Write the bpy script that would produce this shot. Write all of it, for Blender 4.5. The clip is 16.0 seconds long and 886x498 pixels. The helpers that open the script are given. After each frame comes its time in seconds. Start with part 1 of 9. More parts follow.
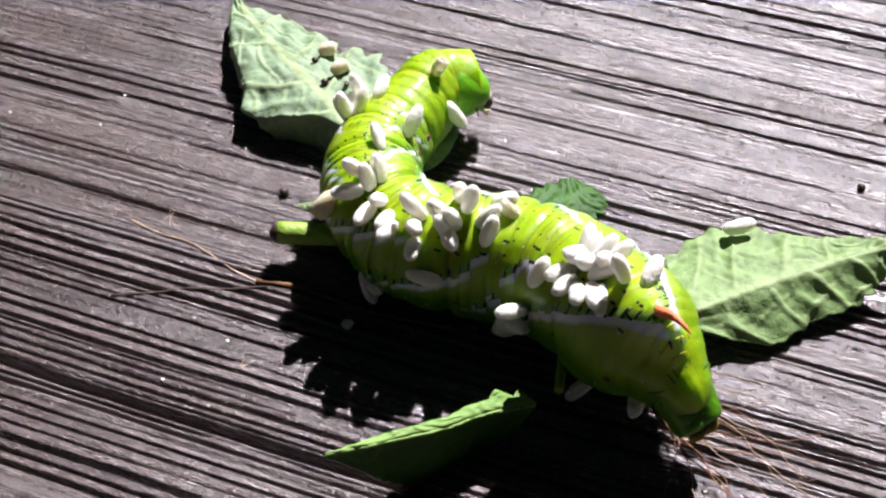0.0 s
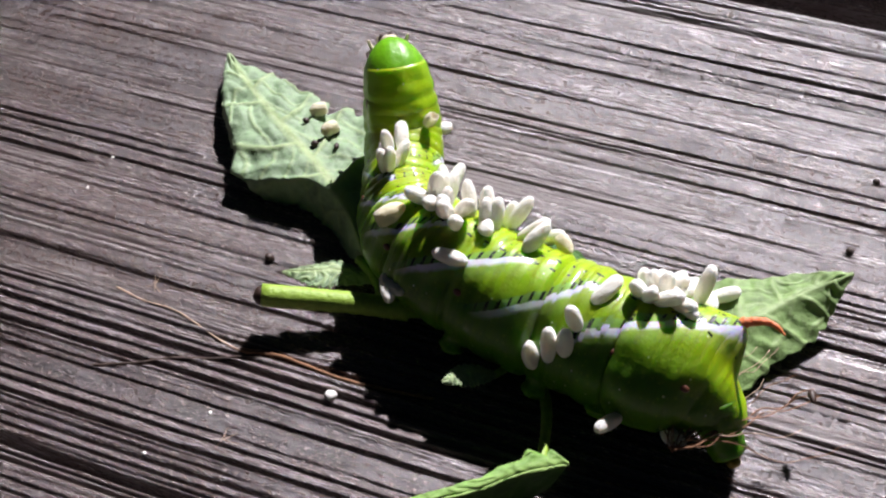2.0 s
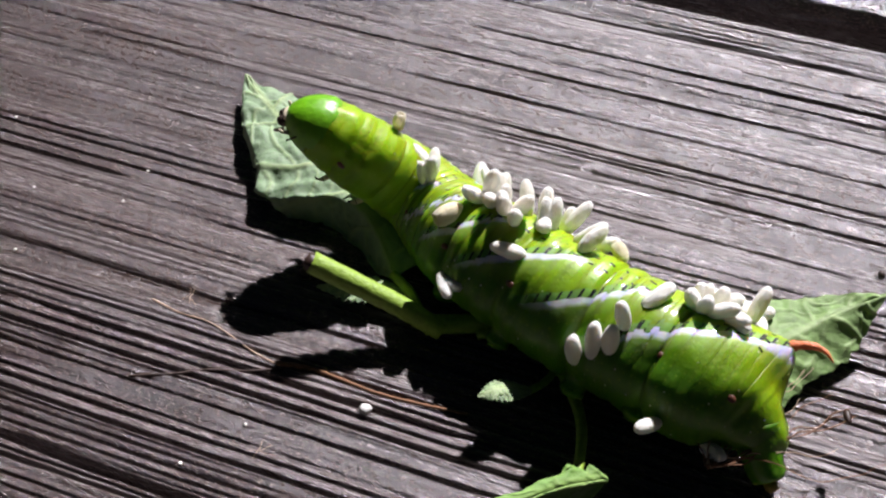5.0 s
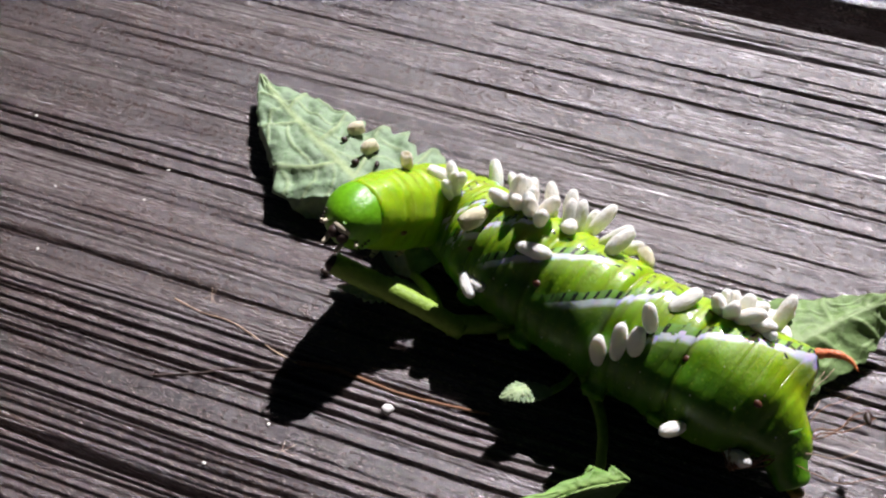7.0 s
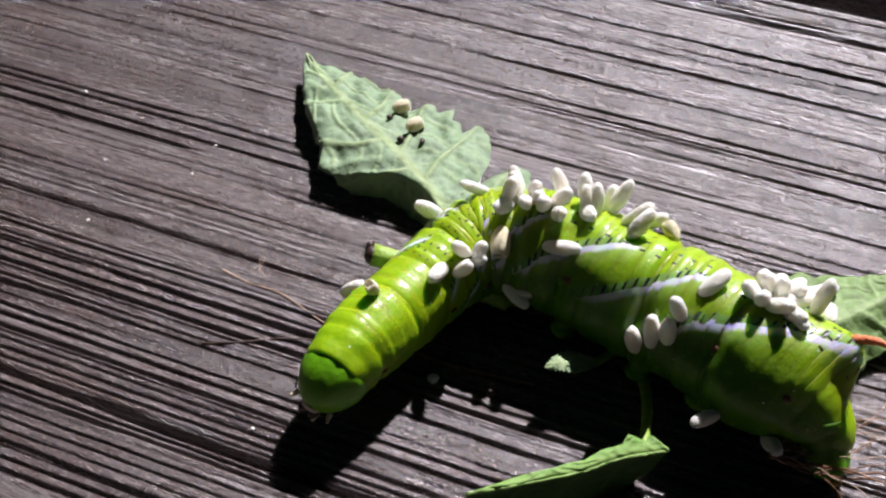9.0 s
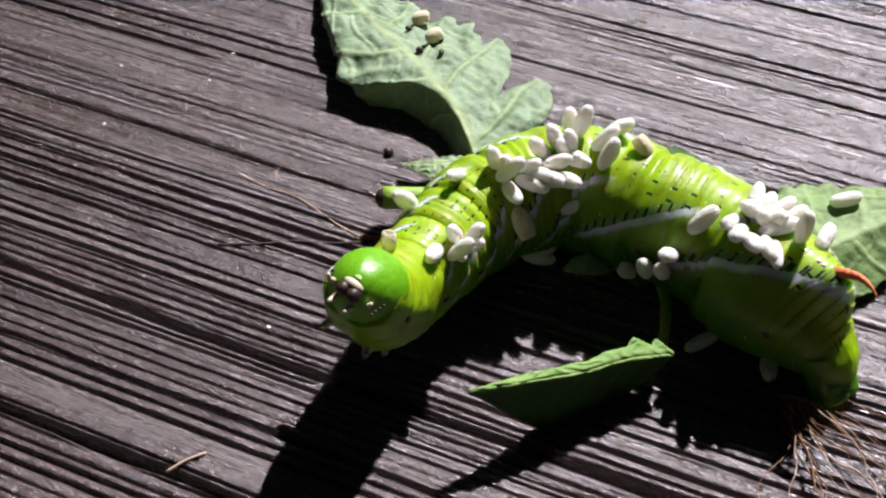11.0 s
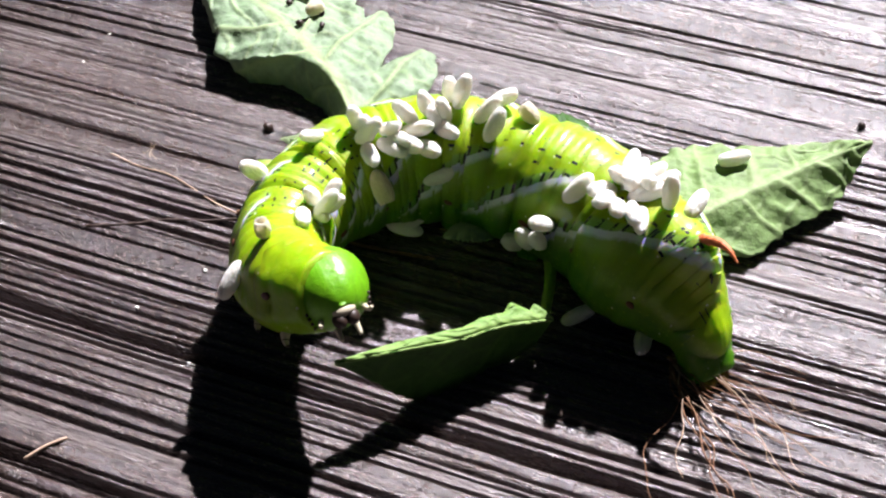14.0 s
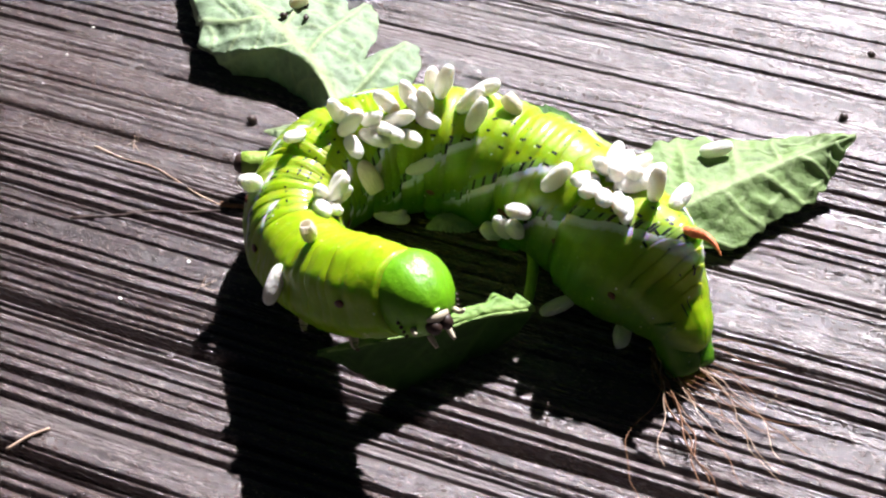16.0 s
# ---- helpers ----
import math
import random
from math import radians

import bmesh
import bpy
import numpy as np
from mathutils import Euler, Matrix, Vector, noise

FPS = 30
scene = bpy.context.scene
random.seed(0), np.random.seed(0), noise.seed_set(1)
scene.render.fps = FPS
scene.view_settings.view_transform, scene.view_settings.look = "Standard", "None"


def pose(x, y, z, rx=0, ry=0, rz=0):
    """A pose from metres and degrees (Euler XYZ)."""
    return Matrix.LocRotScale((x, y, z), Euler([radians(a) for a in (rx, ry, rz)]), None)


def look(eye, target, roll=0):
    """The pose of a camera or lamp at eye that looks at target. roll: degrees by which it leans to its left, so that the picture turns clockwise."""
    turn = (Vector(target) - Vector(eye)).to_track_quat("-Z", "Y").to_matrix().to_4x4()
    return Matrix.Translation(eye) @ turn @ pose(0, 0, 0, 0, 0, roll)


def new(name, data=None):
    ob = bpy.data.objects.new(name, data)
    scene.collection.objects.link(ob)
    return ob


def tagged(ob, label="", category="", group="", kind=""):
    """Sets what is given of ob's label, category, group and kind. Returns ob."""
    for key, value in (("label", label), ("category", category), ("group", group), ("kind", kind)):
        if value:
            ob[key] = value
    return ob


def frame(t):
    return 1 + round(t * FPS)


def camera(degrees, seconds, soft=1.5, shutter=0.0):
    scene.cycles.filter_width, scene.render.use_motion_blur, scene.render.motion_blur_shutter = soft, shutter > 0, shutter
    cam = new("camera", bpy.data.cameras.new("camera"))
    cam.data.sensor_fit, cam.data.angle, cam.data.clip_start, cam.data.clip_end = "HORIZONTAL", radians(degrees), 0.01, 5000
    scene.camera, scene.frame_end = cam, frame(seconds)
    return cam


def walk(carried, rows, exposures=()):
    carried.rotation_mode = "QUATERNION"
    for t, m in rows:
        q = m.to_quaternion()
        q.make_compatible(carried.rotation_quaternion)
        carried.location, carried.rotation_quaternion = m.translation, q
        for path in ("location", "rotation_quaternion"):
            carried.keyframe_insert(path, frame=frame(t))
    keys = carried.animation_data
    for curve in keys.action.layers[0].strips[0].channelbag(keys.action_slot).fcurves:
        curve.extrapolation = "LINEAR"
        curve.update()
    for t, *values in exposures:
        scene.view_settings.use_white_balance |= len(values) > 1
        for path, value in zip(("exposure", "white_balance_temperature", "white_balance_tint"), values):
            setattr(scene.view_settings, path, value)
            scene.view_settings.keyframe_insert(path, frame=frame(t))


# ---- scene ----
MM = 0.001


def mm(x, y, z, rx=0, ry=0, rz=0):
    """A pose from millimetres and degrees."""
    return pose(x * MM, y * MM, z * MM, rx, ry, rz)


# ---- camera: a hand-held phone close over a deck board ----
cam = camera(38.1, 16.0, soft=2.2)
walk(cam, [
    (0, mm(0.71, -0.42, 122.85, 42.26, 0, 0.30) @ mm(0, 0, 0, 0, 0, -0.25)),
    (0.5, mm(2.95, 1.09, 122.08, 42.25, 0, 0.32) @ mm(0, 0, 0, 0, 0, -0.35)),
    (1, mm(5.11, 2.45, 122.17, 41.93, 0, 0.55) @ mm(0, 0, 0, 0, 0, -0.65)),
    (1.5, mm(4.91, 3.17, 122.49, 41.87, 0, 0.49) @ mm(0, 0, 0, 0, 0, -0.77)),
    (2, mm(4.26, 5.28, 127.23, 42.79, 0, 1.10) @ mm(0, 0, 0, 0, 0, -0.97)),
    (2.5, mm(2.80, 3.77, 125.66, 43.87, 0, 0.72) @ mm(0, 0, 0, 0, 0, -0.43)),
    (3, mm(3.08, 3.42, 125.64, 43.68, 0, 0.68) @ mm(0, 0, 0, 0, 0, -0.25)),
    (3.5, mm(1.42, 3.72, 125.91, 43.33, 0, 0.70) @ mm(0, 0, 0, 0, 0, 0.02)),
    (4, mm(1.10, 3.67, 127.04, 43.61, 0, 0.91) @ mm(0, 0, 0, 0, 0, -0.02)),
    (6.5, mm(-1.02, 2.85, 126.30, 44.28, 0, 1.72) @ mm(0, 0, 0, 0, 0, -0.57)),
    (7, mm(-1.59, 3.96, 128.55, 43.56, 0, 1.77) @ mm(0, 0, 0, 0, 0, -0.53)),
    (7.5, mm(-4.29, 1.55, 129.19, 44.09, 0, 2.74) @ mm(0, 0, 0, 0, 0, -1.12)),
    (8, mm(-3.85, 1.66, 131.04, 43.55, 0, 2.74) @ mm(0, 0, 0, 0, 0, -1.13)),
    (10.5, mm(-4.83, -4.21, 120.32, 43.86, 0, 4.53) @ mm(0, 0, 0, 0, 0, -1.17)),
    (11, mm(-4.82, -4.87, 120.88, 42.11, 0, 4.19) @ mm(0, 0, 0, 0, 0, -0.93)),
    (11.5, mm(-2.75, -6.54, 117.00, 43.05, 0, 3.26) @ mm(0, 0, 0, 0, 0, -0.73)),
    (12, mm(0.07, -7.11, 115.66, 43.10, 0, 2.46) @ mm(0, 0, 0, 0, 0, -0.00)),
    (12.5, mm(1.49, -6.80, 112.96, 42.52, 0, 2.23) @ mm(0, 0, 0, 0, 0, -0.10)),
    (13, mm(3.26, -6.64, 112.48, 42.71, 0, 1.63) @ mm(0, 0, 0, 0, 0, -0.13)),
    (13.5, mm(4.58, -4.86, 113.81, 41.94, 0, 2.10) @ mm(0, 0, 0, 0, 0, -0.83)),
    (14, mm(4.30, -5.23, 112.17, 43.13, 0, 1.25) @ mm(0, 0, 0, 0, 0, -0.59)),
    (14.5, mm(5.30, -5.29, 112.07, 43.26, 0, 0.78) @ mm(0, 0, 0, 0, 0, -0.28)),
    (15, mm(4.86, -5.55, 113.20, 43.22, 0, -0.08) @ mm(0, 0, 0, 0, 0, 0.37)),
    (15.5, mm(4.07, -5.42, 112.15, 43.28, 0, 0.45) @ mm(0, 0, 0, 0, 0, 0.04)),
    (16, mm(5.21, -6.16, 111.72, 43.10, 0, 0.65) @ mm(0, 0, 0, 0, 0, -0.26)),
], exposures=((0, 1.05), (2.0, 0.77), (4.0, 0.69), (7.5, 0.6), (10.5, 0.64), (11.5, 0.72), (13.5, 1.1), (14.5, 1.33), (15.5, 1.3), (16, 1.3)))

# ---- light: clear sky, one low sun behind the subject ----
SUN_AZ, SUN_EL = 25.0, 46.5
world = bpy.data.worlds.new("sky")
scene.world = world
world.use_nodes = True
sky = world.node_tree.nodes.new("ShaderNodeTexSky")
sky.sky_type, sky.sun_disc = "NISHITA", False
sky.sun_elevation, sky.sun_rotation = radians(SUN_EL), radians(SUN_AZ)
background = world.node_tree.nodes["Background"]
background.inputs["Strength"].default_value = 0.002
world.node_tree.links.new(sky.outputs["Color"], background.inputs["Color"])
lamp = bpy.data.lights.new("sun", "SUN")
lamp.energy, lamp.angle, lamp.color = 5.0, radians(0.55), (1.0, 0.95, 1.01)
sun = new("sun", lamp)
toward = Vector((math.sin(radians(SUN_AZ)) * math.cos(radians(SUN_EL)), math.cos(radians(SUN_AZ)) * math.cos(radians(SUN_EL)), math.sin(radians(SUN_EL))))
sun.matrix_world = look(toward * 2, (0, 0, 0))


# ---- materials ----
class Nodes:
    """A short hand for node graphs."""

    def __init__(self, name):
        self.mat = bpy.data.materials.new(name)
        self.mat.use_nodes = True
        self.tree = self.mat.node_tree
        self.bsdf = self.tree.nodes["Principled BSDF"]

    def link(self, value, socket):
        if isinstance(value, (int, float)):
            socket.default_value = value
        elif isinstance(value, tuple):
            socket.default_value = (*value, 1.0) if len(value) == 3 and socket.type == "RGBA" else value
        else:
            self.tree.links.new(value, socket)

    def math(self, op, a, b=0.0, c=0.0):
        n = self.tree.nodes.new("ShaderNodeMath")
        n.operation = op
        for value, socket in zip((a, b, c), n.inputs):
            self.link(value, socket)
        return n.outputs[0]

    def attr(self, name):
        n = self.tree.nodes.new("ShaderNodeAttribute")
        n.attribute_name = name
        return n.outputs["Fac"]

    def coords(self, which="Object", scale=(1, 1, 1), turn=(0, 0, 0)):
        c = self.tree.nodes.new("ShaderNodeTexCoord")
        m = self.tree.nodes.new("ShaderNodeMapping")
        self.tree.links.new(c.outputs[which], m.inputs["Vector"])
        m.inputs["Scale"].default_value = scale
        m.inputs["Rotation"].default_value = turn
        return m.outputs[0]

    def noise(self, vector, scale, detail=3.0, rough=0.55, warp=0.0):
        n = self.tree.nodes.new("ShaderNodeTexNoise")
        self.link(vector, n.inputs["Vector"])
        n.inputs["Scale"].default_value, n.inputs["Detail"].default_value = scale, detail
        n.inputs["Roughness"].default_value, n.inputs["Distortion"].default_value = rough, warp
        return n.outputs["Fac"]

    def cells(self, vector, scale):
        n = self.tree.nodes.new("ShaderNodeTexVoronoi")
        self.link(vector, n.inputs["Vector"])
        n.inputs["Scale"].default_value = scale
        return n.outputs["Distance"]

    def band(self, value, lo, hi, clip=True):
        n = self.tree.nodes.new("ShaderNodeMapRange")
        self.link(value, n.inputs[0])
        n.inputs[1].default_value, n.inputs[2].default_value = lo, hi
        n.clamp = clip
        return n.outputs[0]

    def mix(self, fac, a, b):
        n = self.tree.nodes.new("ShaderNodeMix")
        n.data_type = "RGBA"
        self.link(fac, n.inputs[0])
        self.link(a, n.inputs[6])
        self.link(b, n.inputs[7])
        return n.outputs[2]

    def ramp(self, fac, stops):
        n = self.tree.nodes.new("ShaderNodeValToRGB")
        e = n.color_ramp.elements
        while len(e) < len(stops):
            e.new(0.5)
        for el, (p, c) in zip(e, stops):
            el.position, el.color = p, (*c, 1)
        self.link(fac, n.inputs[0])
        return n.outputs[0]

    def bump(self, height, distance, strength=1.0):
        n = self.tree.nodes.new("ShaderNodeBump")
        n.inputs["Distance"].default_value, n.inputs["Strength"].default_value = distance, strength
        self.link(height, n.inputs["Height"])
        self.link(n.outputs[0], self.bsdf.inputs["Normal"])

    def random(self):
        return self.tree.nodes.new("ShaderNodeObjectInfo").outputs["Random"]

    def set(self, **values):
        for key, value in values.items():
            self.link(value, self.bsdf.inputs[key.replace("_", " ")])
        return self.mat


def wood_material():
    """Bare, sun-silvered wood: grey-brown fibres with a dull sheen, paler raised fibres, brown and bluish stains."""
    n = Nodes("weathered_wood")
    along = n.coords("Object", (0.045, 1.0, 1.0))
    fibre = n.noise(n.coords("Object", (0.10, 1.0, 1.0)), 4200, 4, 0.75, 0.5)
    fine = n.noise(along, 1150, 4, 0.6, 0.25)
    wide = n.noise(along, 240, 3, 0.6, 0.3)
    splinter = n.noise(n.coords("Object", (0.16, 1, 1)), 2300, 4, 0.8, 0.6)
    blotch = n.noise(n.coords("Object", (0.30, 1, 1)), 26, 4, 0.6)
    stain = n.noise(n.coords("Object", (0.35, 1, 1)), 90, 4, 0.65, 0.3)
    fleck = n.noise(n.coords("Object", (0.45, 1, 1)), 3000, 3, 0.8)
    mixed = n.math("MULTIPLY_ADD", wide, 0.36, n.math("MULTIPLY_ADD", fine, 0.36, n.math("MULTIPLY", fibre, 0.30)))
    tone = n.ramp(mixed, [(0.32, (0.009, 0.0055, 0.0045)), (0.45, (0.026, 0.0165, 0.014)), (0.55, (0.048, 0.032, 0.027)), (0.72, (0.090, 0.066, 0.059))])
    tone = n.mix(n.math("MULTIPLY", n.band(blotch, 0.40, 0.66), 0.8), tone, (0.060, 0.035, 0.024))
    tone = n.mix(n.math("MULTIPLY", n.band(stain, 0.54, 0.72), 0.6), tone, (0.074, 0.045, 0.030))
    tone = n.mix(n.math("MULTIPLY", n.band(stain, 0.46, 0.30), 0.5), tone, (0.040, 0.032, 0.034))
    tone = n.mix(n.math("MULTIPLY", n.band(fleck, 0.54, 0.70), 0.60), tone, (0.200, 0.158, 0.148))
    tone = n.mix(n.math("MULTIPLY", n.band(splinter, 0.50, 0.34), 0.7), tone, (0.018, 0.012, 0.011))
    relief = n.math("MULTIPLY_ADD", fine, 0.7, n.math("MULTIPLY_ADD", fibre, 0.65, n.math("MULTIPLY_ADD", splinter, 0.95, n.math("MULTIPLY", fleck, 0.95))))
    n.bump(relief, 0.00016, 1.0)
    gloss = n.math("MULTIPLY_ADD", fibre, 0.16, n.math("MULTIPLY_ADD", blotch, 0.05, n.math("MULTIPLY_ADD", n.band(wide, 0.35, 0.65), 0.08, 0.11)))
    return n.set(Base_Color=tone, Roughness=gloss, IOR=1.72, Specular_IOR_Level=0.7, Specular_Tint=(1.0, 0.965, 0.985))


def plain(name, color, rough=0.6, noise_scale=800.0, vary=0.35, relief=0.0, sub=0.0, spec=0.5):
    n = Nodes(name)
    v = n.noise(n.coords("Object"), noise_scale, 3, 0.6)
    tone = n.mix(v, tuple(c * (1 - vary) for c in color), tuple(min(1, c * (1 + vary)) for c in color))
    if relief:
        n.bump(v, relief, 0.8)
    if sub:
        n.bsdf.inputs["Subsurface Radius"].default_value = (0.9, 1.0, 0.5)
        n.set(Subsurface_Weight=sub, Subsurface_Scale=0.0012)
    return n.set(Base_Color=tone, Roughness=rough, Specular_IOR_Level=spec)


def skin_material():
    """Lime green hornworm skin: white slanting side stripes edged with black dashes, fine rings, small black ticks."""
    n = Nodes("hornworm_skin")
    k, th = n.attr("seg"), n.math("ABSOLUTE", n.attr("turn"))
    # low sides painted darker for their shade, less so on the thorax
    flank_shade = n.mix(n.band(k, 5.2, 7.0), (0.060, 0.18, 0.003), (0.20, 0.39, 0.003))
    base = n.mix(n.band(th, 26, 92), (0.30, 0.47, 0.002), flank_shade)
    mottle = n.noise(n.coords("Object"), 420, 4, 0.6)
    # pale mottling weakens down the sides, to keep that painted shade
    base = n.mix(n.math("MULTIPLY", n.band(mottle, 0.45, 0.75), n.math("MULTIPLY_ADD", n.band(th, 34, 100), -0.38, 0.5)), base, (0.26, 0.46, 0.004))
    base = n.mix(n.math("MULTIPLY", n.band(n.noise(n.coords("Object"), 190, 3, 0.6), 0.5, 0.66), 0.25), base, (0.12, 0.29, 0.003))
    dots = n.cells(n.coords("Object"), 1150)
    base = n.mix(n.math("MULTIPLY", n.math("SUBTRACT", 1.0, n.band(dots, 0.10, 0.26)), 0.18), base, (0.46, 0.70, 0.06))
    # sparse white granules that double as painted wet glints
    grain = n.cells(n.coords("Object"), 560)
    base = n.mix(n.math("MULTIPLY", n.math("SUBTRACT", 1.0, n.band(grain, 0.05, 0.10)), 0.8), base, (0.80, 0.88, 0.62))
    # slanting stripes on the abdomen
    phi = n.math("SUBTRACT", k, n.math("DIVIDE", n.math("SUBTRACT", th, 30.0), 55.0))
    wob = n.math("MULTIPLY", n.math("SUBTRACT", n.noise(n.coords("Object"), 900, 2), 0.5), 0.07)
    off = n.math("SUBTRACT", n.math("FRACT", n.math("ADD", phi, 0.05)), 0.5)
    off = n.math("ADD", off, wob)
    zone = n.math("MULTIPLY", n.band(n.math("MULTIPLY_ADD", n.band(k, 0.75, 0.15), 26.0, th), 24, 32), n.math("SUBTRACT", 1.0, n.band(th, 82, 98)))
    zone = n.math("MULTIPLY", zone, n.math("SUBTRACT", 1.0, n.band(k, 6.85, 7.0)))
    zone = n.math("MULTIPLY", zone, n.band(phi, 0.05, 0.12))
    zone = n.math("MULTIPLY", zone, n.band(k, -0.1, -0.05))
    white = n.math("MULTIPLY", zone, n.math("MULTIPLY", n.band(off, -0.13, -0.05), n.math("SUBTRACT", 1.0, n.band(off, 0.035, 0.06))))
    pale = n.math("MULTIPLY", zone, n.math("MULTIPLY", n.band(off, -0.42, -0.1), n.math("SUBTRACT", 1.0, n.band(off, -0.1, -0.05))))
    base = n.mix(n.math("MULTIPLY", pale, 0.28), base, (0.50, 0.72, 0.28))
    base = n.mix(n.math("MULTIPLY", white, 0.92), base, (0.76, 0.86, 0.86))
    dash_zone = n.math("MULTIPLY", n.math("MULTIPLY", n.band(off, 0.04, 0.06), n.math("SUBTRACT", 1.0, n.band(off, 0.19, 0.23))), zone)
    teal = n.math("MULTIPLY", dash_zone, 0.3)
    base = n.mix(teal, base, (0.16, 0.42, 0.22))
    tick = n.math("LESS_THAN", n.math("ABSOLUTE", n.math("SUBTRACT", n.math("FRACT", n.math("MULTIPLY", k, 10.0)), 0.5)), 0.15)
    broken = n.band(n.noise(n.coords("Object"), 1400, 1), 0.30, 0.36)
    black = n.math("MULTIPLY", n.math("MULTIPLY", dash_zone, tick), broken)
    # sparse ticks on the back
    row = n.math("LESS_THAN", n.math("ABSOLUTE", n.math("SUBTRACT", n.math("FRACT", n.math("MULTIPLY", th, 0.085)), 0.5)), 0.10)
    col = n.math("LESS_THAN", n.math("ABSOLUTE", n.math("SUBTRACT", n.math("FRACT", n.math("MULTIPLY", k, 5.0)), 0.5)), 0.17)
    some = n.band(n.noise(n.coords("Object"), 520, 1), 0.50, 0.52)
    back = n.math("MULTIPLY", n.math("MULTIPLY", row, col), n.math("MULTIPLY", some, n.math("LESS_THAN", th, 40.0)))
    back = n.math("MULTIPLY", back, n.math("LESS_THAN", k, 6.9))
    base = n.mix(n.math("MAXIMUM", black, back), base, (0.012, 0.016, 0.012))
    n.bump(n.math("ADD", n.math("MULTIPLY", dots, 0.5), n.math("MULTIPLY_ADD", n.noise(n.coords("Object"), 2600, 3), 0.7, n.math("MULTIPLY", mottle, 0.5))), 0.00007, 0.8)
    n.bsdf.inputs["Subsurface Radius"].default_value = (0.55, 1.0, 0.06)
    return n.set(Base_Color=base, Roughness=n.math("MULTIPLY_ADD", n.noise(n.coords("Object"), 900, 3), 0.55, 0.20), Specular_IOR_Level=0.32, Coat_Weight=0.3, Coat_Roughness=0.12, Subsurface_Weight=0.8, Subsurface_Scale=0.0032)


def leaf_material(name, color, vein, sub=0.08):
    n = Nodes(name)
    v = n.attr("vein")
    c = n.noise(n.coords("Object"), 240, 4, 0.6)
    net = n.cells(n.coords("Object"), 800)
    down = n.noise(n.coords("Object"), 3800, 2, 0.7)
    tone = n.mix(n.band(c, 0.32, 0.68), tuple(x * 0.62 for x in color), tuple(x * 1.18 for x in color))
    tone = n.mix(n.math("MULTIPLY", n.band(net, 0.20, 0.55), 0.35), tone, tuple(x * 1.35 for x in color))
    tone = n.mix(n.math("MULTIPLY", n.band(down, 0.55, 0.75), 0.25), tone, tuple(x * 1.75 for x in color))
    tone = n.mix(n.math("MULTIPLY", v, 0.78), tone, vein)
    n.bump(n.math("ADD", n.math("MULTIPLY", net, -0.8), n.math("MULTIPLY_ADD", c, 1.2, n.math("MULTIPLY", down, 0.4))), 0.00022, 0.8)
    n.bsdf.inputs["Subsurface Radius"].default_value = (0.4, 1.0, 0.2)
    return n.set(Base_Color=tone, Roughness=0.6, Specular_IOR_Level=0.3, Subsurface_Weight=sub, Subsurface_Scale=0.0006)


def silk_material(name, color):
    n = Nodes(name)
    fibre = n.noise(n.coords("Object", (1, 0.25, 1)), 2600, 3, 0.7, 1.5)
    r = n.random()
    tone = n.mix(fibre, tuple(c * 0.93 for c in color), color)
    tone = n.mix(n.math("MULTIPLY", r, 0.3), tone, tuple(c * k for c, k in zip(color, (1.0, 0.93, 0.82))))
    n.bump(n.math("ADD", fibre, n.noise(n.coords("Object"), 1300, 2)), 0.00035, 0.9)
    n.bsdf.inputs["Subsurface Radius"].default_value = (1.0, 0.9, 0.8)
    return n.set(Base_Color=tone, Roughness=0.8, Specular_IOR_Level=0.2, Sheen_Weight=0.3, Sheen_Roughness=0.4, Subsurface_Weight=0.55, Subsurface_Scale=0.0012)


WOOD = wood_material()
SKIN = skin_material()
HEAD = plain("green_head", (0.145, 0.40, 0.006), 0.38, 1400, 0.35, 0.0001, 0.35)
PALE_LEAF = leaf_material("leaf_underside", (0.22, 0.31, 0.185), (0.40, 0.49, 0.23))
GREEN_LEAF = leaf_material("leaf_blade", (0.020, 0.080, 0.004), (0.05, 0.14, 0.012), 0.0)
RIM_LEAF = leaf_material("leaf_rim", (0.15, 0.29, 0.055), (0.28, 0.42, 0.12))
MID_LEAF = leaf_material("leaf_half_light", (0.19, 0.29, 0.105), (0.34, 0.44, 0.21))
STEM = plain("hairy_stem", (0.27, 0.42, 0.05), 0.55, 1500, 0.4, 0.0002, 0.05)
SILK = silk_material("white_silk", (0.99, 0.96, 0.88))
PALE_SILK = silk_material("spent_silk", (0.80, 0.72, 0.50))
HORN = plain("orange_horn", (0.74, 0.20, 0.075), 0.5, 2600, 0.4, 0.0002, 0.15)
DARK = plain("dark_brown", (0.035, 0.018, 0.012), 0.5, 2000, 0.4)
RUST = plain("rust_brown", (0.10, 0.035, 0.018), 0.4, 2000, 0.4)
CLASP = plain("yellow_brown_clasper", (0.30, 0.22, 0.02), 0.5, 1500, 0.5, 0.0002)
BONE = plain("pale_leg", (0.60, 0.53, 0.38), 0.5, 1500, 0.2)
TWIG = plain("dry_twig", (0.20, 0.095, 0.045), 0.8, 1600, 0.5, 0.0002)
STRAW = plain("pale_fibre", (0.48, 0.34, 0.24), 0.75, 1600, 0.4)
SOIL = plain("dark_soil", (0.030, 0.024, 0.020), 0.95, 30, 0.5, 0.004)
CRUMB = plain("white_crumb", (0.72, 0.70, 0.66), 0.8, 2500, 0.3)


# ---- building helpers ----
def mesh_of(verts, faces, smooth=True):
    m = bpy.data.meshes.new("mesh")
    m.from_pydata([tuple(v) for v in verts], [], faces)
    m.update()
    if smooth:
        m.polygons.foreach_set("use_smooth", [True] * len(m.polygons))
    return m


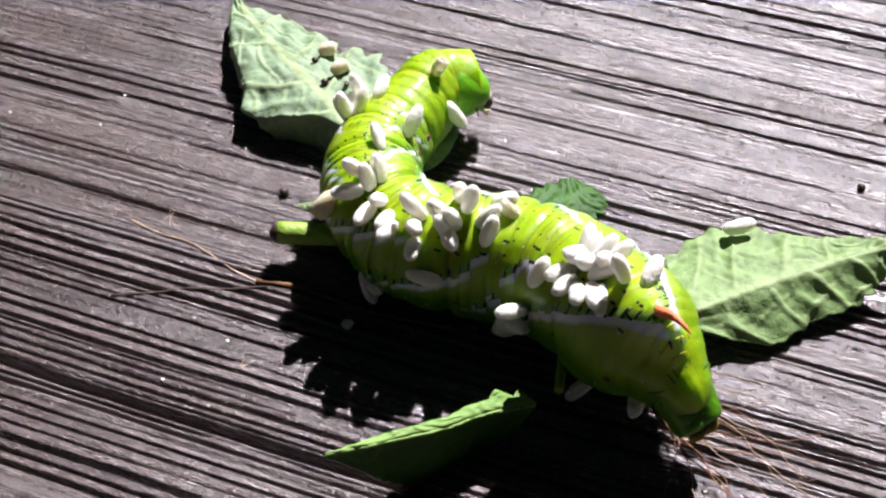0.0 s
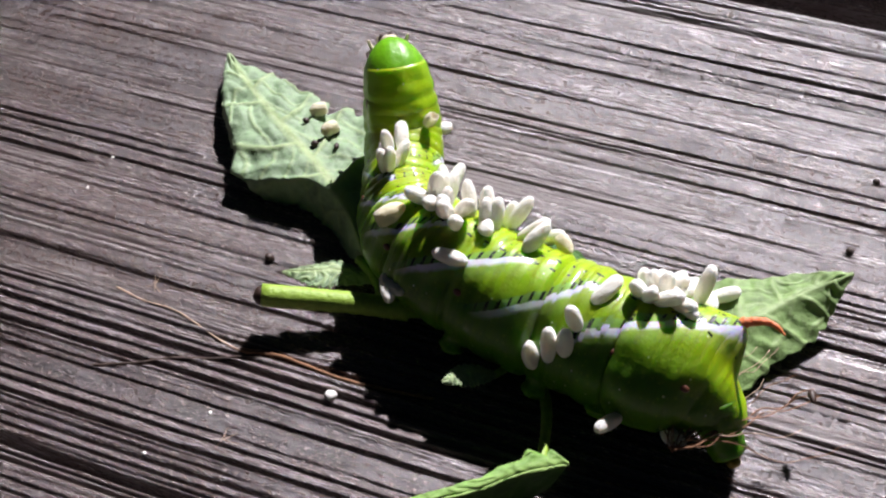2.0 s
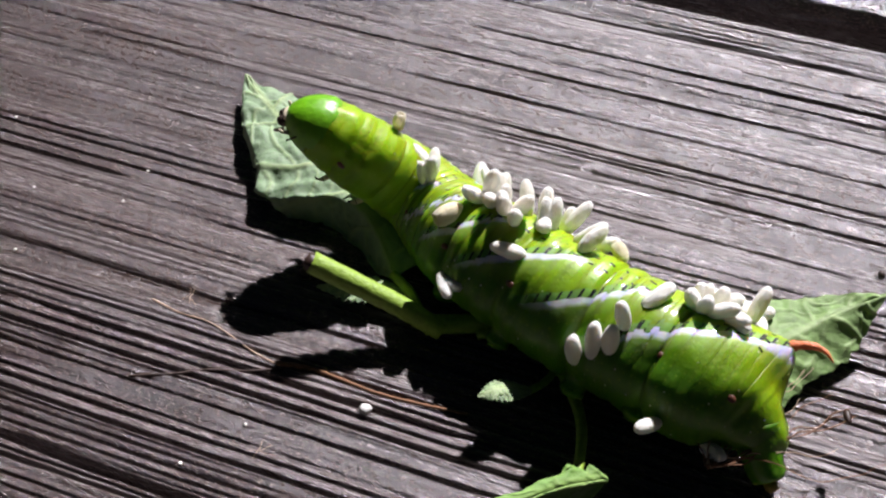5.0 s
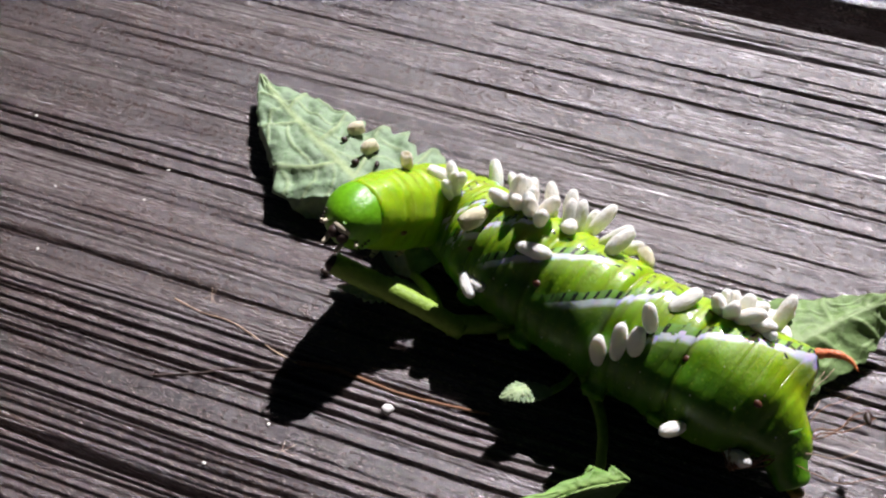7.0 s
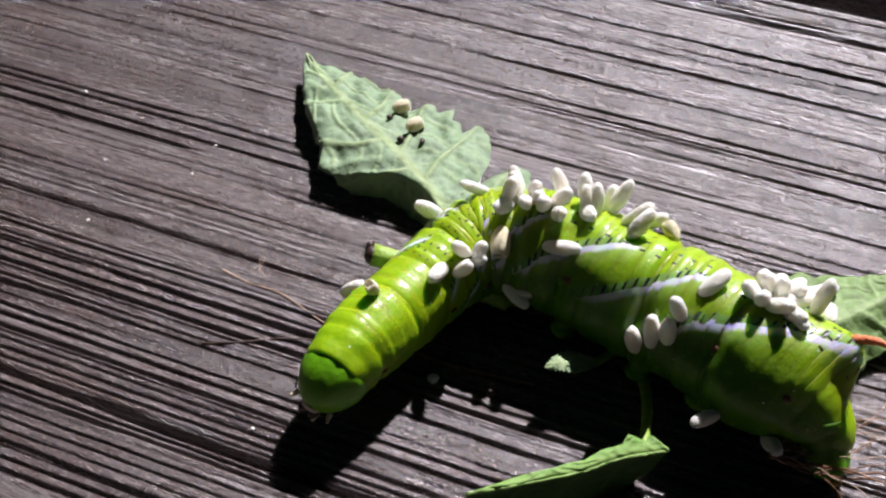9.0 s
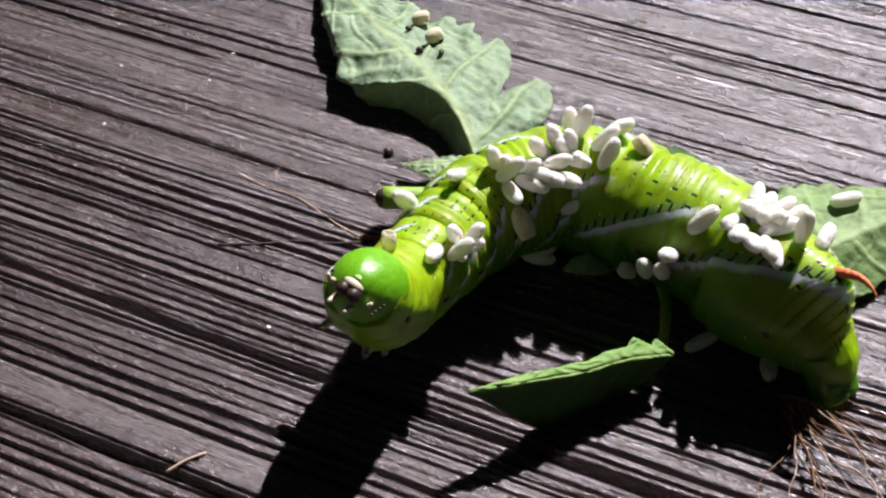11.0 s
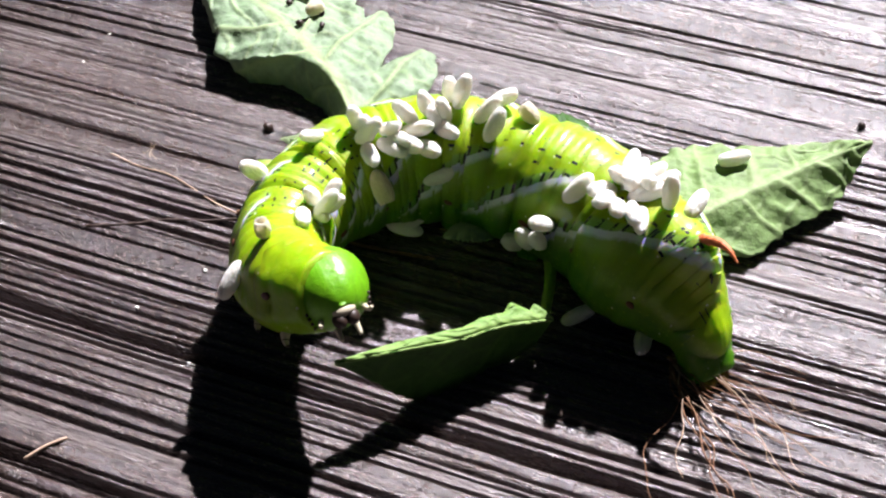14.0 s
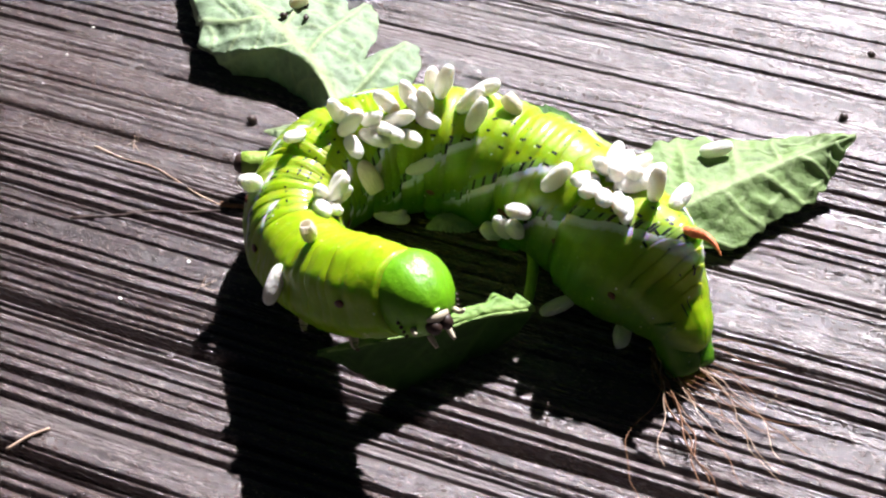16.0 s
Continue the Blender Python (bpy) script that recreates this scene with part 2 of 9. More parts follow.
def piece(name, mesh, material, parent=None, label="", m=None):
    ob = new(name, mesh)
    if not mesh.materials:
        mesh.materials.append(material)
    ob.parent = parent
    if m is not None:
        ob.matrix_basis = m
    return tagged(ob, label)


def attribute(mesh, name, values):
    a = mesh.attributes.new(name, "FLOAT", "POINT")
    a.data.foreach_set("value", values)


def grid_faces(rows, cols, closed=False):
    faces = []
    for i in range(rows - 1):
        for j in range(cols if closed else cols - 1):
            k = (j + 1) % cols
            faces.append((i * cols + j, i * cols + k, (i + 1) * cols + k, (i + 1) * cols + j))
    return faces


def smooth_path(points, count):
    """A smooth line through the points (millimetres), as count vectors."""
    p = [Vector(q) for q in points]
    p = [p[0] * 2 - p[1]] + p + [p[-1] * 2 - p[-2]]
    out = []
    for i in range(count):
        f = i / (count - 1) * (len(p) - 3)
        j = min(int(f), len(p) - 4)
        u = f - j
        a, b, c, d = p[j:j + 4]
        out.append(0.5 * (2 * b + (c - a) * u + (2 * a - 5 * b + 4 * c - d) * u * u + (3 * b - a - 3 * c + d) * u ** 3))
    return out


def tube(points, radius, count=24, sides=8, rough=0.0, seed=1):
    """A tapered tube along points in millimetres; radius is a function of 0..1."""
    path = smooth_path(points, count)
    rnd = random.Random(seed)
    verts, side = [], Vector((0, 0, 1))
    for i, c in enumerate(path):
        t = (path[min(i + 1, count - 1)] - path[max(i - 1, 0)]).normalized()
        side = (side - t * side.dot(t))
        side = side.normalized() if side.length > 1e-4 else t.orthogonal().normalized()
        other = t.cross(side)
        r = radius(i / (count - 1))
        for j in range(sides):
            a = 2 * math.pi * j / sides
            w = r * (1 + rough * rnd.uniform(-1, 1))
            verts.append((c + (side * math.cos(a) + other * math.sin(a)) * w) * MM)
    faces = grid_faces(count, sides, True)
    faces.append(tuple(range(sides - 1, -1, -1)))
    faces.append(tuple(range((count - 1) * sides, count * sides)))
    return mesh_of(verts, faces)


def lathe(profile, sides=16, squash=(1, 1), wobble=0.0, seed=1):
    """A body turned about Y: profile of (y, radius) in millimetres."""
    verts, rows = [], len(profile)
    noise_off = Vector((seed * 3.1, seed * 1.7, 0))
    for y, r in profile:
        for j in range(sides):
            a = 2 * math.pi * j / sides
            d = Vector((math.cos(a) * squash[0], 0, math.sin(a) * squash[1]))
            w = 1 + wobble * noise.noise(Vector((d.x * 1.3, y * 0.6, d.z * 1.3)) + noise_off)
            verts.append((d * r * w + Vector((0, y, 0))) * MM)
    faces = grid_faces(rows, sides, True)
    faces.append(tuple(range(sides - 1, -1, -1)))
    faces.append(tuple(range((rows - 1) * sides, rows * sides)))
    m = mesh_of(verts, faces)
    bm = bmesh.new()
    bm.from_mesh(m)
    bmesh.ops.recalc_face_normals(bm, faces=bm.faces)
    bm.to_mesh(m)
    bm.free()
    m.polygons.foreach_set("use_smooth", [True] * len(m.polygons))
    return m


# ---- the deck: weathered boards, grain running 20 degrees off ----
GRAIN = -20.0
BOARD = pose(0, 0, 0, 0, 0, GRAIN)


# long open cracks: place across the grain, half width, depth, and how far they run (from, to) along it
CRACKS = ((70.0, 0.62, 1.8, -400, 400), (51.5, 0.60, 1.8, -400, 400), (60.4, 0.40, 1.2, -400, 400), (82.7, 0.30, 0.9, -400, 20), (89.7, 0.34, 1.0, -400, 400), (98.6, 0.30, 0.8, -400, -20), (114.9, 0.26, 1.1, -160, -98), (116.4, 0.22, 0.5, -104, -40), (130.6, 0.22, 0.6, -160, -70), (137.4, 0.16, 0.4, -150, -100), (144.0, 0.20, 0.5, -118, 40), (126.0, 0.14, 0.35, -130, -60), (121.5, 0.14, 0.35, -150, -80), (152.0, 0.20, 0.4, -60, 400), (163.0, 0.16, 0.35, -90, 400), (171.0, 0.16, 0.35, -30, 400), (176.5, 0.28, 0.6, -400, 400), (182.5, 0.26, 0.5, -400, 400))


def grain_grooves():
    """Uneven narrow grooves between the hard grain lines: place, half width, depth."""
    rng, v, found = random.Random(17), 34.6, []
    while v < 186:
        found.append((v, rng.uniform(0.11, 0.22), rng.uniform(0.35, 1.0), rng.uniform(0, 50)))
        v += rng.uniform(0.7, 1.9)
    return found


GROOVES = grain_grooves()
GROOVE_AT = [g[0] for g in GROOVES]


def step(x, lo, hi):
    f = max(0.0, min(1.0, (x - lo) / (hi - lo)))
    return f * f * (3 - 2 * f)


def board_height(u, v):
    """Relief of the worn top, in millimetres, along (u) and across (v) the grain."""
    drift = 0.5 * noise.noise(Vector((u * 0.006, v * 0.02, 0.3))) + 0.14 * noise.noise(Vector((u * 0.04, v * 0.08, 4.1)))
    w = v + drift
    low = 1 - step(v, 84, 112)
    right = step(u, -95, -5)
    top = 1 - low
    # flat plates between narrow grooves, each plate falling gently to its far edge
    plate = 0.34 + 0.28 * right + 0.85 * low * (1 - 0.5 * right)
    h = 0.0
    j = int(np.searchsorted(GROOVE_AT, w))
    for k in range(max(0, j - 3), min(len(GROOVES), j + 3)):
        centre, width, depth, seed = GROOVES[k]
        d = w - centre - 0.07 * noise.noise(Vector((u * 0.16, seed, 1.0)))
        live = max(0.0, min(1.0, 0.72 + 1.2 * noise.noise(Vector((u * 0.006, seed, 5.0)))))
        wide = width * (1 + 0.6 * noise.noise(Vector((u * 0.09, seed, 8.0))))
        h -= plate * live * depth * (0.66 * math.exp(-(d / wide) ** 2) + (0.30 * math.exp(-(d / 0.6) ** 2) if d < 0 else 0.30 * math.exp(-(d / 0.25) ** 2)))
    # even ribs of the growth rings, running on for long stretches, strongest in the middle and to the right
    phase = w / 1.42 + 1.0 * noise.noise(Vector((u * 0.0012, w * 0.10, 12.5)))
    rib = math.sin(2 * math.pi * phase) * max(0.15, 0.75 + 0.9 * noise.noise(Vector((u * 0.003, w * 0.3, 3.5))))
    h += (0.045 + 0.07 * right + 0.045 * low + 0.04 * top) * rib
    phase = w / 0.74 + 0.9 * noise.noise(Vector((u * 0.002, w * 0.2, 21.5)))
    h += (0.03 + 0.012 * right + 0.006 * low) * math.sin(2 * math.pi * phase) * (0.6 + 0.9 * noise.noise(Vector((u * 0.006, w * 0.5, 14.5))))
    # waves, fibres and torn tufts
    h += 0.12 * noise.noise(Vector((u * 0.003, w * 0.30, 1.7))) + 0.12 * noise.noise(Vector((u * 0.004, w * 1.1, 7.7)))
    h += 0.06 * noise.noise(Vector((u * 0.012, w * 3.0, 2.2))) + 0.045 * noise.noise(Vector((u * 0.07, w * 4.6, 6.2))) + 0.03 * noise.noise(Vector((u * 0.35, w * 1.9, 9.2)))
    for k, (centre, width, depth, u0, u1) in enumerate(CRACKS):
        if abs(v - centre) < 4 and u0 - 8 < u < u1 + 8:
            ends = step(u, u0 - 8, u0 + 8) * (1 - step(u, u1 - 8, u1 + 8))
            c = centre + 0.8 * noise.noise(Vector((u * 0.010, k * 3.1, 0.0))) + 0.22 * noise.noise(Vector((u * 0.09, k * 3.1, 2.0)))
            deep = depth * ends * min(1.0, max(0.0, 0.8 + 1.3 * noise.noise(Vector((u * 0.012, k * 3.1, 5.0)))))
            wide = width * (1 + 0.5 * noise.noise(Vector((u * 0.05, k * 3.1, 8.0))))
            h -= deep * math.exp(-((v - c) / wide) ** 4)
    return h


def make_board(name, v0, v1, fine, u0=-420.0, u1=460.0, label=""):
    if fine:
        us = np.concatenate([np.linspace(u0 * 3, -140, 24, endpoint=False), np.linspace(-140, 130, 280, endpoint=False), np.linspace(130, u1 * 3, 24)])
        vs = np.linspace(v0, v1, int((v1 - v0) / 0.11))
    else:
        us, vs = np.linspace(u0 * 3, u1 * 3, 70), np.linspace(v0, v1, int((v1 - v0) / 1.8))
    verts, cols = [], len(vs)
    for u in us:
        for v in vs:
            edge = min(v - v0, v1 - v)
            z = board_height(u, v if fine else v * 1.07 + 300) - 2.2 * math.exp(-edge / 1.3)
            verts.append((u * MM, v * MM, z * MM))
    rows = len(us)
    faces = grid_faces(rows, cols)
    n = len(verts)
    rim = [i * cols for i in range(rows)] + [(rows - 1) * cols + j for j in range(1, cols)] + [i * cols + cols - 1 for i in range(rows - 2, -1, -1)] + [j for j in range(cols - 2, 0, -1)]
    for i in rim:
        x, y, z = verts[i]
        verts.append((x, y, -0.036))
    for i in range(len(rim)):
        j = (i + 1) % len(rim)
        faces.append((rim[i], rim[j], n + j, n + i))
    faces.append(tuple(n + i for i in range(len(rim))))
    ob = piece(name, mesh_of(verts, [f[::-1] for f in faces]), WOOD, m=BOARD)
    return tagged(ob, label, "board", "deck boards", "structure")


make_board("floor_board", 34.0, 186.5, True, label="weathered grey-brown deck board with deep open grain")
for k in range(-6, 8):
    a = 195.5 + 149.0 * (k - 1) if k > 0 else -115.0 + 149.0 * k
    make_board("floor_board", a, a + 140.0, False, label="weathered grey deck board beside a dark gap")

ground = piece("ground", mesh_of([(-60, -60, -0.25), (60, -60, -0.25), (60, 60, -0.25), (-60, 60, -0.25)], [(0, 1, 2, 3)]), SOIL)
tagged(ground, "dark shaded soil under the deck", "ground", kind="structure")


def on_board(x, y):
    """Height of the board's top at a place, in millimetres."""
    a = radians(-GRAIN)
    return board_height(x * math.cos(a) - y * math.sin(a), x * math.sin(a) + y * math.cos(a))


# ---- the hornworm: rings that move on their own ----
ORIGIN = (25.0, 115.0, 0.0)
RING_S = [3, 4, 5, 6, 7, 8.25, 9.5, 10.75, 12, 13] + list(range(14, 85, 2)) + [88]
SEG_MARKS = ((-4.0, -0.6), (4.0, -0.3), (7.4, 0.05), (9.0, 0.23), (11.0, 0.41), (15.0, 0.78), (26.0, 1.41), (36.5, 2.41), (48.5, 3.41), (57.0, 4.41), (63.0, 5.41), (69.0, 6.41), (74.8, 7.41), (80.6, 8.41), (86.5, 9.41), (94.0, 10.4))
RADIUS = ((-2.0, 1.8), (0.0, 2.5), (3.0, 3.8), (5.0, 4.9), (7.0, 6.0), (10.0, 7.3), (13.0, 7.9), (17.0, 8.0), (22.0, 8.0), (35.0, 7.9), (50.0, 7.5), (58.0, 6.9), (66.0, 6.0), (73.0, 5.5), (80.0, 5.3), (84.0, 5.0), (86.5, 4.5), (93.0, 3.7))


def body_radius(s):
    return float(np.interp(s, [a for a, b in RADIUS], [b for a, b in RADIUS]))


def segment_of(s):
    return float(np.interp(s, [a for a, b in SEG_MARKS], [b for a, b in SEG_MARKS]))


def skin_radius(s, turn):
    """Radius with rings, folds and a soft belly; turn in degrees from the back."""
    k = segment_of(s)
    a = abs(turn)
    r = body_radius(s)
    part = k - math.floor(k)
    fold = 0.62 * math.exp(-(min(part, 1 - part) / 0.075) ** 2) + (0.22 * math.exp(-((part - 0.36) / 0.05) ** 2) + 0.18 * math.exp(-((part - 0.68) / 0.05) ** 2)) * (1 if k > 1 else 0)
    ring = 0.15 * (abs(math.sin(math.pi * k * 7.0 + 0.2 * noise.noise(Vector((a * 0.05, s * 0.3, 0))))) ** 0.7 - 0.6)
    calm = max(0.0, min(1.0, (k - 5.5) / 1.5))
    ring *= 1 - 0.7 * calm
    fold *= 1 - 0.62 * calm
    ring *= min(1.0, max(0.3, (s - 8.0) / 12.0))
    lump = 0.24 * noise.noise(Vector((a * 0.035, s * 0.24, 3.0))) + 0.07 * noise.noise(Vector((turn * 0.09, s * 0.8, 6.0)))
    side = 0.3 * math.exp(-((a - 112) / 18) ** 2) - 0.35 * math.exp(-((a - 90) / 14) ** 2) * (0.5 + 0.5 * math.cos(2 * math.pi * part))
    belly = -0.8 * max(0.0, (a - 130) / 50) ** 2
    if s < 9.0:
        r *= 1 - 0.35 * (9.0 - max(s, -2.0)) / 9.0 * max(0.0, math.cos(radians(turn)))
    if s < 16.0:
        # the back draws up into the foot of the horn
        wide = float(np.interp(s, (5.0, 7.5, 9.0, 13.0), (17.0, 18.0, 22.0, 32.0)))
        r += float(np.interp(s, (4.2, 5.4, 6.4, 7.4, 8.4, 10.0, 12.5, 16.0), (0.0, 1.5, 3.1, 3.6, 2.7, 1.5, 0.6, 0.0))) * math.exp(-(a / wide) ** 2)
        fold *= 0.35
    return r - fold + ring + lump + side + belly


def ring_mesh(i):
    s0 = RING_S[i]
    before = (s0 - RING_S[i - 1]) if i else 5.0
    after = (RING_S[i + 1] - s0) if i + 1 < len(RING_S) else 4.0
    lo, hi = (-before * 1.1, after * 1.1)
    if i == 0:
        lo = -3.4
    rows, cols = (30 if i == 0 else 18), 64
    verts, seg, turn = [], [], []
    for a in range(rows):
        y = lo + (hi - lo) * a / (rows - 1)
        tuck = 0.02 + 0.14 * (max(0.0, y / hi) ** 3 if y > 0 else (max(0.0, y / lo) ** 3 if i else 0.0))
        close = 1.0
        if i == 0 and y < -1.0:
            close = math.sqrt(max(0.02, 1 - ((-1.0 - y) / 2.5) ** 2))
        for b in range(cols):
            t = 360.0 * b / cols
            t = t if t <= 180 else t - 360
            r = (skin_radius(s0 + y, t) - tuck) * close
            verts.append((math.sin(radians(t)) * r * 0.97 * MM, y * MM, math.cos(radians(t)) * r * 1.03 * MM))
            seg.append(segment_of(s0 + y))
            turn.append(t)
    faces = [f[::-1] for f in grid_faces(rows, cols, True)]
    faces.append(tuple(range(cols)))
    faces.append(tuple(range(rows * cols - 1, (rows - 1) * cols - 1, -1)))
    m = mesh_of(verts, faces)
    attribute(m, "seg", seg)
    attribute(m, "turn", turn)
    return m


def surface(i, s, turn, lift=0.0):
    """A place on ring i, in its own space (millimetres), and the outward way there."""
    r = skin_radius(s, turn) + lift
    out = Vector((math.sin(radians(turn)), 0, math.cos(radians(turn))))
    return Vector((out.x * r * 0.97, s - RING_S[i], out.z * r * 1.03)), out


def aimed(place, way, spin=0.0):
    """A pose in millimetres whose Y axis points along way."""
    turn = Vector(way).to_track_quat("Y", "Z").to_matrix().to_4x4()
    return Matrix.Translation(Vector(place) * MM) @ turn @ pose(0, 0, 0, 0, spin, 0)


hornworm = tagged(new("caterpillar"), "lime green hornworm with white slanting stripes, covered in white cocoons", "caterpillar")
hornworm.matrix_basis = mm(*ORIGIN)
rings = []
RING_NAMES = ["anal_segment" if s < 8 else "abdomen_ring" if s < 69 else "thorax_ring" for s in RING_S[:-1]] + ["head"]


def ellipsoid(rx, ry, rz, rows=14, cols=24, shape=None):
    verts = []
    for a in range(rows + 1):
        p = math.pi * a / rows
        for b in range(cols):
            q = 2 * math.pi * b / cols
            v = Vector((math.sin(p) * math.cos(q) * rx, -math.cos(p) * ry, math.sin(p) * math.sin(q) * rz))
            verts.append((shape(v) if shape else v) * MM)
    m = mesh_of(verts, [f[::-1] for f in grid_faces(rows + 1, cols, True)])
    bm = bmesh.new()
    bm.from_mesh(m)
    bmesh.ops.remove_doubles(bm, verts=bm.verts, dist=1e-6)
    bmesh.ops.recalc_face_normals(bm, faces=bm.faces)
    bm.to_mesh(m)
    bm.free()
    m.polygons.foreach_set("use_smooth", [True] * len(m.polygons))
    return m


def head_shape(v):
    groove = 0.25 * math.exp(-(v.x / 0.5) ** 2) * (1 if v.z > 0 else 0.3)
    k = 1 - 0.16 * max(0.0, v.y / 4.2)
    return Vector((v.x * k, v.y - 0.2, v.z * k - groove * 0.6 - 0.10 * max(0.0, v.y)))


for i, s in enumerate(RING_S):
    if i == len(RING_S) - 1:
        ring = piece("head", ellipsoid(4.25, 4.6, 4.3, 22, 40, head_shape), HEAD, hornworm, "smooth darker green head")
    else:
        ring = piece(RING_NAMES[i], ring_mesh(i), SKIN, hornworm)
    rings.append(ring)


def ring_near(s):
    return min(range(len(RING_S) - 1), key=lambda i: abs(RING_S[i] - s))


# spiracles: small rusty ovals low on each side
spiracle_mesh = ellipsoid(0.46, 0.26, 0.74, 6, 10)
for c in (9.0, 18.5, 30.0, 42.0, 54.0, 64.0, 71.5, 83.5):
    for side in (-1, 1):
        i = ring_near(c)
        p, out = surface(i, c, side * 84.0, -0.1)
        piece("spiracle", spiracle_mesh, RUST, rings[i], m=aimed(p, out, 90))

# the horn: curved, rough and orange, on the peak of the last full segment
horn_ring = rings[ring_near(12.0)]
piece("horn", tube([(0, -4.4, 8.7), (0, -5.7, 9.7), (0, -6.9, 10.3), (0, -8.2, 10.4), (0, -9.5, 9.9)], lambda f: 0.56 * (1 - f) ** 0.8 + 0.08, 30, 12, 0.16, 4), HORN, horn_ring, "rough orange-red horn")


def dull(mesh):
    """Marks a small part as low on the body, where shade is put into the green."""
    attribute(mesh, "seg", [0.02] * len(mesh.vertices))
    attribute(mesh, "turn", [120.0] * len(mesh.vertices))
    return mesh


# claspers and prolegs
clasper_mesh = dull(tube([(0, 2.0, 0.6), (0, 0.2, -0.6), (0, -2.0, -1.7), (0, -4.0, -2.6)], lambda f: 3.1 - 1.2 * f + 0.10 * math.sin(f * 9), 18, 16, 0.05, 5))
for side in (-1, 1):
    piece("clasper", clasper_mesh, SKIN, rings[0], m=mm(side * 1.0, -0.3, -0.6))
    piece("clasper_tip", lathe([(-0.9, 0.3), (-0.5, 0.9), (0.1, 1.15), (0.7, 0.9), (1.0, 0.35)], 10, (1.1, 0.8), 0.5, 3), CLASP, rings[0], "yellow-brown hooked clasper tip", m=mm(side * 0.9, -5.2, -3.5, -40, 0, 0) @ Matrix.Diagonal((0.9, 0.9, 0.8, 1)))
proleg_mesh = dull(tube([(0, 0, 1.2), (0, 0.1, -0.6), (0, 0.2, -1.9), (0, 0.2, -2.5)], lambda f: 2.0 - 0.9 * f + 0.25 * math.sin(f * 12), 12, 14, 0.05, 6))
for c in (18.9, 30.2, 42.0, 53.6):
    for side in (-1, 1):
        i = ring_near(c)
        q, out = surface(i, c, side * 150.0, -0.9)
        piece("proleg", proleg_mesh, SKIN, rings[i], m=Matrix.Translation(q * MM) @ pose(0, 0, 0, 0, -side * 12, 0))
leg_mesh = tube([(0, 0, 0.6), (0, 0.3, -0.8), (0, 1.0, -1.9), (0, 1.9, -2.3)], lambda f: 0.72 * (1 - f) + 0.16, 14, 10, 0.06, 7)
band_mesh = tube([(0, 0.5, -1.25), (0, 0.72, -1.6)], lambda f: 0.52, 3, 10)
claw_mesh = tube([(0, 1.75, -2.25), (0, 2.2, -2.25), (0, 2.5, -2.0)], lambda f: 0.24 * (1 - f) + 0.05, 8, 8)
for c in (71.5, 77.5, 83.0):
    for side in (-1, 1):
        i = ring_near(c)
        q, out = surface(i, c, side * 148.0, -0.3)
        m = Matrix.Translation(q * MM) @ pose(0, 0, 0, 0, -side * 22, 0) @ Matrix.Diagonal((0.8, 0.62, 0.62, 1))
        piece("thoracic_leg", leg_mesh, BONE, rings[i], "pale banded hooked leg", m=m)
        piece("leg_band", band_mesh, DARK, rings[i], m=m)
        piece("claw", claw_mesh, DARK, rings[i], m=m)
# mouth
skull = rings[-1]
for side in (-1, 1):
    piece("mandible", ellipsoid(0.75, 0.9, 0.8, 8, 12), DARK, skull, "dark brown jaw", m=mm(side * 0.66, 4.0, -2.1, -35, 0, side * 12))
    piece("antenna", tube([(0, 0, 0), (0, 0.7, -0.2), (0, 1.3, 0.1)], lambda f: 0.32 - 0.14 * f, 8, 8), BONE, skull, "tiny pale antenna", m=mm(side * 2.3, 3.0, -1.9, 0, 0, -side * 20))
    piece("palp", tube([(0, 0, 0), (0, 0.5, -0.6), (0, 0.9, -1.0)], lambda f: 0.35 - 0.15 * f, 8, 8), BONE, skull, m=mm(side * 1.0, 3.3, -3.1))
    for j in range(4):
        piece("eye_spot", ellipsoid(0.2, 0.16, 0.2, 6, 8), DARK, skull, m=mm(side * (3.3 - 0.12 * j), 2.2 + 0.12 * j, -1.0 - 0.5 * j))
piece("lip", ellipsoid(1.25, 0.7, 0.6, 8, 14), BONE, skull, "pale upper lip", m=mm(0, 3.95, -1.2, -20, 0, 0))

# ---- cocoons: white silk grains glued to the skin ----
COCOON = lathe([(-0.05, 0.22), (0.08, 0.42), (0.35, 0.68), (0.8, 0.86), (1.5, 0.98), (2.3, 1.0), (3.0, 0.93), (3.6, 0.76), (3.95, 0.52), (4.15, 0.22)], 16, (1, 1), 0.16, 2)
COCOON_B = lathe([(-0.05, 0.25), (0.1, 0.5), (0.45, 0.76), (1.0, 0.95), (1.7, 1.05), (2.4, 1.0), (3.1, 0.86), (3.55, 0.62), (3.75, 0.25)], 16, (1.05, 0.95), 0.2, 5)
HUSK = lathe([(-0.05, 0.25), (0.1, 0.5), (0.4, 0.8), (0.9, 1.0), (1.5, 1.08), (2.1, 1.0), (2.5, 0.8), (2.52, 0.62), (2.2, 0.72), (1.2, 0.8)], 16, (1, 0.9), 0.25, 8)
cocoon_count = [0]


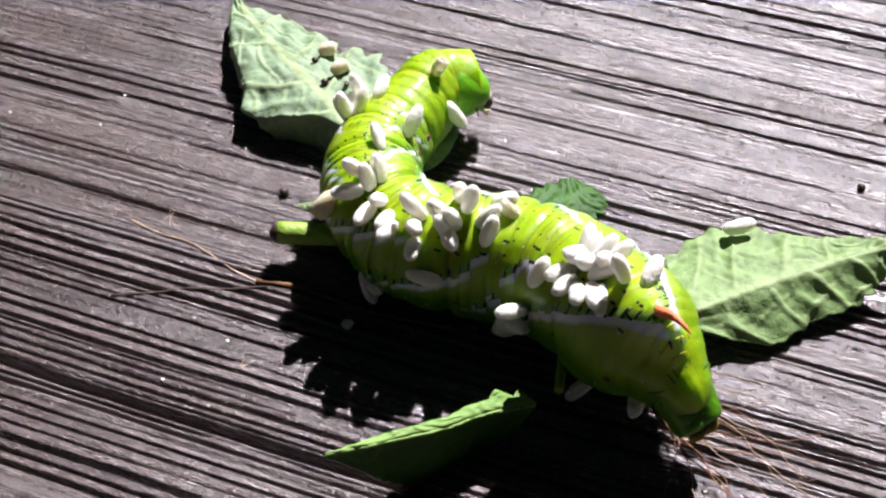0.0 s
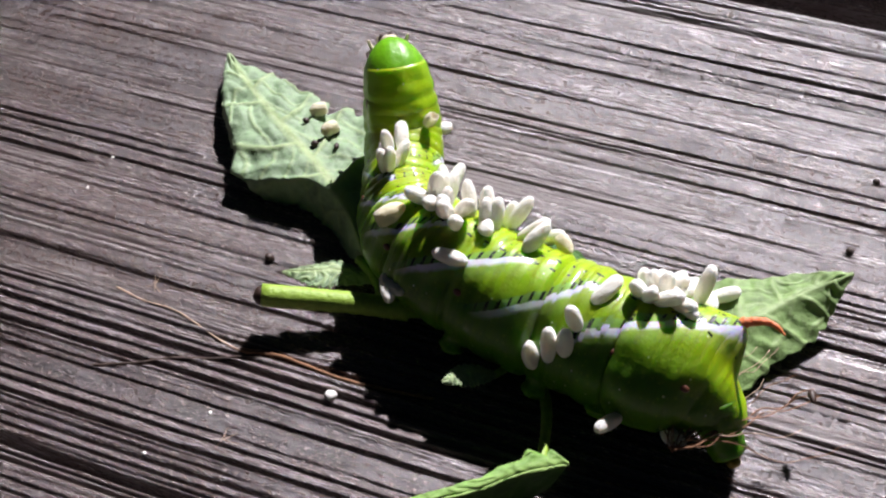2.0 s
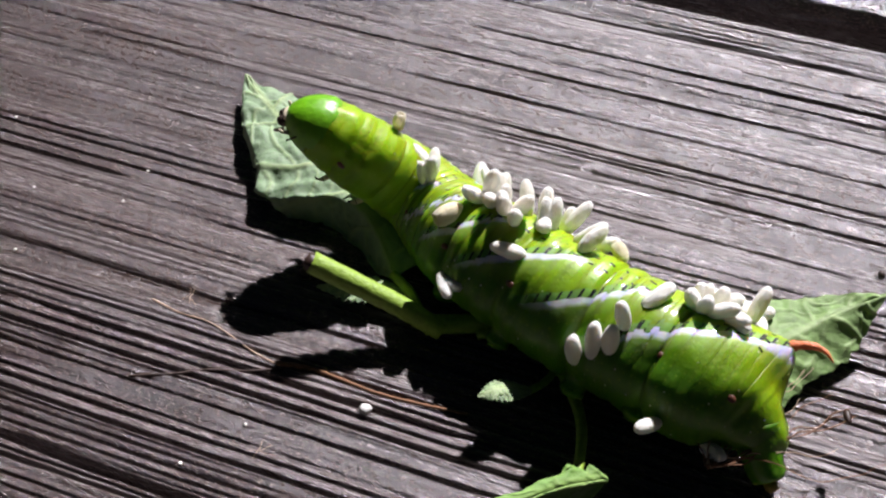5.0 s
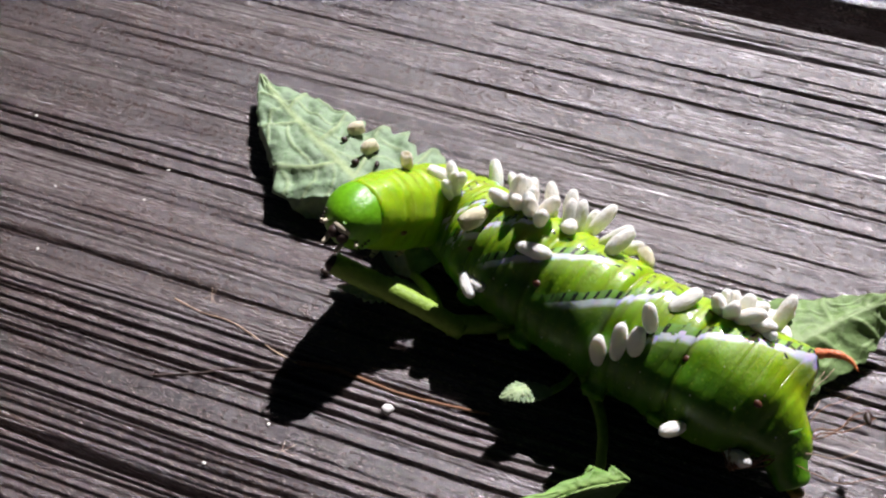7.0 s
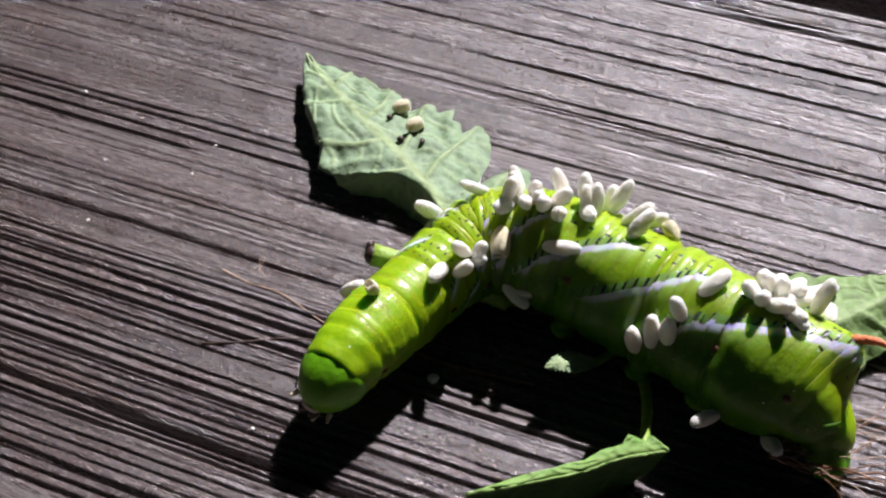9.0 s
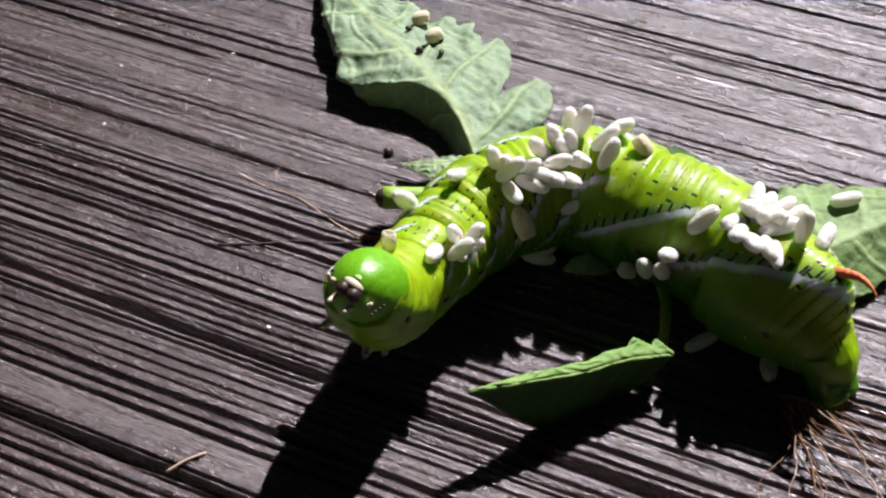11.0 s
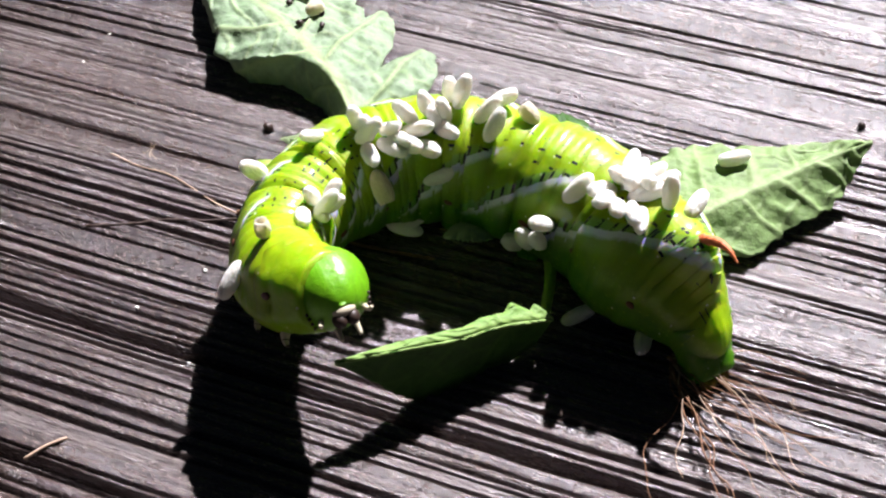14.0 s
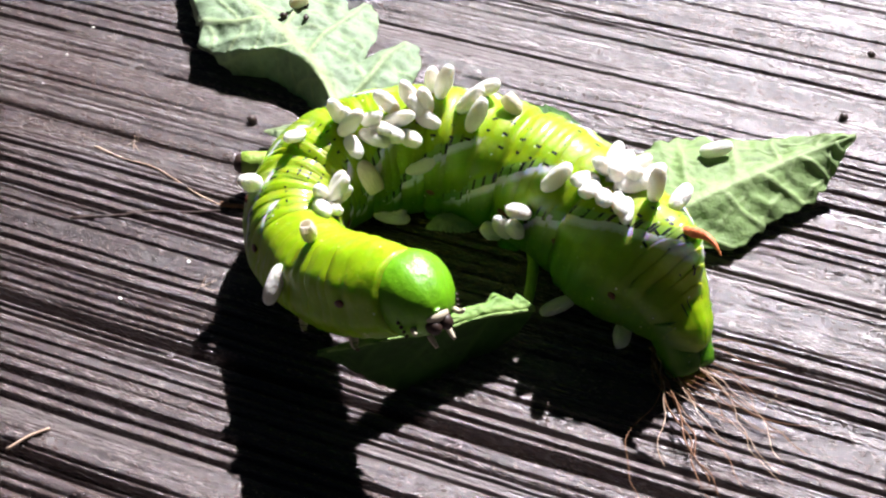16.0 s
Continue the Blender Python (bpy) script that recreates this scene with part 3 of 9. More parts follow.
def cocoon(i, x, y, z, wx, wy, wz, size=1.0, husk=False):
    """A cocoon whose foot stands at x, y, z of ring i and whose axis runs along w."""
    cocoon_count[0] += 1
    n = cocoon_count[0]
    mesh = HUSK if husk else (COCOON, COCOON_B)[n % 2]
    size *= 1.1
    at = Vector((x, y, z))
    turn = math.degrees(math.atan2(x / 0.97, z / 1.03))
    foot = surface(i, RING_S[i] + y, turn, -0.2)[0]
    if foot.length < at.length + 1.2:
        x, y, z = foot
    m = aimed((x, y, z), (wx, wy, wz), n * 47.0) @ Matrix.Diagonal((size * 0.86, size * (0.98 + 0.06 * (n % 3)), size * 0.86, 1))
    piece("cocoon", mesh, PALE_SILK if husk else SILK, rings[i], "empty cream-coloured cocoon" if husk else "white silk cocoon", m)


cocoon(30, 1.07, -0.50, 7.29, 0.16, 0.30, 0.94)
cocoon(31, -0.56, -0.77, 7.14, -0.32, -0.26, 0.91)
cocoon(30, -1.50, 0.17, 7.17, -0.90, 0.28, 0.35)
cocoon(29, -1.76, 0.44, 7.20, -0.85, -0.35, 0.41)
cocoon(28, -2.42, -0.59, 7.13, -0.80, -0.19, 0.57)
cocoon(27, -3.13, -0.69, 6.84, -0.77, -0.37, 0.52)
cocoon(29, -0.75, -0.31, 7.54, -0.53, -0.30, 0.79, 0.9)
cocoon(27, -1.58, 0.68, 7.54, -0.46, -0.56, 0.69)
cocoon(26, -0.67, -0.86, 7.63, -0.71, -0.68, 0.19)
cocoon(27, -0.48, -0.80, 7.65, -0.03, 0.51, 0.86)
cocoon(25, -0.08, 0.84, 7.84, -0.05, 0.31, 0.95)
cocoon(25, -0.51, -0.60, 7.73, -0.07, 0.16, 0.98)
cocoon(24, 3.69, 1.12, 6.81, -0.07, 0.12, 0.99)
cocoon(24, 1.40, 0.43, 7.70, 0.16, -0.24, 0.96)
cocoon(23, 3.32, -1.10, 7.13, -0.03, -0.74, 0.68)
cocoon(23, -0.20, -0.09, 7.95, 0.16, -0.57, 0.81)
cocoon(22, -2.73, -0.28, 7.31, 0.37, -0.26, 0.89)
cocoon(20, 1.08, -0.78, 7.94, 0.28, 0.76, 0.58, 1, True)
cocoon(16, -5.73, -0.51, 5.44, 0.44, -0.38, 0.81, 1.05)
cocoon(9, 0.35, -0.17, 8.07, -0.14, 0.01, 0.99)
cocoon(7, 0.95, 0.40, 7.63, 0.91, 0.38, 0.16)
cocoon(28, -1.65, 0.66, 7.42, -0.75, -0.27, 0.60, 0.95)
cocoon(30, -0.72, -0.61, 7.40, 0.05, 0.21, 0.98, 0.95)
cocoon(25, -1.51, 0.13, 7.58, -0.07, 0.27, 0.96, 0.9)
cocoon(18, -6.57, 0.54, -4.03, -0.60, 0.15, 0.79, 1.02)
cocoon(17, -7.20, 0.44, -2.56, -0.45, 0.10, 0.88, 1.02)
cocoon(16, -7.62, 0.18, -1.18, -0.51, 0.04, 0.86, 1.02)
cocoon(16, -7.23, -0.18, 2.28, -0.76, 0.12, 0.64)
cocoon(35, 4.95, 0.02, 3.61, 0.39, 0.68, 0.62)
cocoon(42, 5.55, -0.15, 2.45, 0.50, 0.09, -0.86)
cocoon(43, 2.14, -0.70, 4.97, 0.30, 0.47, 0.83, 0.9, True)
cocoon(32, 2.79, -0.23, 6.34, 0.01, 0.85, 0.53, 0.8)
cocoon(38, -1.71, 0.50, 5.44, -0.08, 0.95, 0.30)
cocoon(36, -2.77, 0.37, 5.37, 0.22, 0.55, 0.80, 0.9)
cocoon(36, -3.30, -0.14, 4.94, -0.21, 0.10, 0.97, 0.9)
cocoon(36, -3.86, 0.23, 4.55, -0.42, 0.20, 0.88, 0.85)
cocoon(36, -3.70, 0.68, 4.61, -0.23, 0.80, 0.56, 0.9)
cocoon(27, -6.37, -0.74, 3.78, 0.04, -0.97, 0.25)
cocoon(29, -6.40, -0.07, -3.23, -0.22, -0.95, 0.21, 0.9)
cocoon(29, -6.47, 0.83, -2.77, -0.41, -0.86, -0.29, 0.95)
cocoon(31, -4.17, -0.60, 5.63, -0.86, 0.07, -0.51, 1.3, True)
cocoon(10, -4.96, 0.74, -6.21, -0.87, 0.25, -0.42, 0.95)
cocoon(5, -2.54, -0.16, -7.01, -0.77, -0.62, 0.15)
cocoon(38, -3.13, 0.19, 4.82, -0.37, 0.06, 0.93, 0.9)
cocoon(13, -1.88, -0.50, 8.00, -0.93, 0.07, 0.37, 1)
cocoon(12, -0.54, 1.00, 8.22, 0.73, 0.57, 0.38, 1)
cocoon(12, 1.08, 0.60, 8.16, -0.75, 0.04, 0.66, 1)
cocoon(12, -1.35, 0.00, 8.11, 0.78, 0.22, 0.58, 1)
cocoon(12, 0.54, -0.40, 8.22, -0.67, -0.18, 0.72, 1)
cocoon(12, -1.08, -0.80, 8.16, 0.82, -0.08, 0.57, 1)
cocoon(11, 1.35, 1.00, 8.11, -0.47, -0.49, 0.74, 1)
cocoon(11, -1.87, 0.40, 7.98, 0.69, -0.52, 0.50, 1)
cocoon(11, 0.00, 0.20, 8.22, 0.77, -0.30, 0.57, 1)
cocoon(11, -2.13, -0.40, 7.89, -0.50, -0.83, 0.23, 1)
cocoon(12, -2.65, 0.20, 7.74, -0.84, -0.34, 0.42, 1)
cocoon(11, -3.16, 1.00, 7.53, -0.51, -0.73, 0.45, 1)
cocoon(13, 0.81, -0.40, 8.19, -0.76, 0.08, 0.64, 1)
cocoon(10, -1.60, 0.60, 8.00, -0.67, -0.74, 0.02, 0.9)

# ---- the tomato sprig under the hornworm ----
def leaf_blade(midrib, left, right, droop_left=10.0, droop_right=10.0, teeth=0.12, rows=90, cols=26, seed=1, up=(0, 0, 1), pucker=0.5, sweep=0.3, count=6.0, fold_left=None, fold_right=None, fold_angle=60.0, ragged=0.05):
    """A lobed leaflet: midrib from base to tip (millimetres), half widths along it, sides bent down by degrees.

    Widths are evenly spaced numbers or (place, width) pairs; fold_left and fold_right are (place, distance)
    pairs of a crease, outside which the blade turns down by fold_angle."""
    path = smooth_path(midrib, rows)
    verts, vein = [], []

    def spread(values):
        if isinstance(values[0], tuple):
            return [a for a, b in values], [b for a, b in values]
        return np.linspace(0, 1, len(values)), values

    sides = {True: spread(right), False: spread(left)}
    folds = {True: fold_right and spread(fold_right), False: fold_left and spread(fold_left)}
    total = sum((path[i + 1] - path[i]).length for i in range(rows - 1))
    gap_mm = total / count
    for i, c in enumerate(path):
        f = i / (rows - 1)
        t = (path[min(i + 1, rows - 1)] - path[max(i - 1, 0)]).normalized()
        side = t.cross(Vector(up)).normalized()
        normal = side.cross(t)
        for j in range(-cols, cols + 1):
            a, on_right = abs(j) / cols, j > 0
            w = float(np.interp(f, *sides[on_right]))
            w *= 1 + teeth * (2 * abs(((f * 11 + (0.3 if on_right else 0)) % 1) - 0.5) - 0.5) + ragged * noise.noise(Vector((f * 30, seed, 1.0 if on_right else 5.0)))
            bend = radians(droop_right if on_right else droop_left)
            d = w * a
            if folds[on_right]:
                crease = float(np.interp(f, *folds[on_right]))
                flat, over = min(d, crease), max(0.0, d - crease)
                over_z = over * math.sin(radians(fold_angle))
                x, z = flat + over * math.cos(radians(fold_angle)), -0.02 * flat * flat - over_z
            elif abs(bend) < 1e-3:
                x, z = d, 0.0
            else:
                x, z = w * math.sin(bend * a) / bend, -w * (1 - math.cos(bend * a)) / bend
            # side veins leave the midrib forward; the blade bulges between them
            wander = 2.4 * noise.noise(Vector((f * 5.0, a * 1.2, seed * 3.0 + (7.0 if on_right else 0.0))))
            off = (f * total - d * 0.28 + wander + (0.5 * gap_mm if on_right else 0)) % gap_mm
            near = min(off, gap_mm - off)
            branch = abs(((d * 0.9 + (f * total) * 0.45 + seed + 1.2 * wander) % 2.9) - 1.45)
            rib = math.exp(-(d / (0.85 - 0.45 * f)) ** 2) * (1 - 0.3 * f)
            ribs = math.exp(-(near / 0.40) ** 2) * (1 - 0.5 * a)
            twigs = 0.5 * math.exp(-(branch / 0.2) ** 2) * min(1.0, near / 0.8)
            v = max(rib, 0.85 * ribs, twigs)
            puff = math.sin(math.pi * min(1.0, near / gap_mm * 2)) * (0.6 + 0.4 * math.cos(branch * 2.0))
            crumple = noise.noise(Vector((f * total * 0.30, d * 0.33 * (1 if on_right else -1), seed * 2.0))) + 0.16 * noise.noise(Vector((f * total * 0.75, d * 0.8 * (1 if on_right else -1), seed * 2.0 + 9)))
            z += pucker * (0.48 * v - 0.34 * puff + 0.60 * crumple) * min(1, a * 3 + 0.1)
            verts.append((c + side * (x if on_right else -x) + normal * z + t * (sweep * d)) * MM)
            vein.append(v)
    m = mesh_of(verts, grid_faces(rows, 2 * cols + 1))
    attribute(m, "vein", vein)
    return m


def leaflet(name, mesh, material, parent, label="", thick=0.22):
    ob = piece(name, mesh, material, parent, label)
    s = ob.modifiers.new("thickness", "SOLIDIFY")
    s.thickness, s.offset = thick * MM, 0
    return ob


SPRIG_AT = (15.0, 112.0, 0.0)


def rel(points):
    return [(x - SPRIG_AT[0], y - SPRIG_AT[1], z) for x, y, z in points]


sprig = tagged(new("tomato_sprig"), "cut green tomato sprig with pale leaf undersides lying on the board", "leaf sprig")
sprig.matrix_basis = mm(*SPRIG_AT)
lobed = leaflet("leaf", leaf_blade(rel([(-8.9, 118.4, 2.6), (-12.0, 126.0, 4.6), (-16.8, 133.0, 5.4), (-22.7, 141.0, 5.2), (-28.5, 149.5, 4.4), (-34.2, 159.3, 3.0)]),
    [(0, 0.3), (0.05, 4), (0.14, 5.5), (0.22, 7), (0.30, 9.5), (0.37, 11), (0.42, 10.5), (0.455, 9.0), (0.47, 9.4), (0.50, 10.3), (0.53, 9.4), (0.58, 8.4), (0.66, 7.4), (0.80, 5.2), (0.86, 3.8), (0.96, 1.4), (1, 0.1)],
    [(0, 8.5), (0.012, 11.2), (0.05, 12.8), (0.10, 13.8), (0.14, 14.2), (0.162, 12.6), (0.175, 6.6), (0.19, 8.2), (0.22, 10.6), (0.27, 13.3), (0.31, 13.9), (0.335, 12.6), (0.35, 10.6), (0.39, 11.2), (0.45, 11.9), (0.49, 11.0), (0.53, 9.2), (0.555, 7.2), (0.60, 8.0), (0.63, 7.8), (0.73, 6.0), (0.85, 4.5), (0.92, 1.9), (1, 0.1)],
    10, 12, 0.03, rows=190, cols=34, seed=2, ragged=0.11, pucker=1.25, sweep=0.35, count=5.5, fold_left=[(0, 0.2), (0.10, 0.3), (0.26, 0.6), (0.35, 1.6), (0.385, 4.0), (0.42, 7.3), (0.46, 9.0), (0.50, 9.6), (0.58, 7.0), (0.8, 4.6), (1, 0.5)], fold_angle=68.0), PALE_LEAF, sprig, "lobed leaf, pale underside up, one edge curled")
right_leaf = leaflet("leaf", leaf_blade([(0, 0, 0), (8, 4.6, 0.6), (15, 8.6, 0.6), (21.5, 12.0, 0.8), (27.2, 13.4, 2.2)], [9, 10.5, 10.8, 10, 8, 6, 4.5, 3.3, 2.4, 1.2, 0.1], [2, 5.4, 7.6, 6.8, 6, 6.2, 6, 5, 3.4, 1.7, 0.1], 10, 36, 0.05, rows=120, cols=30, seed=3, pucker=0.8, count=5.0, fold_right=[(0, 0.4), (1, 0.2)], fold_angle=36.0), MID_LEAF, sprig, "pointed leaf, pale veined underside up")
folded = leaflet("leaf", leaf_blade(rel([(13.5, 84.6, 4.8), (8.6, 82.6, 6.2), (3.0, 79.7, 7.2), (-3.0, 77.2, 8.4), (-9.2, 75.4, 8.7)]), [3.4, 6.6, 8.6, 9.4, 9.4, 8.6, 7.2, 5.6, 3.8, 1.9, 0.1], [0.2] * 11, -10, 10, 0.03, seed=4, up=(0, -0.97, 0.05), pucker=0.25, count=4), GREEN_LEAF, sprig, "folded green leaf raised off the board")
leaflet("leaf_fold", leaf_blade(rel([(13.5, 84.7, 4.9), (8.6, 82.7, 6.3), (3.0, 79.8, 7.3), (-3.0, 77.3, 8.5), (-9.2, 75.5, 8.8)]), [0.2] * 11, [(0, 0.3), (0.04, 2.0), (0.09, 1.2), (0.17, 2.4), (0.23, 1.4), (0.33, 1.5), (0.45, 1.1), (0.55, 1.1), (0.70, 0.9), (0.85, 0.5), (1, 0.05)], 10, 60, 0.05, seed=9, up=(0, -0.75, 0.66), pucker=0.7), RIM_LEAF, folded, "pale turned-over edge")
leaflet("leaf", leaf_blade(rel([(7.0, 110.0, 2.5), (13.0, 115.0, 3.2), (18.6, 118.6, 3.0), (20.0, 119.8, 2.6)]), [1, 3, 4, 3.5, 2, 0.2], [1, 3.5, 4.5, 4, 2.5, 0.2], 15, 15, 0.25, seed=5), GREEN_LEAF, sprig, "small toothed green leaflet")
leaflet("leaf", leaf_blade(rel([(-7.0, 115.5, 2.2), (-11.0, 116.6, 2.8), (-15.0, 116.8, 2.6), (-19.0, 117.4, 1.6)]), [0.6, 2.0, 2.8, 2.4, 1.2, 0.1], [0.6, 1.4, 1.8, 1.4, 0.8, 0.1], 20, 20, 0.2, seed=6), PALE_LEAF, sprig, "small narrow leaflet")
leaflet("leaf", leaf_blade(rel([(8.5, 99.6, 3.0), (6.0, 98.6, 4.8), (3.9, 97.4, 5.8), (2.2, 96.4, 5.6)]), [0.6, 1.6, 2.0, 1.6, 0.9, 0.1], [0.6, 1.4, 1.6, 1.2, 0.7, 0.1], 25, 25, 0.25, seed=7), PALE_LEAF, sprig, "tiny leaflet")
cut_stem = piece("stem", tube([(1.5, -0.3, -0.4), (-4.0, 0.0, 0.1), (-10.0, 0.1, 0.4), (-17.2, 0.0, 0.8)], lambda f: 1.35 + 0.12 * f, 20, 12, 0.04, 3), STEM, sprig, "cut green stem with a brown end")
piece("stem_end", tube([(-17.0, 0.0, 0.78), (-17.5, 0.0, 0.82), (-17.9, 0.1, 0.8)], lambda f: 1.42 - 0.5 * f, 5, 12, 0.15, 4), DARK, cut_stem, "dark dried cut")
piece("stem", tube(rel([(-4.5, 110.2, 2.6), (3.0, 111.0, 1.9), (11.0, 109.5, 1.8), (19.5, 105.5, 2.2), (28.0, 99.6, 4.2)]), lambda f: 1.35 - 0.5 * f, 24, 12, 0.05, 5), STEM, sprig)
piece("petiole", tube(rel([(-5.5, 110.4, 2.8), (-6.3, 114.5, 3.2), (-9.0, 118.6, 2.9)]), lambda f: 0.85 - 0.2 * f, 14, 10, 0.05, 6), STEM, sprig)
piece("petiole", tube(rel([(12.0, 105.4, 1.9), (14.5, 96.0, 2.2), (13.4, 85.8, 4.1)]), lambda f: 0.8 - 0.2 * f, 14, 10, 0.05, 7), STEM, sprig)
piece("petiole", tube(rel([(2.0, 109.0, 2.0), (5.0, 109.6, 2.4), (7.2, 110.2, 2.5)]), lambda f: 0.6, 10, 8, 0.05, 8), STEM, sprig)
piece("petiole", tube(rel([(-4.5, 111.0, 2.6), (-5.6, 113.6, 2.4), (-7.2, 115.6, 2.2)]), lambda f: 0.5, 10, 8, 0.05, 9), STEM, sprig)
piece("petiole", tube(rel([(12.5, 105.0, 1.9), (10.6, 101.8, 2.1), (8.4, 99.5, 3.0)]), lambda f: 0.5, 10, 8, 0.05, 10), STEM, sprig)

# ---- small litter on the board ----
def litter(name, mesh, material, place, label, category, m=None):
    ob = piece(name, mesh, material)
    ob.matrix_basis = mm(*place) @ m if m is not None else mm(*place)
    return tagged(ob, label, category)


def lying(points, lift=0.3):
    """Points on the board, each at the height of the wood there, from the first."""
    x0, y0 = points[0]
    return (x0, y0, max(-0.15, on_board(x0, y0)) + lift), [(x - x0, y - y0, max(-0.15, on_board(x, y)) - max(-0.15, on_board(x0, y0))) for x, y in points]


at, pts = lying([(-23.4, 105.6), (-19.0, 104.9), (-15.8, 103.6), (-10.0, 101.0), (-4.0, 99.3), (1.0, 98.0)], 0.2)
litter("twig", tube(pts, lambda f: 0.34 - 0.16 * f, 40, 7, 0.2, 2), TWIG, at, "thin brown dry twig on the board", "twig")
at, pts = lying([(-41.0, 116.4), (-37.3, 114.1), (-33.0, 112.4), (-30.1, 110.5), (-26.5, 107.6), (-22.9, 105.2)], 0.08)
litter("dry_fibre", tube(pts, lambda f: 0.10, 44, 6, 0.4, 3), STRAW, at, "thin reddish dry fibre on the board", "fibre")
at, pts = lying([(-41.6, 103.4), (-36.0, 103.9), (-32.1, 104.6), (-27.0, 104.5), (-21.0, 105.0)], 0.0)
litter("dark_fibre", tube(pts, lambda f: 0.20, 36, 6, 0.3, 4), DARK, at, "thin dark fibre across the grain", "fibre")
at, pts = lying([(-41.2, 69.5), (-39.2, 71.0), (-37.2, 72.1)], 0.2)
litter("straw", tube(pts, lambda f: 0.16, 12, 6), STRAW, at, "short pale straw on the board", "straw")
litter("crumb", lathe([(-0.7, 0.3), (-0.3, 0.7), (0.1, 0.8), (0.5, 0.55), (0.7, 0.2)], 9, (1, 0.7), 0.8, 4), CRUMB, (-11.6, 98.5, on_board(-11.6, 98.5) + 0.5), "white crumb on the board", "crumb")
for x, y, size in ((56.6, 122.2, 0.75), (63.2, 135.7, 0.75), (-21.2, 121.3, 0.9), (-8.6, 119.2, 0.5)):
    litter("dropping", lathe([(-0.7, 0.25), (-0.4, 0.6), (0.0, 0.75), (0.4, 0.6), (0.65, 0.25)], 9, (1, 0.85), 0.5, int(x) % 7), DARK, (x, y, on_board(x, y) + 0.45 * size), "small dark dropping on the board", "dropping", Matrix.Diagonal((size, size, size, 1)))
for k, (x, y) in enumerate(((-48.5, 135.0), (-62.0, 137.6), (-68.5, 153.0), (-46.2, 141.4), (-61.5, 125.0), (-26.0, 96.0), (-33.0, 90.2))):
    litter("grit", lathe([(-0.28, 0.08), (-0.1, 0.22), (0.12, 0.16), (0.26, 0.06)], 6, (1, 0.5), 0.8, k), CRUMB, (x, y, on_board(x, y) + 0.18), "pale grit grain on the board", "grit", pose(0, 0, 0, 0, 0, 40 * k))
for k, (x0, y0) in enumerate(((-36.1, 116.8), (-55.4, 125.0), (-24.0, 92.0), (40.0, 76.5))):
    tuft = tagged(new("fluff"), "wisp of pale fluff caught on the grain", "fluff")
    z0 = on_board(x0, y0) + 0.2
    tuft.matrix_basis = mm(x0, y0, z0)
    rnd = random.Random(k)
    for j in range(3):
        a, r = rnd.uniform(0, 6.3), rnd.uniform(0.9, 2.2)
        b = a + rnd.uniform(1.5, 3.0)
        piece("strand", tube([(math.cos(a) * r, math.sin(a) * r, 0), (math.cos(a) * 0.3, math.sin(a) * 0.3, 0.15), (math.cos(b) * r * 0.7, math.sin(b) * r * 0.7, 0.1)], lambda f: 0.022, 18, 4), STRAW, tuft)

# spent cocoons and droppings on the leaf, one cocoon on the other leaf
def on_leaf(x, y):
    """Height of the lobed leaf's face at a place, in millimetres."""
    near = min(lobed.data.vertices, key=lambda v: (v.co.x / MM + SPRIG_AT[0] - x) ** 2 + (v.co.y / MM + SPRIG_AT[1] - y) ** 2)
    return near.co.z / MM + 0.11


leaf_litter = []
for x, y, a, b in ((-19.6, 144.2, -70, 8), (-17.2, 139.2, -50, 5)):
    leaf_litter.append(litter("cocoon", HUSK, PALE_SILK, (x, y, on_leaf(x, y) + 0.85), "empty cream cocoon stuck to the leaf", "cocoon", pose(0, 0, 0, b, 0, a)))
for k, (x, y) in enumerate(((-19.9, 142.6), (-18.0, 137.3), (-15.2, 140.2), (-14.9, 137.0))):
    leaf_litter.append(litter("dropping", lathe([(-0.7, 0.25), (-0.4, 0.6), (0.0, 0.75), (0.4, 0.6), (0.65, 0.25)], 9, (1, 0.85), 0.5, k), DARK, (x, y, on_leaf(x, y) + (0.35 if k < 2 else 0.2)), "dark dropping on the leaf", "dropping", Matrix.Diagonal((0.75, 0.75, 0.75, 1) if k < 2 else (0.5, 0.9, 0.5, 1))))
litter("cocoon", COCOON, SILK, (35.2, 109.0, 5.9), "white silk cocoon lying on a leaf", "cocoon", pose(0, 0, 0, 4, 0, -75))

roots = tagged(new("root_tuft"), "tangle of thin reddish dry root fibres", "roots")
rnd = random.Random(5)
for j in range(18):
    heading = rnd.uniform(-0.3, 1.4)
    x, y, z = rnd.uniform(-0.6, 0.6), rnd.uniform(-0.6, 0.6), rnd.uniform(0.1, 0.9)
    p = [(x, y, z)]
    for q in range(rnd.randint(7, 13)):
        heading += rnd.uniform(-0.45, 0.45) - 0.12 * (heading - 0.5)
        x, y, z = x + 1.7 * math.sin(heading), y - 1.7 * math.cos(heading), max(0.0, z + rnd.uniform(-0.45, 0.4) - 0.02 * q)
        p.append((x, y, z))
    piece("root_fibre", tube(p, lambda f: 0.085 - 0.05 * f, 44, 5, 0.3, j), TWIG if j % 3 else STRAW, roots)
for j in range(3):
    x, p = 0.3 * j - 0.3, [(0.2 * j, 0.3, 0.5)]
    for q in range(1, 9):
        p.append((x + rnd.uniform(-0.7, 0.7) + 0.12 * q, -2.4 * q, rnd.uniform(0.0, 0.7)))
    piece("root_fibre", tube(p, lambda f: 0.12 - 0.06 * f, 48, 6, 0.3, 40 + j), TWIG, roots)
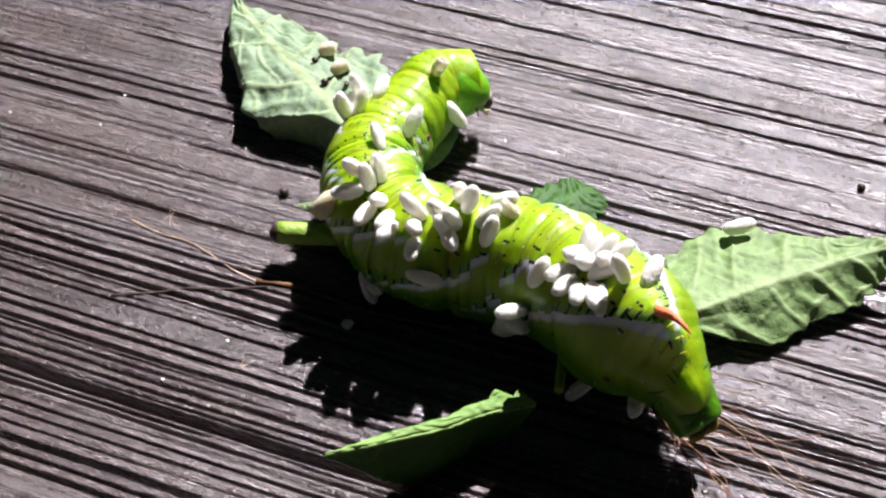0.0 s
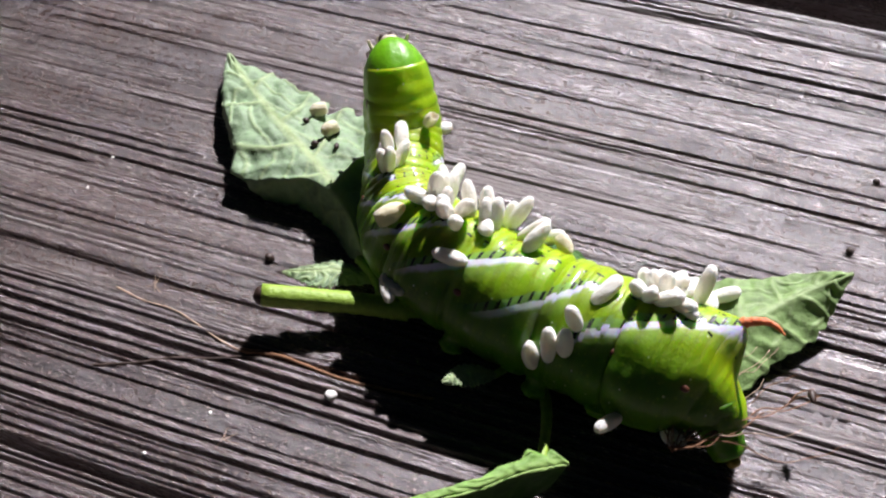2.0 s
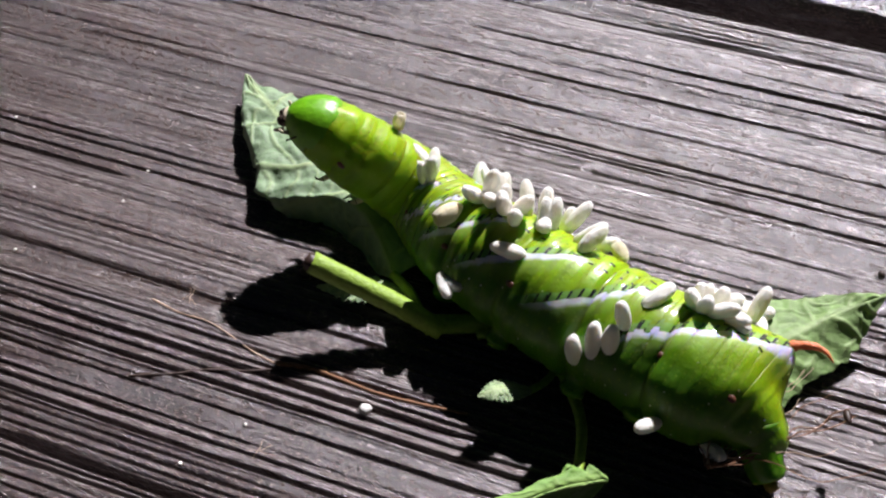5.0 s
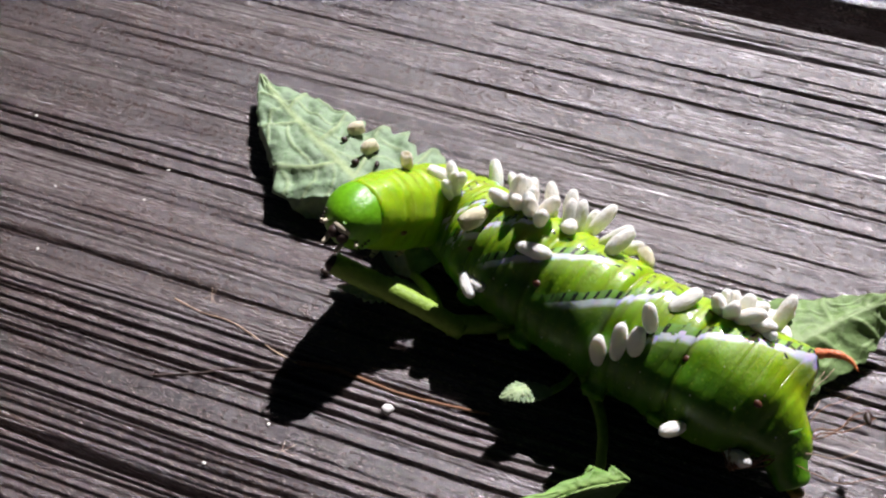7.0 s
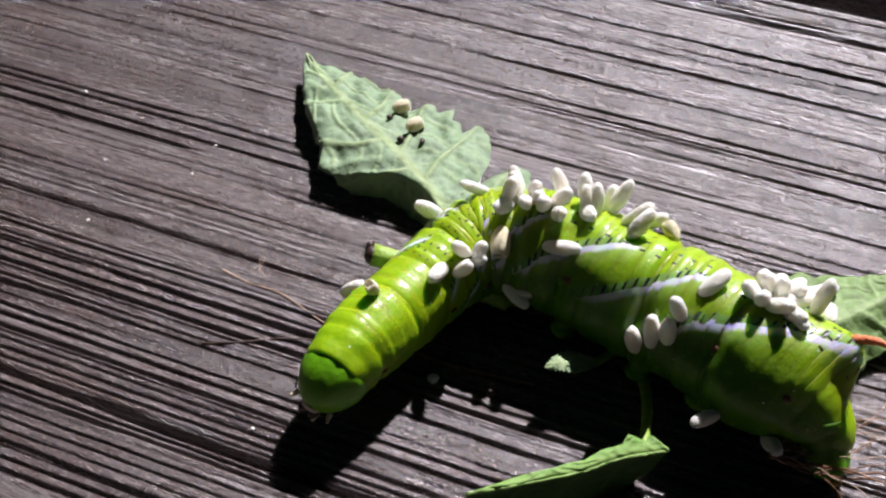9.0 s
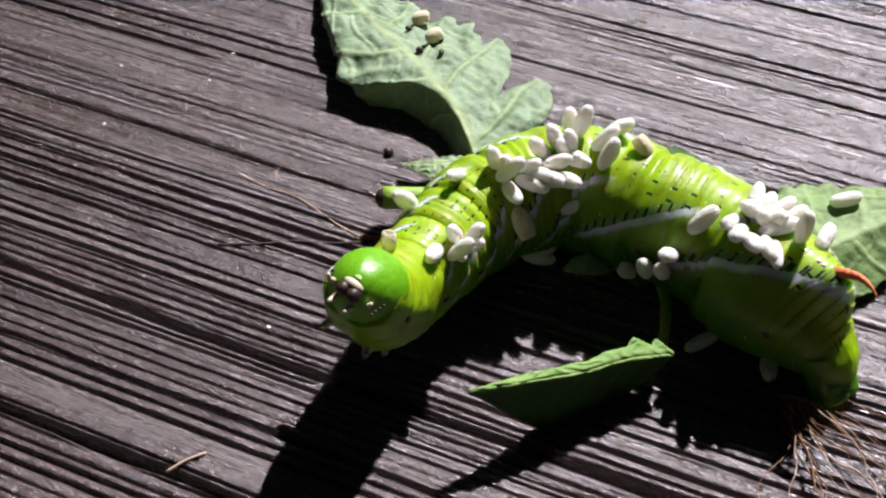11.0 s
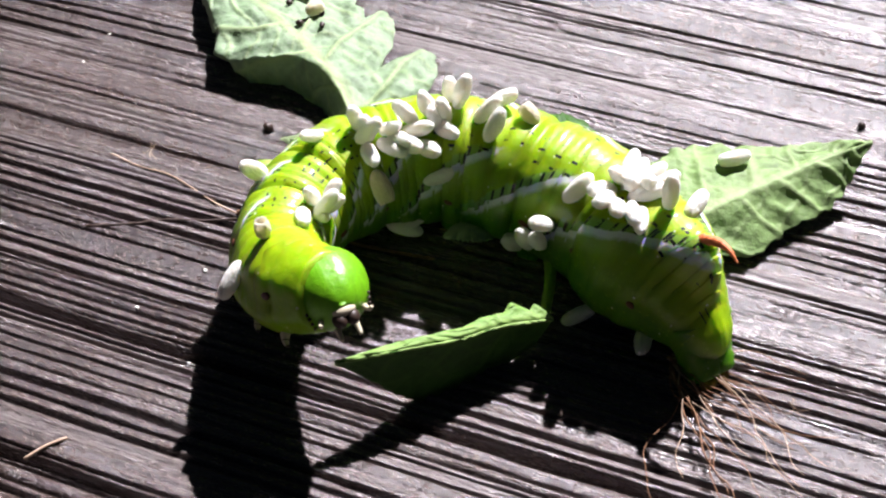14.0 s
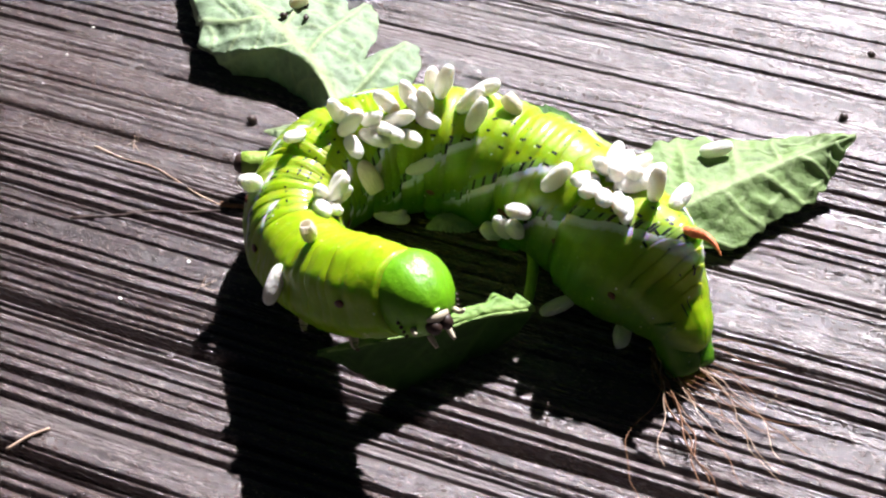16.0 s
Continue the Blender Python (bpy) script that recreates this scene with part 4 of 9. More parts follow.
piece("soil_clod", lathe([(-0.9, 0.2), (-0.6, 0.4), (-0.2, 0.5), (0.4, 0.4), (0.8, 0.3), (1.0, 0.1)], 10, (1, 0.8), 0.6, 6), DARK, roots, "dark crumb of soil on a root tip", m=mm(0.6, -18.4, 0.3, 0, 0, 70))


# ---- what moves ----
def leaf_shift(f, dy):
    """The lobed leaf pushed and turned about a place near its base, f of the way, and drawn along by dy millimetres."""
    return mm(-17.0 + 2.0 * f, 138.5 + 0.2 * f + dy, 0, 0, 0, -2.9 * f) @ mm(17.0, -138.5, 0)


def motions():
    shifts = ((0, 0.8, 0), (1, 1, 0), (2.5, 1.05, 0.3), (3, 0.65, 0.2), (3.5, 0.35, 0), (4, 0.35, 0), (6.5, 0, 0), (8, 0, 0), (10.5, 0, -0.9), (16, 0, -0.9))
    home = mm(*SPRIG_AT)
    walk(lobed, [(t, home.inverted() @ leaf_shift(f, dy) @ home) for t, f, dy in shifts])
    for bit in leaf_litter:
        rest = bit.matrix_basis.copy()
        walk(bit, [(t, leaf_shift(f, dy) @ rest) for t, f, dy in shifts])
    walk(right_leaf, [(t, mm(27.0 - SPRIG_AT[0] + dx, 98.0 - SPRIG_AT[1] + dy, 4.6, 0, 0, a)) for t, dx, dy, a in (
        (0, 1.5, -1.5, -8), (0.5, 0.5, -0.5, -1), (1, -0.5, 0, 2), (1.5, -0.5, 0, 2), (2, -0.3, 0, 2), (4, -0.3, 0, 2), (6.5, -0.6, 0.2, 2), (8, -0.6, 0.2, 2), (10.5, 0, 0, 1), (13, 0, 0.3, 2), (14.5, 0, 0, 0), (15, 0, 0, 0), (16, 0, -0.2, 0))])
    walk(cut_stem, [(t, mm(-3.6 - SPRIG_AT[0], 110.3 - SPRIG_AT[1], 3.0, 0, a, b)) for t, a, b in (
        (0, 1, 0), (1.5, 1, 0), (2, 4, -1), (2.5, 7, -3), (3, 9, -4), (3.5, 11, -4), (4, 19, -13), (6.5, 23, -12), (8, 23, -12), (10.5, 0, 4), (16, 0, 4))])
    walk(roots, [(t, mm(x, y, z, 0, 0, a)) for t, x, y, z, a in (
        (0, 24, 85.5, 1.2, 30), (0.5, 25, 86, 1.5, 70), (1, 25.5, 86, 1.8, 80), (1.5, 26, 86, 2.5, 88), (2, 28, 86, 6.5, 112), (8, 28, 86, 6.5, 112), (9.25, 27.5, 84, 4, 60), (10.5, 27, 82, 1.2, 10), (16, 27, 82, 1.2, 10))])
    walk(folded, [(t, mm(x, y, 0)) for t, x, y in ((0, -3.0, -1.4), (0.5, -1.2, -0.6), (1, -0.4, 0), (1.5, 0, 0), (2, 2.8, 0.9), (8, 3.2, 1.0), (10.5, 1.0, 0.4), (16, 0.6, 0.2))])
    walk(rings[0], [
        (0, mm(1.06, -32.71, 10.11, 19.7, -10.2, 31.9)), (0.5, mm(1.72, -29.86, 12.07, 16.3, 1.8, 39.2)), (1, mm(3.61, -29.57, 13.14, 14.3, 7.2, 38.7)),
        (1.5, mm(6.32, -27.84, 11.65, 16.9, 15.8, 48.1)), (2, mm(9.27, -22.87, 6.48, 36.2, 35.6, 79.6)), (2.5, mm(8.98, -22.79, 6.37, 38.7, 39.5, 82.4)),
        (3, mm(8.97, -22.86, 6.37, 39.2, 40.0, 81.0)), (3.5, mm(9.36, -22.69, 6.30, 39.7, 40.6, 83.1)), (4, mm(9.99, -22.86, 6.29, 39.8, 41.2, 80.9)),
        (5.25, mm(9.94, -23.45, 6.24, 42.4, 42.1, 82.8)), (6.5, mm(9.88, -24.06, 6.19, 42.1, 44.3, 82.7)), (7, mm(10.25, -23.96, 6.19, 42.3, 44.7, 83.5)),
        (7.5, mm(10.42, -23.91, 6.14, 42.3, 44.8, 84.7)), (8, mm(11.45, -23.44, 6.23, 41.2, 43.0, 83.8)), (9.25, mm(9.05, -27.42, 6.11, 31.5, 27.2, 61.0)),
        (10.5, mm(7.64, -29.89, 4.67, 26.1, 8.5, 45.1)), (11, mm(7.50, -29.02, 4.60, 26.2, 7.8, 45.3)), (11.5, mm(7.65, -28.80, 4.43, 26.2, 6.3, 45.0)),
        (12, mm(7.57, -28.78, 4.68, 26.1, 6.6, 44.9)), (12.5, mm(6.43, -30.43, 5.08, 24.5, 8.2, 42.0)), (13, mm(6.10, -30.70, 5.17, 25.1, 10.3, 41.8)),
        (13.5, mm(5.13, -31.62, 5.15, 24.9, 8.6, 39.0)), (14, mm(5.38, -31.62, 5.25, 24.6, 5.8, 37.0)), (14.5, mm(5.51, -32.23, 5.25, 24.3, 6.5, 37.8)),
        (15, mm(4.82, -31.69, 5.15, 24.5, 6.5, 37.4)), (15.5, mm(5.26, -32.00, 5.31, 23.5, 7.9, 37.4)), (16, mm(5.22, -32.23, 5.20, 23.7, 9.2, 37.8))])
    walk(rings[1], [
        (0, mm(0.57, -32.01, 10.38, 17.1, -10.3, 32.4)), (0.5, mm(1.19, -29.20, 12.30, 13.6, 1.7, 39.2)), (1, mm(3.09, -28.88, 13.34, 11.7, 7.0, 38.4)),
        (1.5, mm(5.74, -27.23, 11.87, 14.1, 15.6, 47.3)), (2, mm(8.64, -22.46, 6.87, 33.2, 36.1, 77.7)), (2.5, mm(8.35, -22.36, 6.76, 35.6, 40.2, 80.2)),
        (3, mm(8.37, -22.41, 6.77, 36.1, 40.8, 78.8)), (3.5, mm(8.74, -22.25, 6.70, 36.6, 41.3, 80.8)), (4, mm(9.38, -22.39, 6.69, 36.7, 42.0, 78.6)),
        (5.25, mm(9.34, -22.97, 6.67, 39.2, 43.0, 80.4)), (6.5, mm(9.28, -23.56, 6.59, 38.9, 45.2, 80.3)), (7, mm(9.65, -23.47, 6.59, 39.1, 45.6, 81.1)),
        (7.5, mm(9.80, -23.43, 6.55, 39.2, 45.8, 82.3)), (8, mm(10.83, -22.97, 6.63, 38.1, 44.0, 81.5)), (9.25, mm(8.43, -26.81, 6.54, 28.9, 27.5, 59.7)),
        (10.5, mm(7.01, -29.18, 5.11, 23.9, 8.5, 44.7)), (11, mm(6.87, -28.30, 5.04, 24.1, 7.8, 45.0)), (11.5, mm(7.00, -28.08, 4.88, 24.1, 6.2, 44.8)),
        (12, mm(6.94, -28.08, 5.12, 23.9, 6.6, 44.7)), (12.5, mm(5.85, -29.70, 5.48, 22.3, 8.2, 41.7)), (13, mm(5.53, -29.96, 5.58, 22.8, 10.3, 41.4)),
        (13.5, mm(4.58, -30.85, 5.56, 22.7, 8.6, 38.6)), (14, mm(4.84, -30.85, 5.65, 22.3, 5.8, 36.8)), (14.5, mm(4.97, -31.45, 5.65, 22.1, 6.4, 37.5)),
        (15, mm(4.27, -30.91, 5.56, 22.3, 6.4, 37.1)), (15.5, mm(4.73, -31.21, 5.69, 21.3, 7.9, 37.1)), (16, mm(4.69, -31.43, 5.60, 21.5, 9.2, 37.5))])
    walk(rings[2], [
        (0, mm(0.07, -31.32, 10.62, 14.5, -10.4, 33.0)), (0.5, mm(0.66, -28.54, 12.48, 10.9, 1.6, 39.2)), (1, mm(2.57, -28.19, 13.50, 9.0, 6.9, 38.1)),
        (1.5, mm(5.17, -26.63, 12.06, 11.3, 15.4, 46.6)), (2, mm(8.01, -22.04, 7.22, 30.0, 36.7, 75.6)), (2.5, mm(7.73, -21.92, 7.12, 32.3, 40.9, 77.9)),
        (3, mm(7.76, -21.96, 7.13, 32.7, 41.5, 76.5)), (3.5, mm(8.12, -21.81, 7.06, 33.2, 42.1, 78.5)), (4, mm(8.77, -21.91, 7.05, 33.4, 42.8, 76.2)),
        (5.25, mm(8.74, -22.48, 7.05, 35.8, 43.9, 77.9)), (6.5, mm(8.68, -23.07, 6.95, 35.5, 46.1, 77.7)), (7, mm(9.04, -22.98, 6.95, 35.7, 46.5, 78.5)),
        (7.5, mm(9.18, -22.94, 6.91, 35.8, 46.8, 79.7)), (8, mm(10.21, -22.51, 6.99, 34.8, 44.9, 79.1)), (9.25, mm(7.82, -26.21, 6.93, 26.2, 27.8, 58.3)),
        (10.5, mm(6.39, -28.46, 5.50, 21.7, 8.5, 44.4)), (11, mm(6.23, -27.59, 5.44, 21.8, 7.7, 44.7)), (11.5, mm(6.35, -27.36, 5.29, 21.9, 6.2, 44.6)),
        (12, mm(6.31, -27.38, 5.51, 21.6, 6.6, 44.4)), (12.5, mm(5.28, -28.98, 5.83, 20.1, 8.1, 41.5)), (13, mm(4.96, -29.21, 5.94, 20.5, 10.3, 41.0)),
        (13.5, mm(4.04, -30.08, 5.93, 20.4, 8.6, 38.3)), (14, mm(4.31, -30.07, 6.01, 20.0, 5.7, 36.6)), (14.5, mm(4.42, -30.67, 6.01, 19.8, 6.4, 37.2)),
        (15, mm(3.73, -30.12, 5.92, 20.0, 6.3, 36.9)), (15.5, mm(4.20, -30.43, 6.04, 19.1, 7.8, 36.9)), (16, mm(4.16, -30.64, 5.95, 19.3, 9.2, 37.2))])
    walk(rings[3], [
        (0, mm(-0.43, -30.62, 10.82, 11.8, -10.5, 33.5)), (0.5, mm(0.13, -27.88, 12.63, 8.2, 1.5, 39.1)), (1, mm(2.05, -27.50, 13.61, 6.2, 6.7, 37.8)),
        (1.5, mm(4.59, -26.02, 12.20, 8.4, 15.3, 45.8)), (2, mm(7.39, -21.63, 7.53, 26.6, 37.2, 73.5)), (2.5, mm(7.10, -21.49, 7.44, 28.9, 41.5, 75.5)),
        (3, mm(7.16, -21.51, 7.44, 29.3, 42.2, 74.0)), (3.5, mm(7.50, -21.37, 7.38, 29.8, 42.8, 76.0)), (4, mm(8.17, -21.44, 7.37, 29.9, 43.5, 73.7)),
        (5.25, mm(8.13, -22.00, 7.39, 32.2, 44.7, 75.3)), (6.5, mm(8.08, -22.58, 7.27, 31.9, 47.0, 75.0)), (7, mm(8.43, -22.49, 7.28, 32.1, 47.4, 75.8)),
        (7.5, mm(8.56, -22.46, 7.24, 32.3, 47.7, 77.0)), (8, mm(9.60, -22.04, 7.32, 31.3, 45.8, 76.5)), (9.25, mm(7.20, -25.60, 7.27, 23.4, 28.0, 56.9)),
        (10.5, mm(5.77, -27.75, 5.85, 19.3, 8.5, 44.1)), (11, mm(5.60, -26.88, 5.80, 19.5, 7.7, 44.4)), (11.5, mm(5.70, -26.64, 5.66, 19.6, 6.2, 44.4)),
        (12, mm(5.68, -26.68, 5.86, 19.3, 6.6, 44.2)), (12.5, mm(4.70, -28.25, 6.15, 17.8, 8.1, 41.2)), (13, mm(4.40, -28.47, 6.26, 18.0, 10.3, 40.6)),
        (13.5, mm(3.50, -29.31, 6.25, 18.0, 8.6, 38.0)), (14, mm(3.78, -29.30, 6.33, 17.6, 5.6, 36.4)), (14.5, mm(3.88, -29.89, 6.33, 17.4, 6.3, 37.0)),
        (15, mm(3.19, -29.34, 6.25, 17.6, 6.3, 36.6)), (15.5, mm(3.67, -29.65, 6.35, 16.8, 7.8, 36.6)), (16, mm(3.62, -29.85, 6.26, 17.0, 9.2, 36.9))])
    walk(rings[4], [
        (0, mm(-0.93, -29.93, 10.98, 9.1, -10.5, 34.1)), (0.5, mm(-0.40, -27.23, 12.73, 5.4, 1.4, 39.1)), (1, mm(1.53, -26.81, 13.68, 3.5, 6.6, 37.5)),
        (1.5, mm(4.01, -25.42, 12.30, 5.6, 15.1, 45.1)), (2, mm(6.76, -21.22, 7.79, 23.2, 37.7, 71.4)), (2.5, mm(6.47, -21.06, 7.71, 25.3, 42.1, 73.0)),
        (3, mm(6.55, -21.06, 7.72, 25.6, 42.8, 71.5)), (3.5, mm(6.88, -20.93, 7.66, 26.2, 43.4, 73.4)), (4, mm(7.56, -20.97, 7.65, 26.3, 44.2, 71.2)),
        (5.25, mm(7.53, -21.52, 7.69, 28.4, 45.5, 72.5)), (6.5, mm(7.48, -22.09, 7.55, 28.1, 47.8, 72.1)), (7, mm(7.83, -22.00, 7.55, 28.3, 48.2, 72.9)),
        (7.5, mm(7.94, -21.97, 7.52, 28.5, 48.5, 74.2)), (8, mm(8.98, -21.58, 7.59, 27.6, 46.6, 73.8)), (9.25, mm(6.59, -25.00, 7.57, 20.5, 28.3, 55.6)),
        (10.5, mm(5.15, -27.04, 6.16, 16.9, 8.5, 43.8)), (11, mm(4.97, -26.17, 6.11, 17.2, 7.7, 44.2)), (11.5, mm(5.05, -25.92, 5.98, 17.3, 6.1, 44.2)),
        (12, mm(5.05, -25.98, 6.17, 16.9, 6.5, 44.1)), (12.5, mm(4.12, -27.53, 6.42, 15.4, 8.1, 40.9)), (13, mm(3.83, -27.72, 6.54, 15.6, 10.3, 40.2)),
        (13.5, mm(2.96, -28.54, 6.53, 15.6, 8.5, 37.7)), (14, mm(3.25, -28.53, 6.61, 15.2, 5.5, 36.2)), (14.5, mm(3.33, -29.11, 6.61, 15.0, 6.3, 36.8)),
        (15, mm(2.64, -28.55, 6.53, 15.2, 6.2, 36.4)), (15.5, mm(3.13, -28.86, 6.61, 14.5, 7.8, 36.3)), (16, mm(3.09, -29.06, 6.53, 14.7, 9.2, 36.6))])
    walk(rings[5], [
        (0, mm(-1.55, -29.06, 11.11, 5.8, -10.5, 34.8)), (0.5, mm(-1.06, -26.41, 12.79, 2.1, 1.3, 39.1)), (1, mm(0.88, -25.95, 13.72, 0.2, 6.5, 37.2)),
        (1.5, mm(3.29, -24.66, 12.36, 2.1, 15.0, 44.2)), (2, mm(5.98, -20.70, 8.07, 18.8, 38.3, 68.6)), (2.5, mm(5.69, -20.52, 7.99, 20.7, 42.8, 69.8)),
        (3, mm(5.79, -20.50, 8.00, 21.0, 43.5, 68.2)), (3.5, mm(6.10, -20.39, 7.94, 21.5, 44.2, 70.1)), (4, mm(6.79, -20.37, 7.94, 21.7, 44.9, 67.8)),
        (5.25, mm(6.77, -20.91, 7.99, 23.5, 46.5, 68.9)), (6.5, mm(6.73, -21.47, 7.84, 23.2, 48.7, 68.4)), (7, mm(7.07, -21.39, 7.84, 23.4, 49.2, 69.2)),
        (7.5, mm(7.17, -21.37, 7.81, 23.7, 49.5, 70.5)), (8, mm(8.21, -21.00, 7.88, 22.8, 47.6, 70.3)), (9.25, mm(5.82, -24.24, 7.89, 16.8, 28.6, 53.9)),
        (10.5, mm(4.37, -26.14, 6.48, 13.9, 8.5, 43.6)), (11, mm(4.17, -25.27, 6.44, 14.2, 7.7, 44.0)), (11.5, mm(4.24, -25.03, 6.32, 14.4, 6.1, 44.1)),
        (12, mm(4.26, -25.10, 6.49, 13.9, 6.5, 43.9)), (12.5, mm(3.40, -26.62, 6.70, 12.5, 8.1, 40.6)), (13, mm(3.12, -26.79, 6.83, 12.5, 10.3, 39.8)),
        (13.5, mm(2.28, -27.58, 6.82, 12.5, 8.5, 37.4)), (14, mm(2.58, -27.56, 6.89, 12.1, 5.5, 36.1)), (14.5, mm(2.65, -28.14, 6.89, 12.0, 6.2, 36.6)),
        (15, mm(1.97, -27.57, 6.81, 12.2, 6.2, 36.2)), (15.5, mm(2.46, -27.89, 6.88, 11.6, 7.7, 36.0)), (16, mm(2.42, -28.07, 6.80, 11.9, 9.2, 36.2))])
    walk(rings[6], [
        (0, mm(-2.18, -28.20, 11.17, 2.5, -10.6, 35.4)), (0.5, mm(-1.73, -25.59, 12.79, -1.2, 1.2, 39.0)), (1, mm(0.23, -25.10, 13.68, -3.0, 6.4, 36.8)),
        (1.5, mm(2.57, -23.90, 12.36, -1.3, 14.9, 43.3)), (2, mm(5.19, -20.19, 8.27, 14.4, 38.8, 65.8)), (2.5, mm(4.91, -19.98, 8.21, 16.1, 43.4, 66.6)),
        (3, mm(5.03, -19.94, 8.21, 16.3, 44.2, 65.0)), (3.5, mm(5.33, -19.84, 8.16, 16.8, 44.8, 66.8)), (4, mm(6.03, -19.78, 8.16, 17.0, 45.6, 64.5)),
        (5.25, mm(6.02, -20.31, 8.23, 18.5, 47.3, 65.2)), (6.5, mm(5.99, -20.86, 8.06, 18.3, 49.4, 64.6)), (7, mm(6.32, -20.78, 8.07, 18.5, 50.0, 65.3)),
        (7.5, mm(6.40, -20.77, 8.04, 18.7, 50.4, 66.7)), (8, mm(7.44, -20.42, 8.10, 18.0, 48.4, 66.7)), (9.25, mm(5.05, -23.48, 8.13, 13.2, 28.9, 52.1)),
        (10.5, mm(3.59, -25.25, 6.73, 11.0, 8.6, 43.3)), (11, mm(3.38, -24.38, 6.70, 11.3, 7.7, 43.7)), (11.5, mm(3.42, -24.13, 6.59, 11.6, 6.1, 43.9)),
        (12, mm(3.47, -24.22, 6.74, 10.9, 6.5, 43.7)), (12.5, mm(2.67, -25.72, 6.92, 9.6, 8.1, 40.2)), (13, mm(2.42, -25.86, 7.04, 9.5, 10.3, 39.4)),
        (13.5, mm(1.60, -26.62, 7.04, 9.5, 8.5, 37.1)), (14, mm(1.92, -26.60, 7.10, 9.1, 5.4, 35.9)), (14.5, mm(1.97, -27.17, 7.10, 9.1, 6.2, 36.4)),
        (15, mm(1.29, -26.59, 7.03, 9.3, 6.1, 36.0)), (15.5, mm(1.79, -26.91, 7.08, 8.8, 7.7, 35.6)), (16, mm(1.75, -27.09, 7.01, 9.1, 9.2, 35.7))])
    walk(rings[7], [
        (0, mm(-2.81, -27.34, 11.17, -0.5, -10.6, 35.8)), (0.5, mm(-2.40, -24.77, 12.72, -4.2, 1.2, 38.8)), (1, mm(-0.43, -24.24, 13.57, -6.0, 6.3, 36.4)),
        (1.5, mm(1.84, -23.15, 12.29, -4.5, 14.8, 42.4)), (2, mm(4.41, -19.68, 8.41, 10.1, 39.2, 63.1)), (2.5, mm(4.13, -19.45, 8.36, 11.6, 43.9, 63.5)),
        (3, mm(4.27, -19.38, 8.36, 11.7, 44.7, 61.7)), (3.5, mm(4.55, -19.29, 8.31, 12.2, 45.4, 63.5)), (4, mm(5.27, -19.19, 8.31, 12.4, 46.1, 61.1)),
        (5.25, mm(5.26, -19.71, 8.39, 13.5, 47.9, 61.5)), (6.5, mm(5.24, -20.24, 8.22, 13.4, 50.1, 60.8)), (7, mm(5.56, -20.16, 8.22, 13.5, 50.7, 61.5)),
        (7.5, mm(5.62, -20.16, 8.19, 13.8, 51.1, 62.8)), (8, mm(6.66, -19.84, 8.26, 13.2, 49.1, 63.1)), (9.25, mm(4.28, -22.73, 8.30, 9.7, 29.2, 50.4)),
        (10.5, mm(2.81, -24.36, 6.91, 8.1, 8.6, 42.9)), (11, mm(2.58, -23.50, 6.89, 8.5, 7.8, 43.4)), (11.5, mm(2.61, -23.24, 6.78, 8.8, 6.1, 43.7)),
        (12, mm(2.68, -23.35, 6.91, 8.1, 6.5, 43.4)), (12.5, mm(1.93, -24.82, 7.06, 6.9, 8.1, 39.7)), (13, mm(1.71, -24.94, 7.18, 6.5, 10.3, 38.9)),
        (13.5, mm(0.92, -25.66, 7.19, 6.6, 8.5, 36.7)), (14, mm(1.25, -25.64, 7.24, 6.3, 5.4, 35.7)), (14.5, mm(1.28, -26.20, 7.24, 6.2, 6.2, 36.1)),
        (15, mm(0.61, -25.61, 7.18, 6.4, 6.1, 35.8)), (15.5, mm(1.12, -25.94, 7.21, 6.1, 7.7, 35.2)), (16, mm(1.07, -26.11, 7.15, 6.4, 9.2, 35.2))])
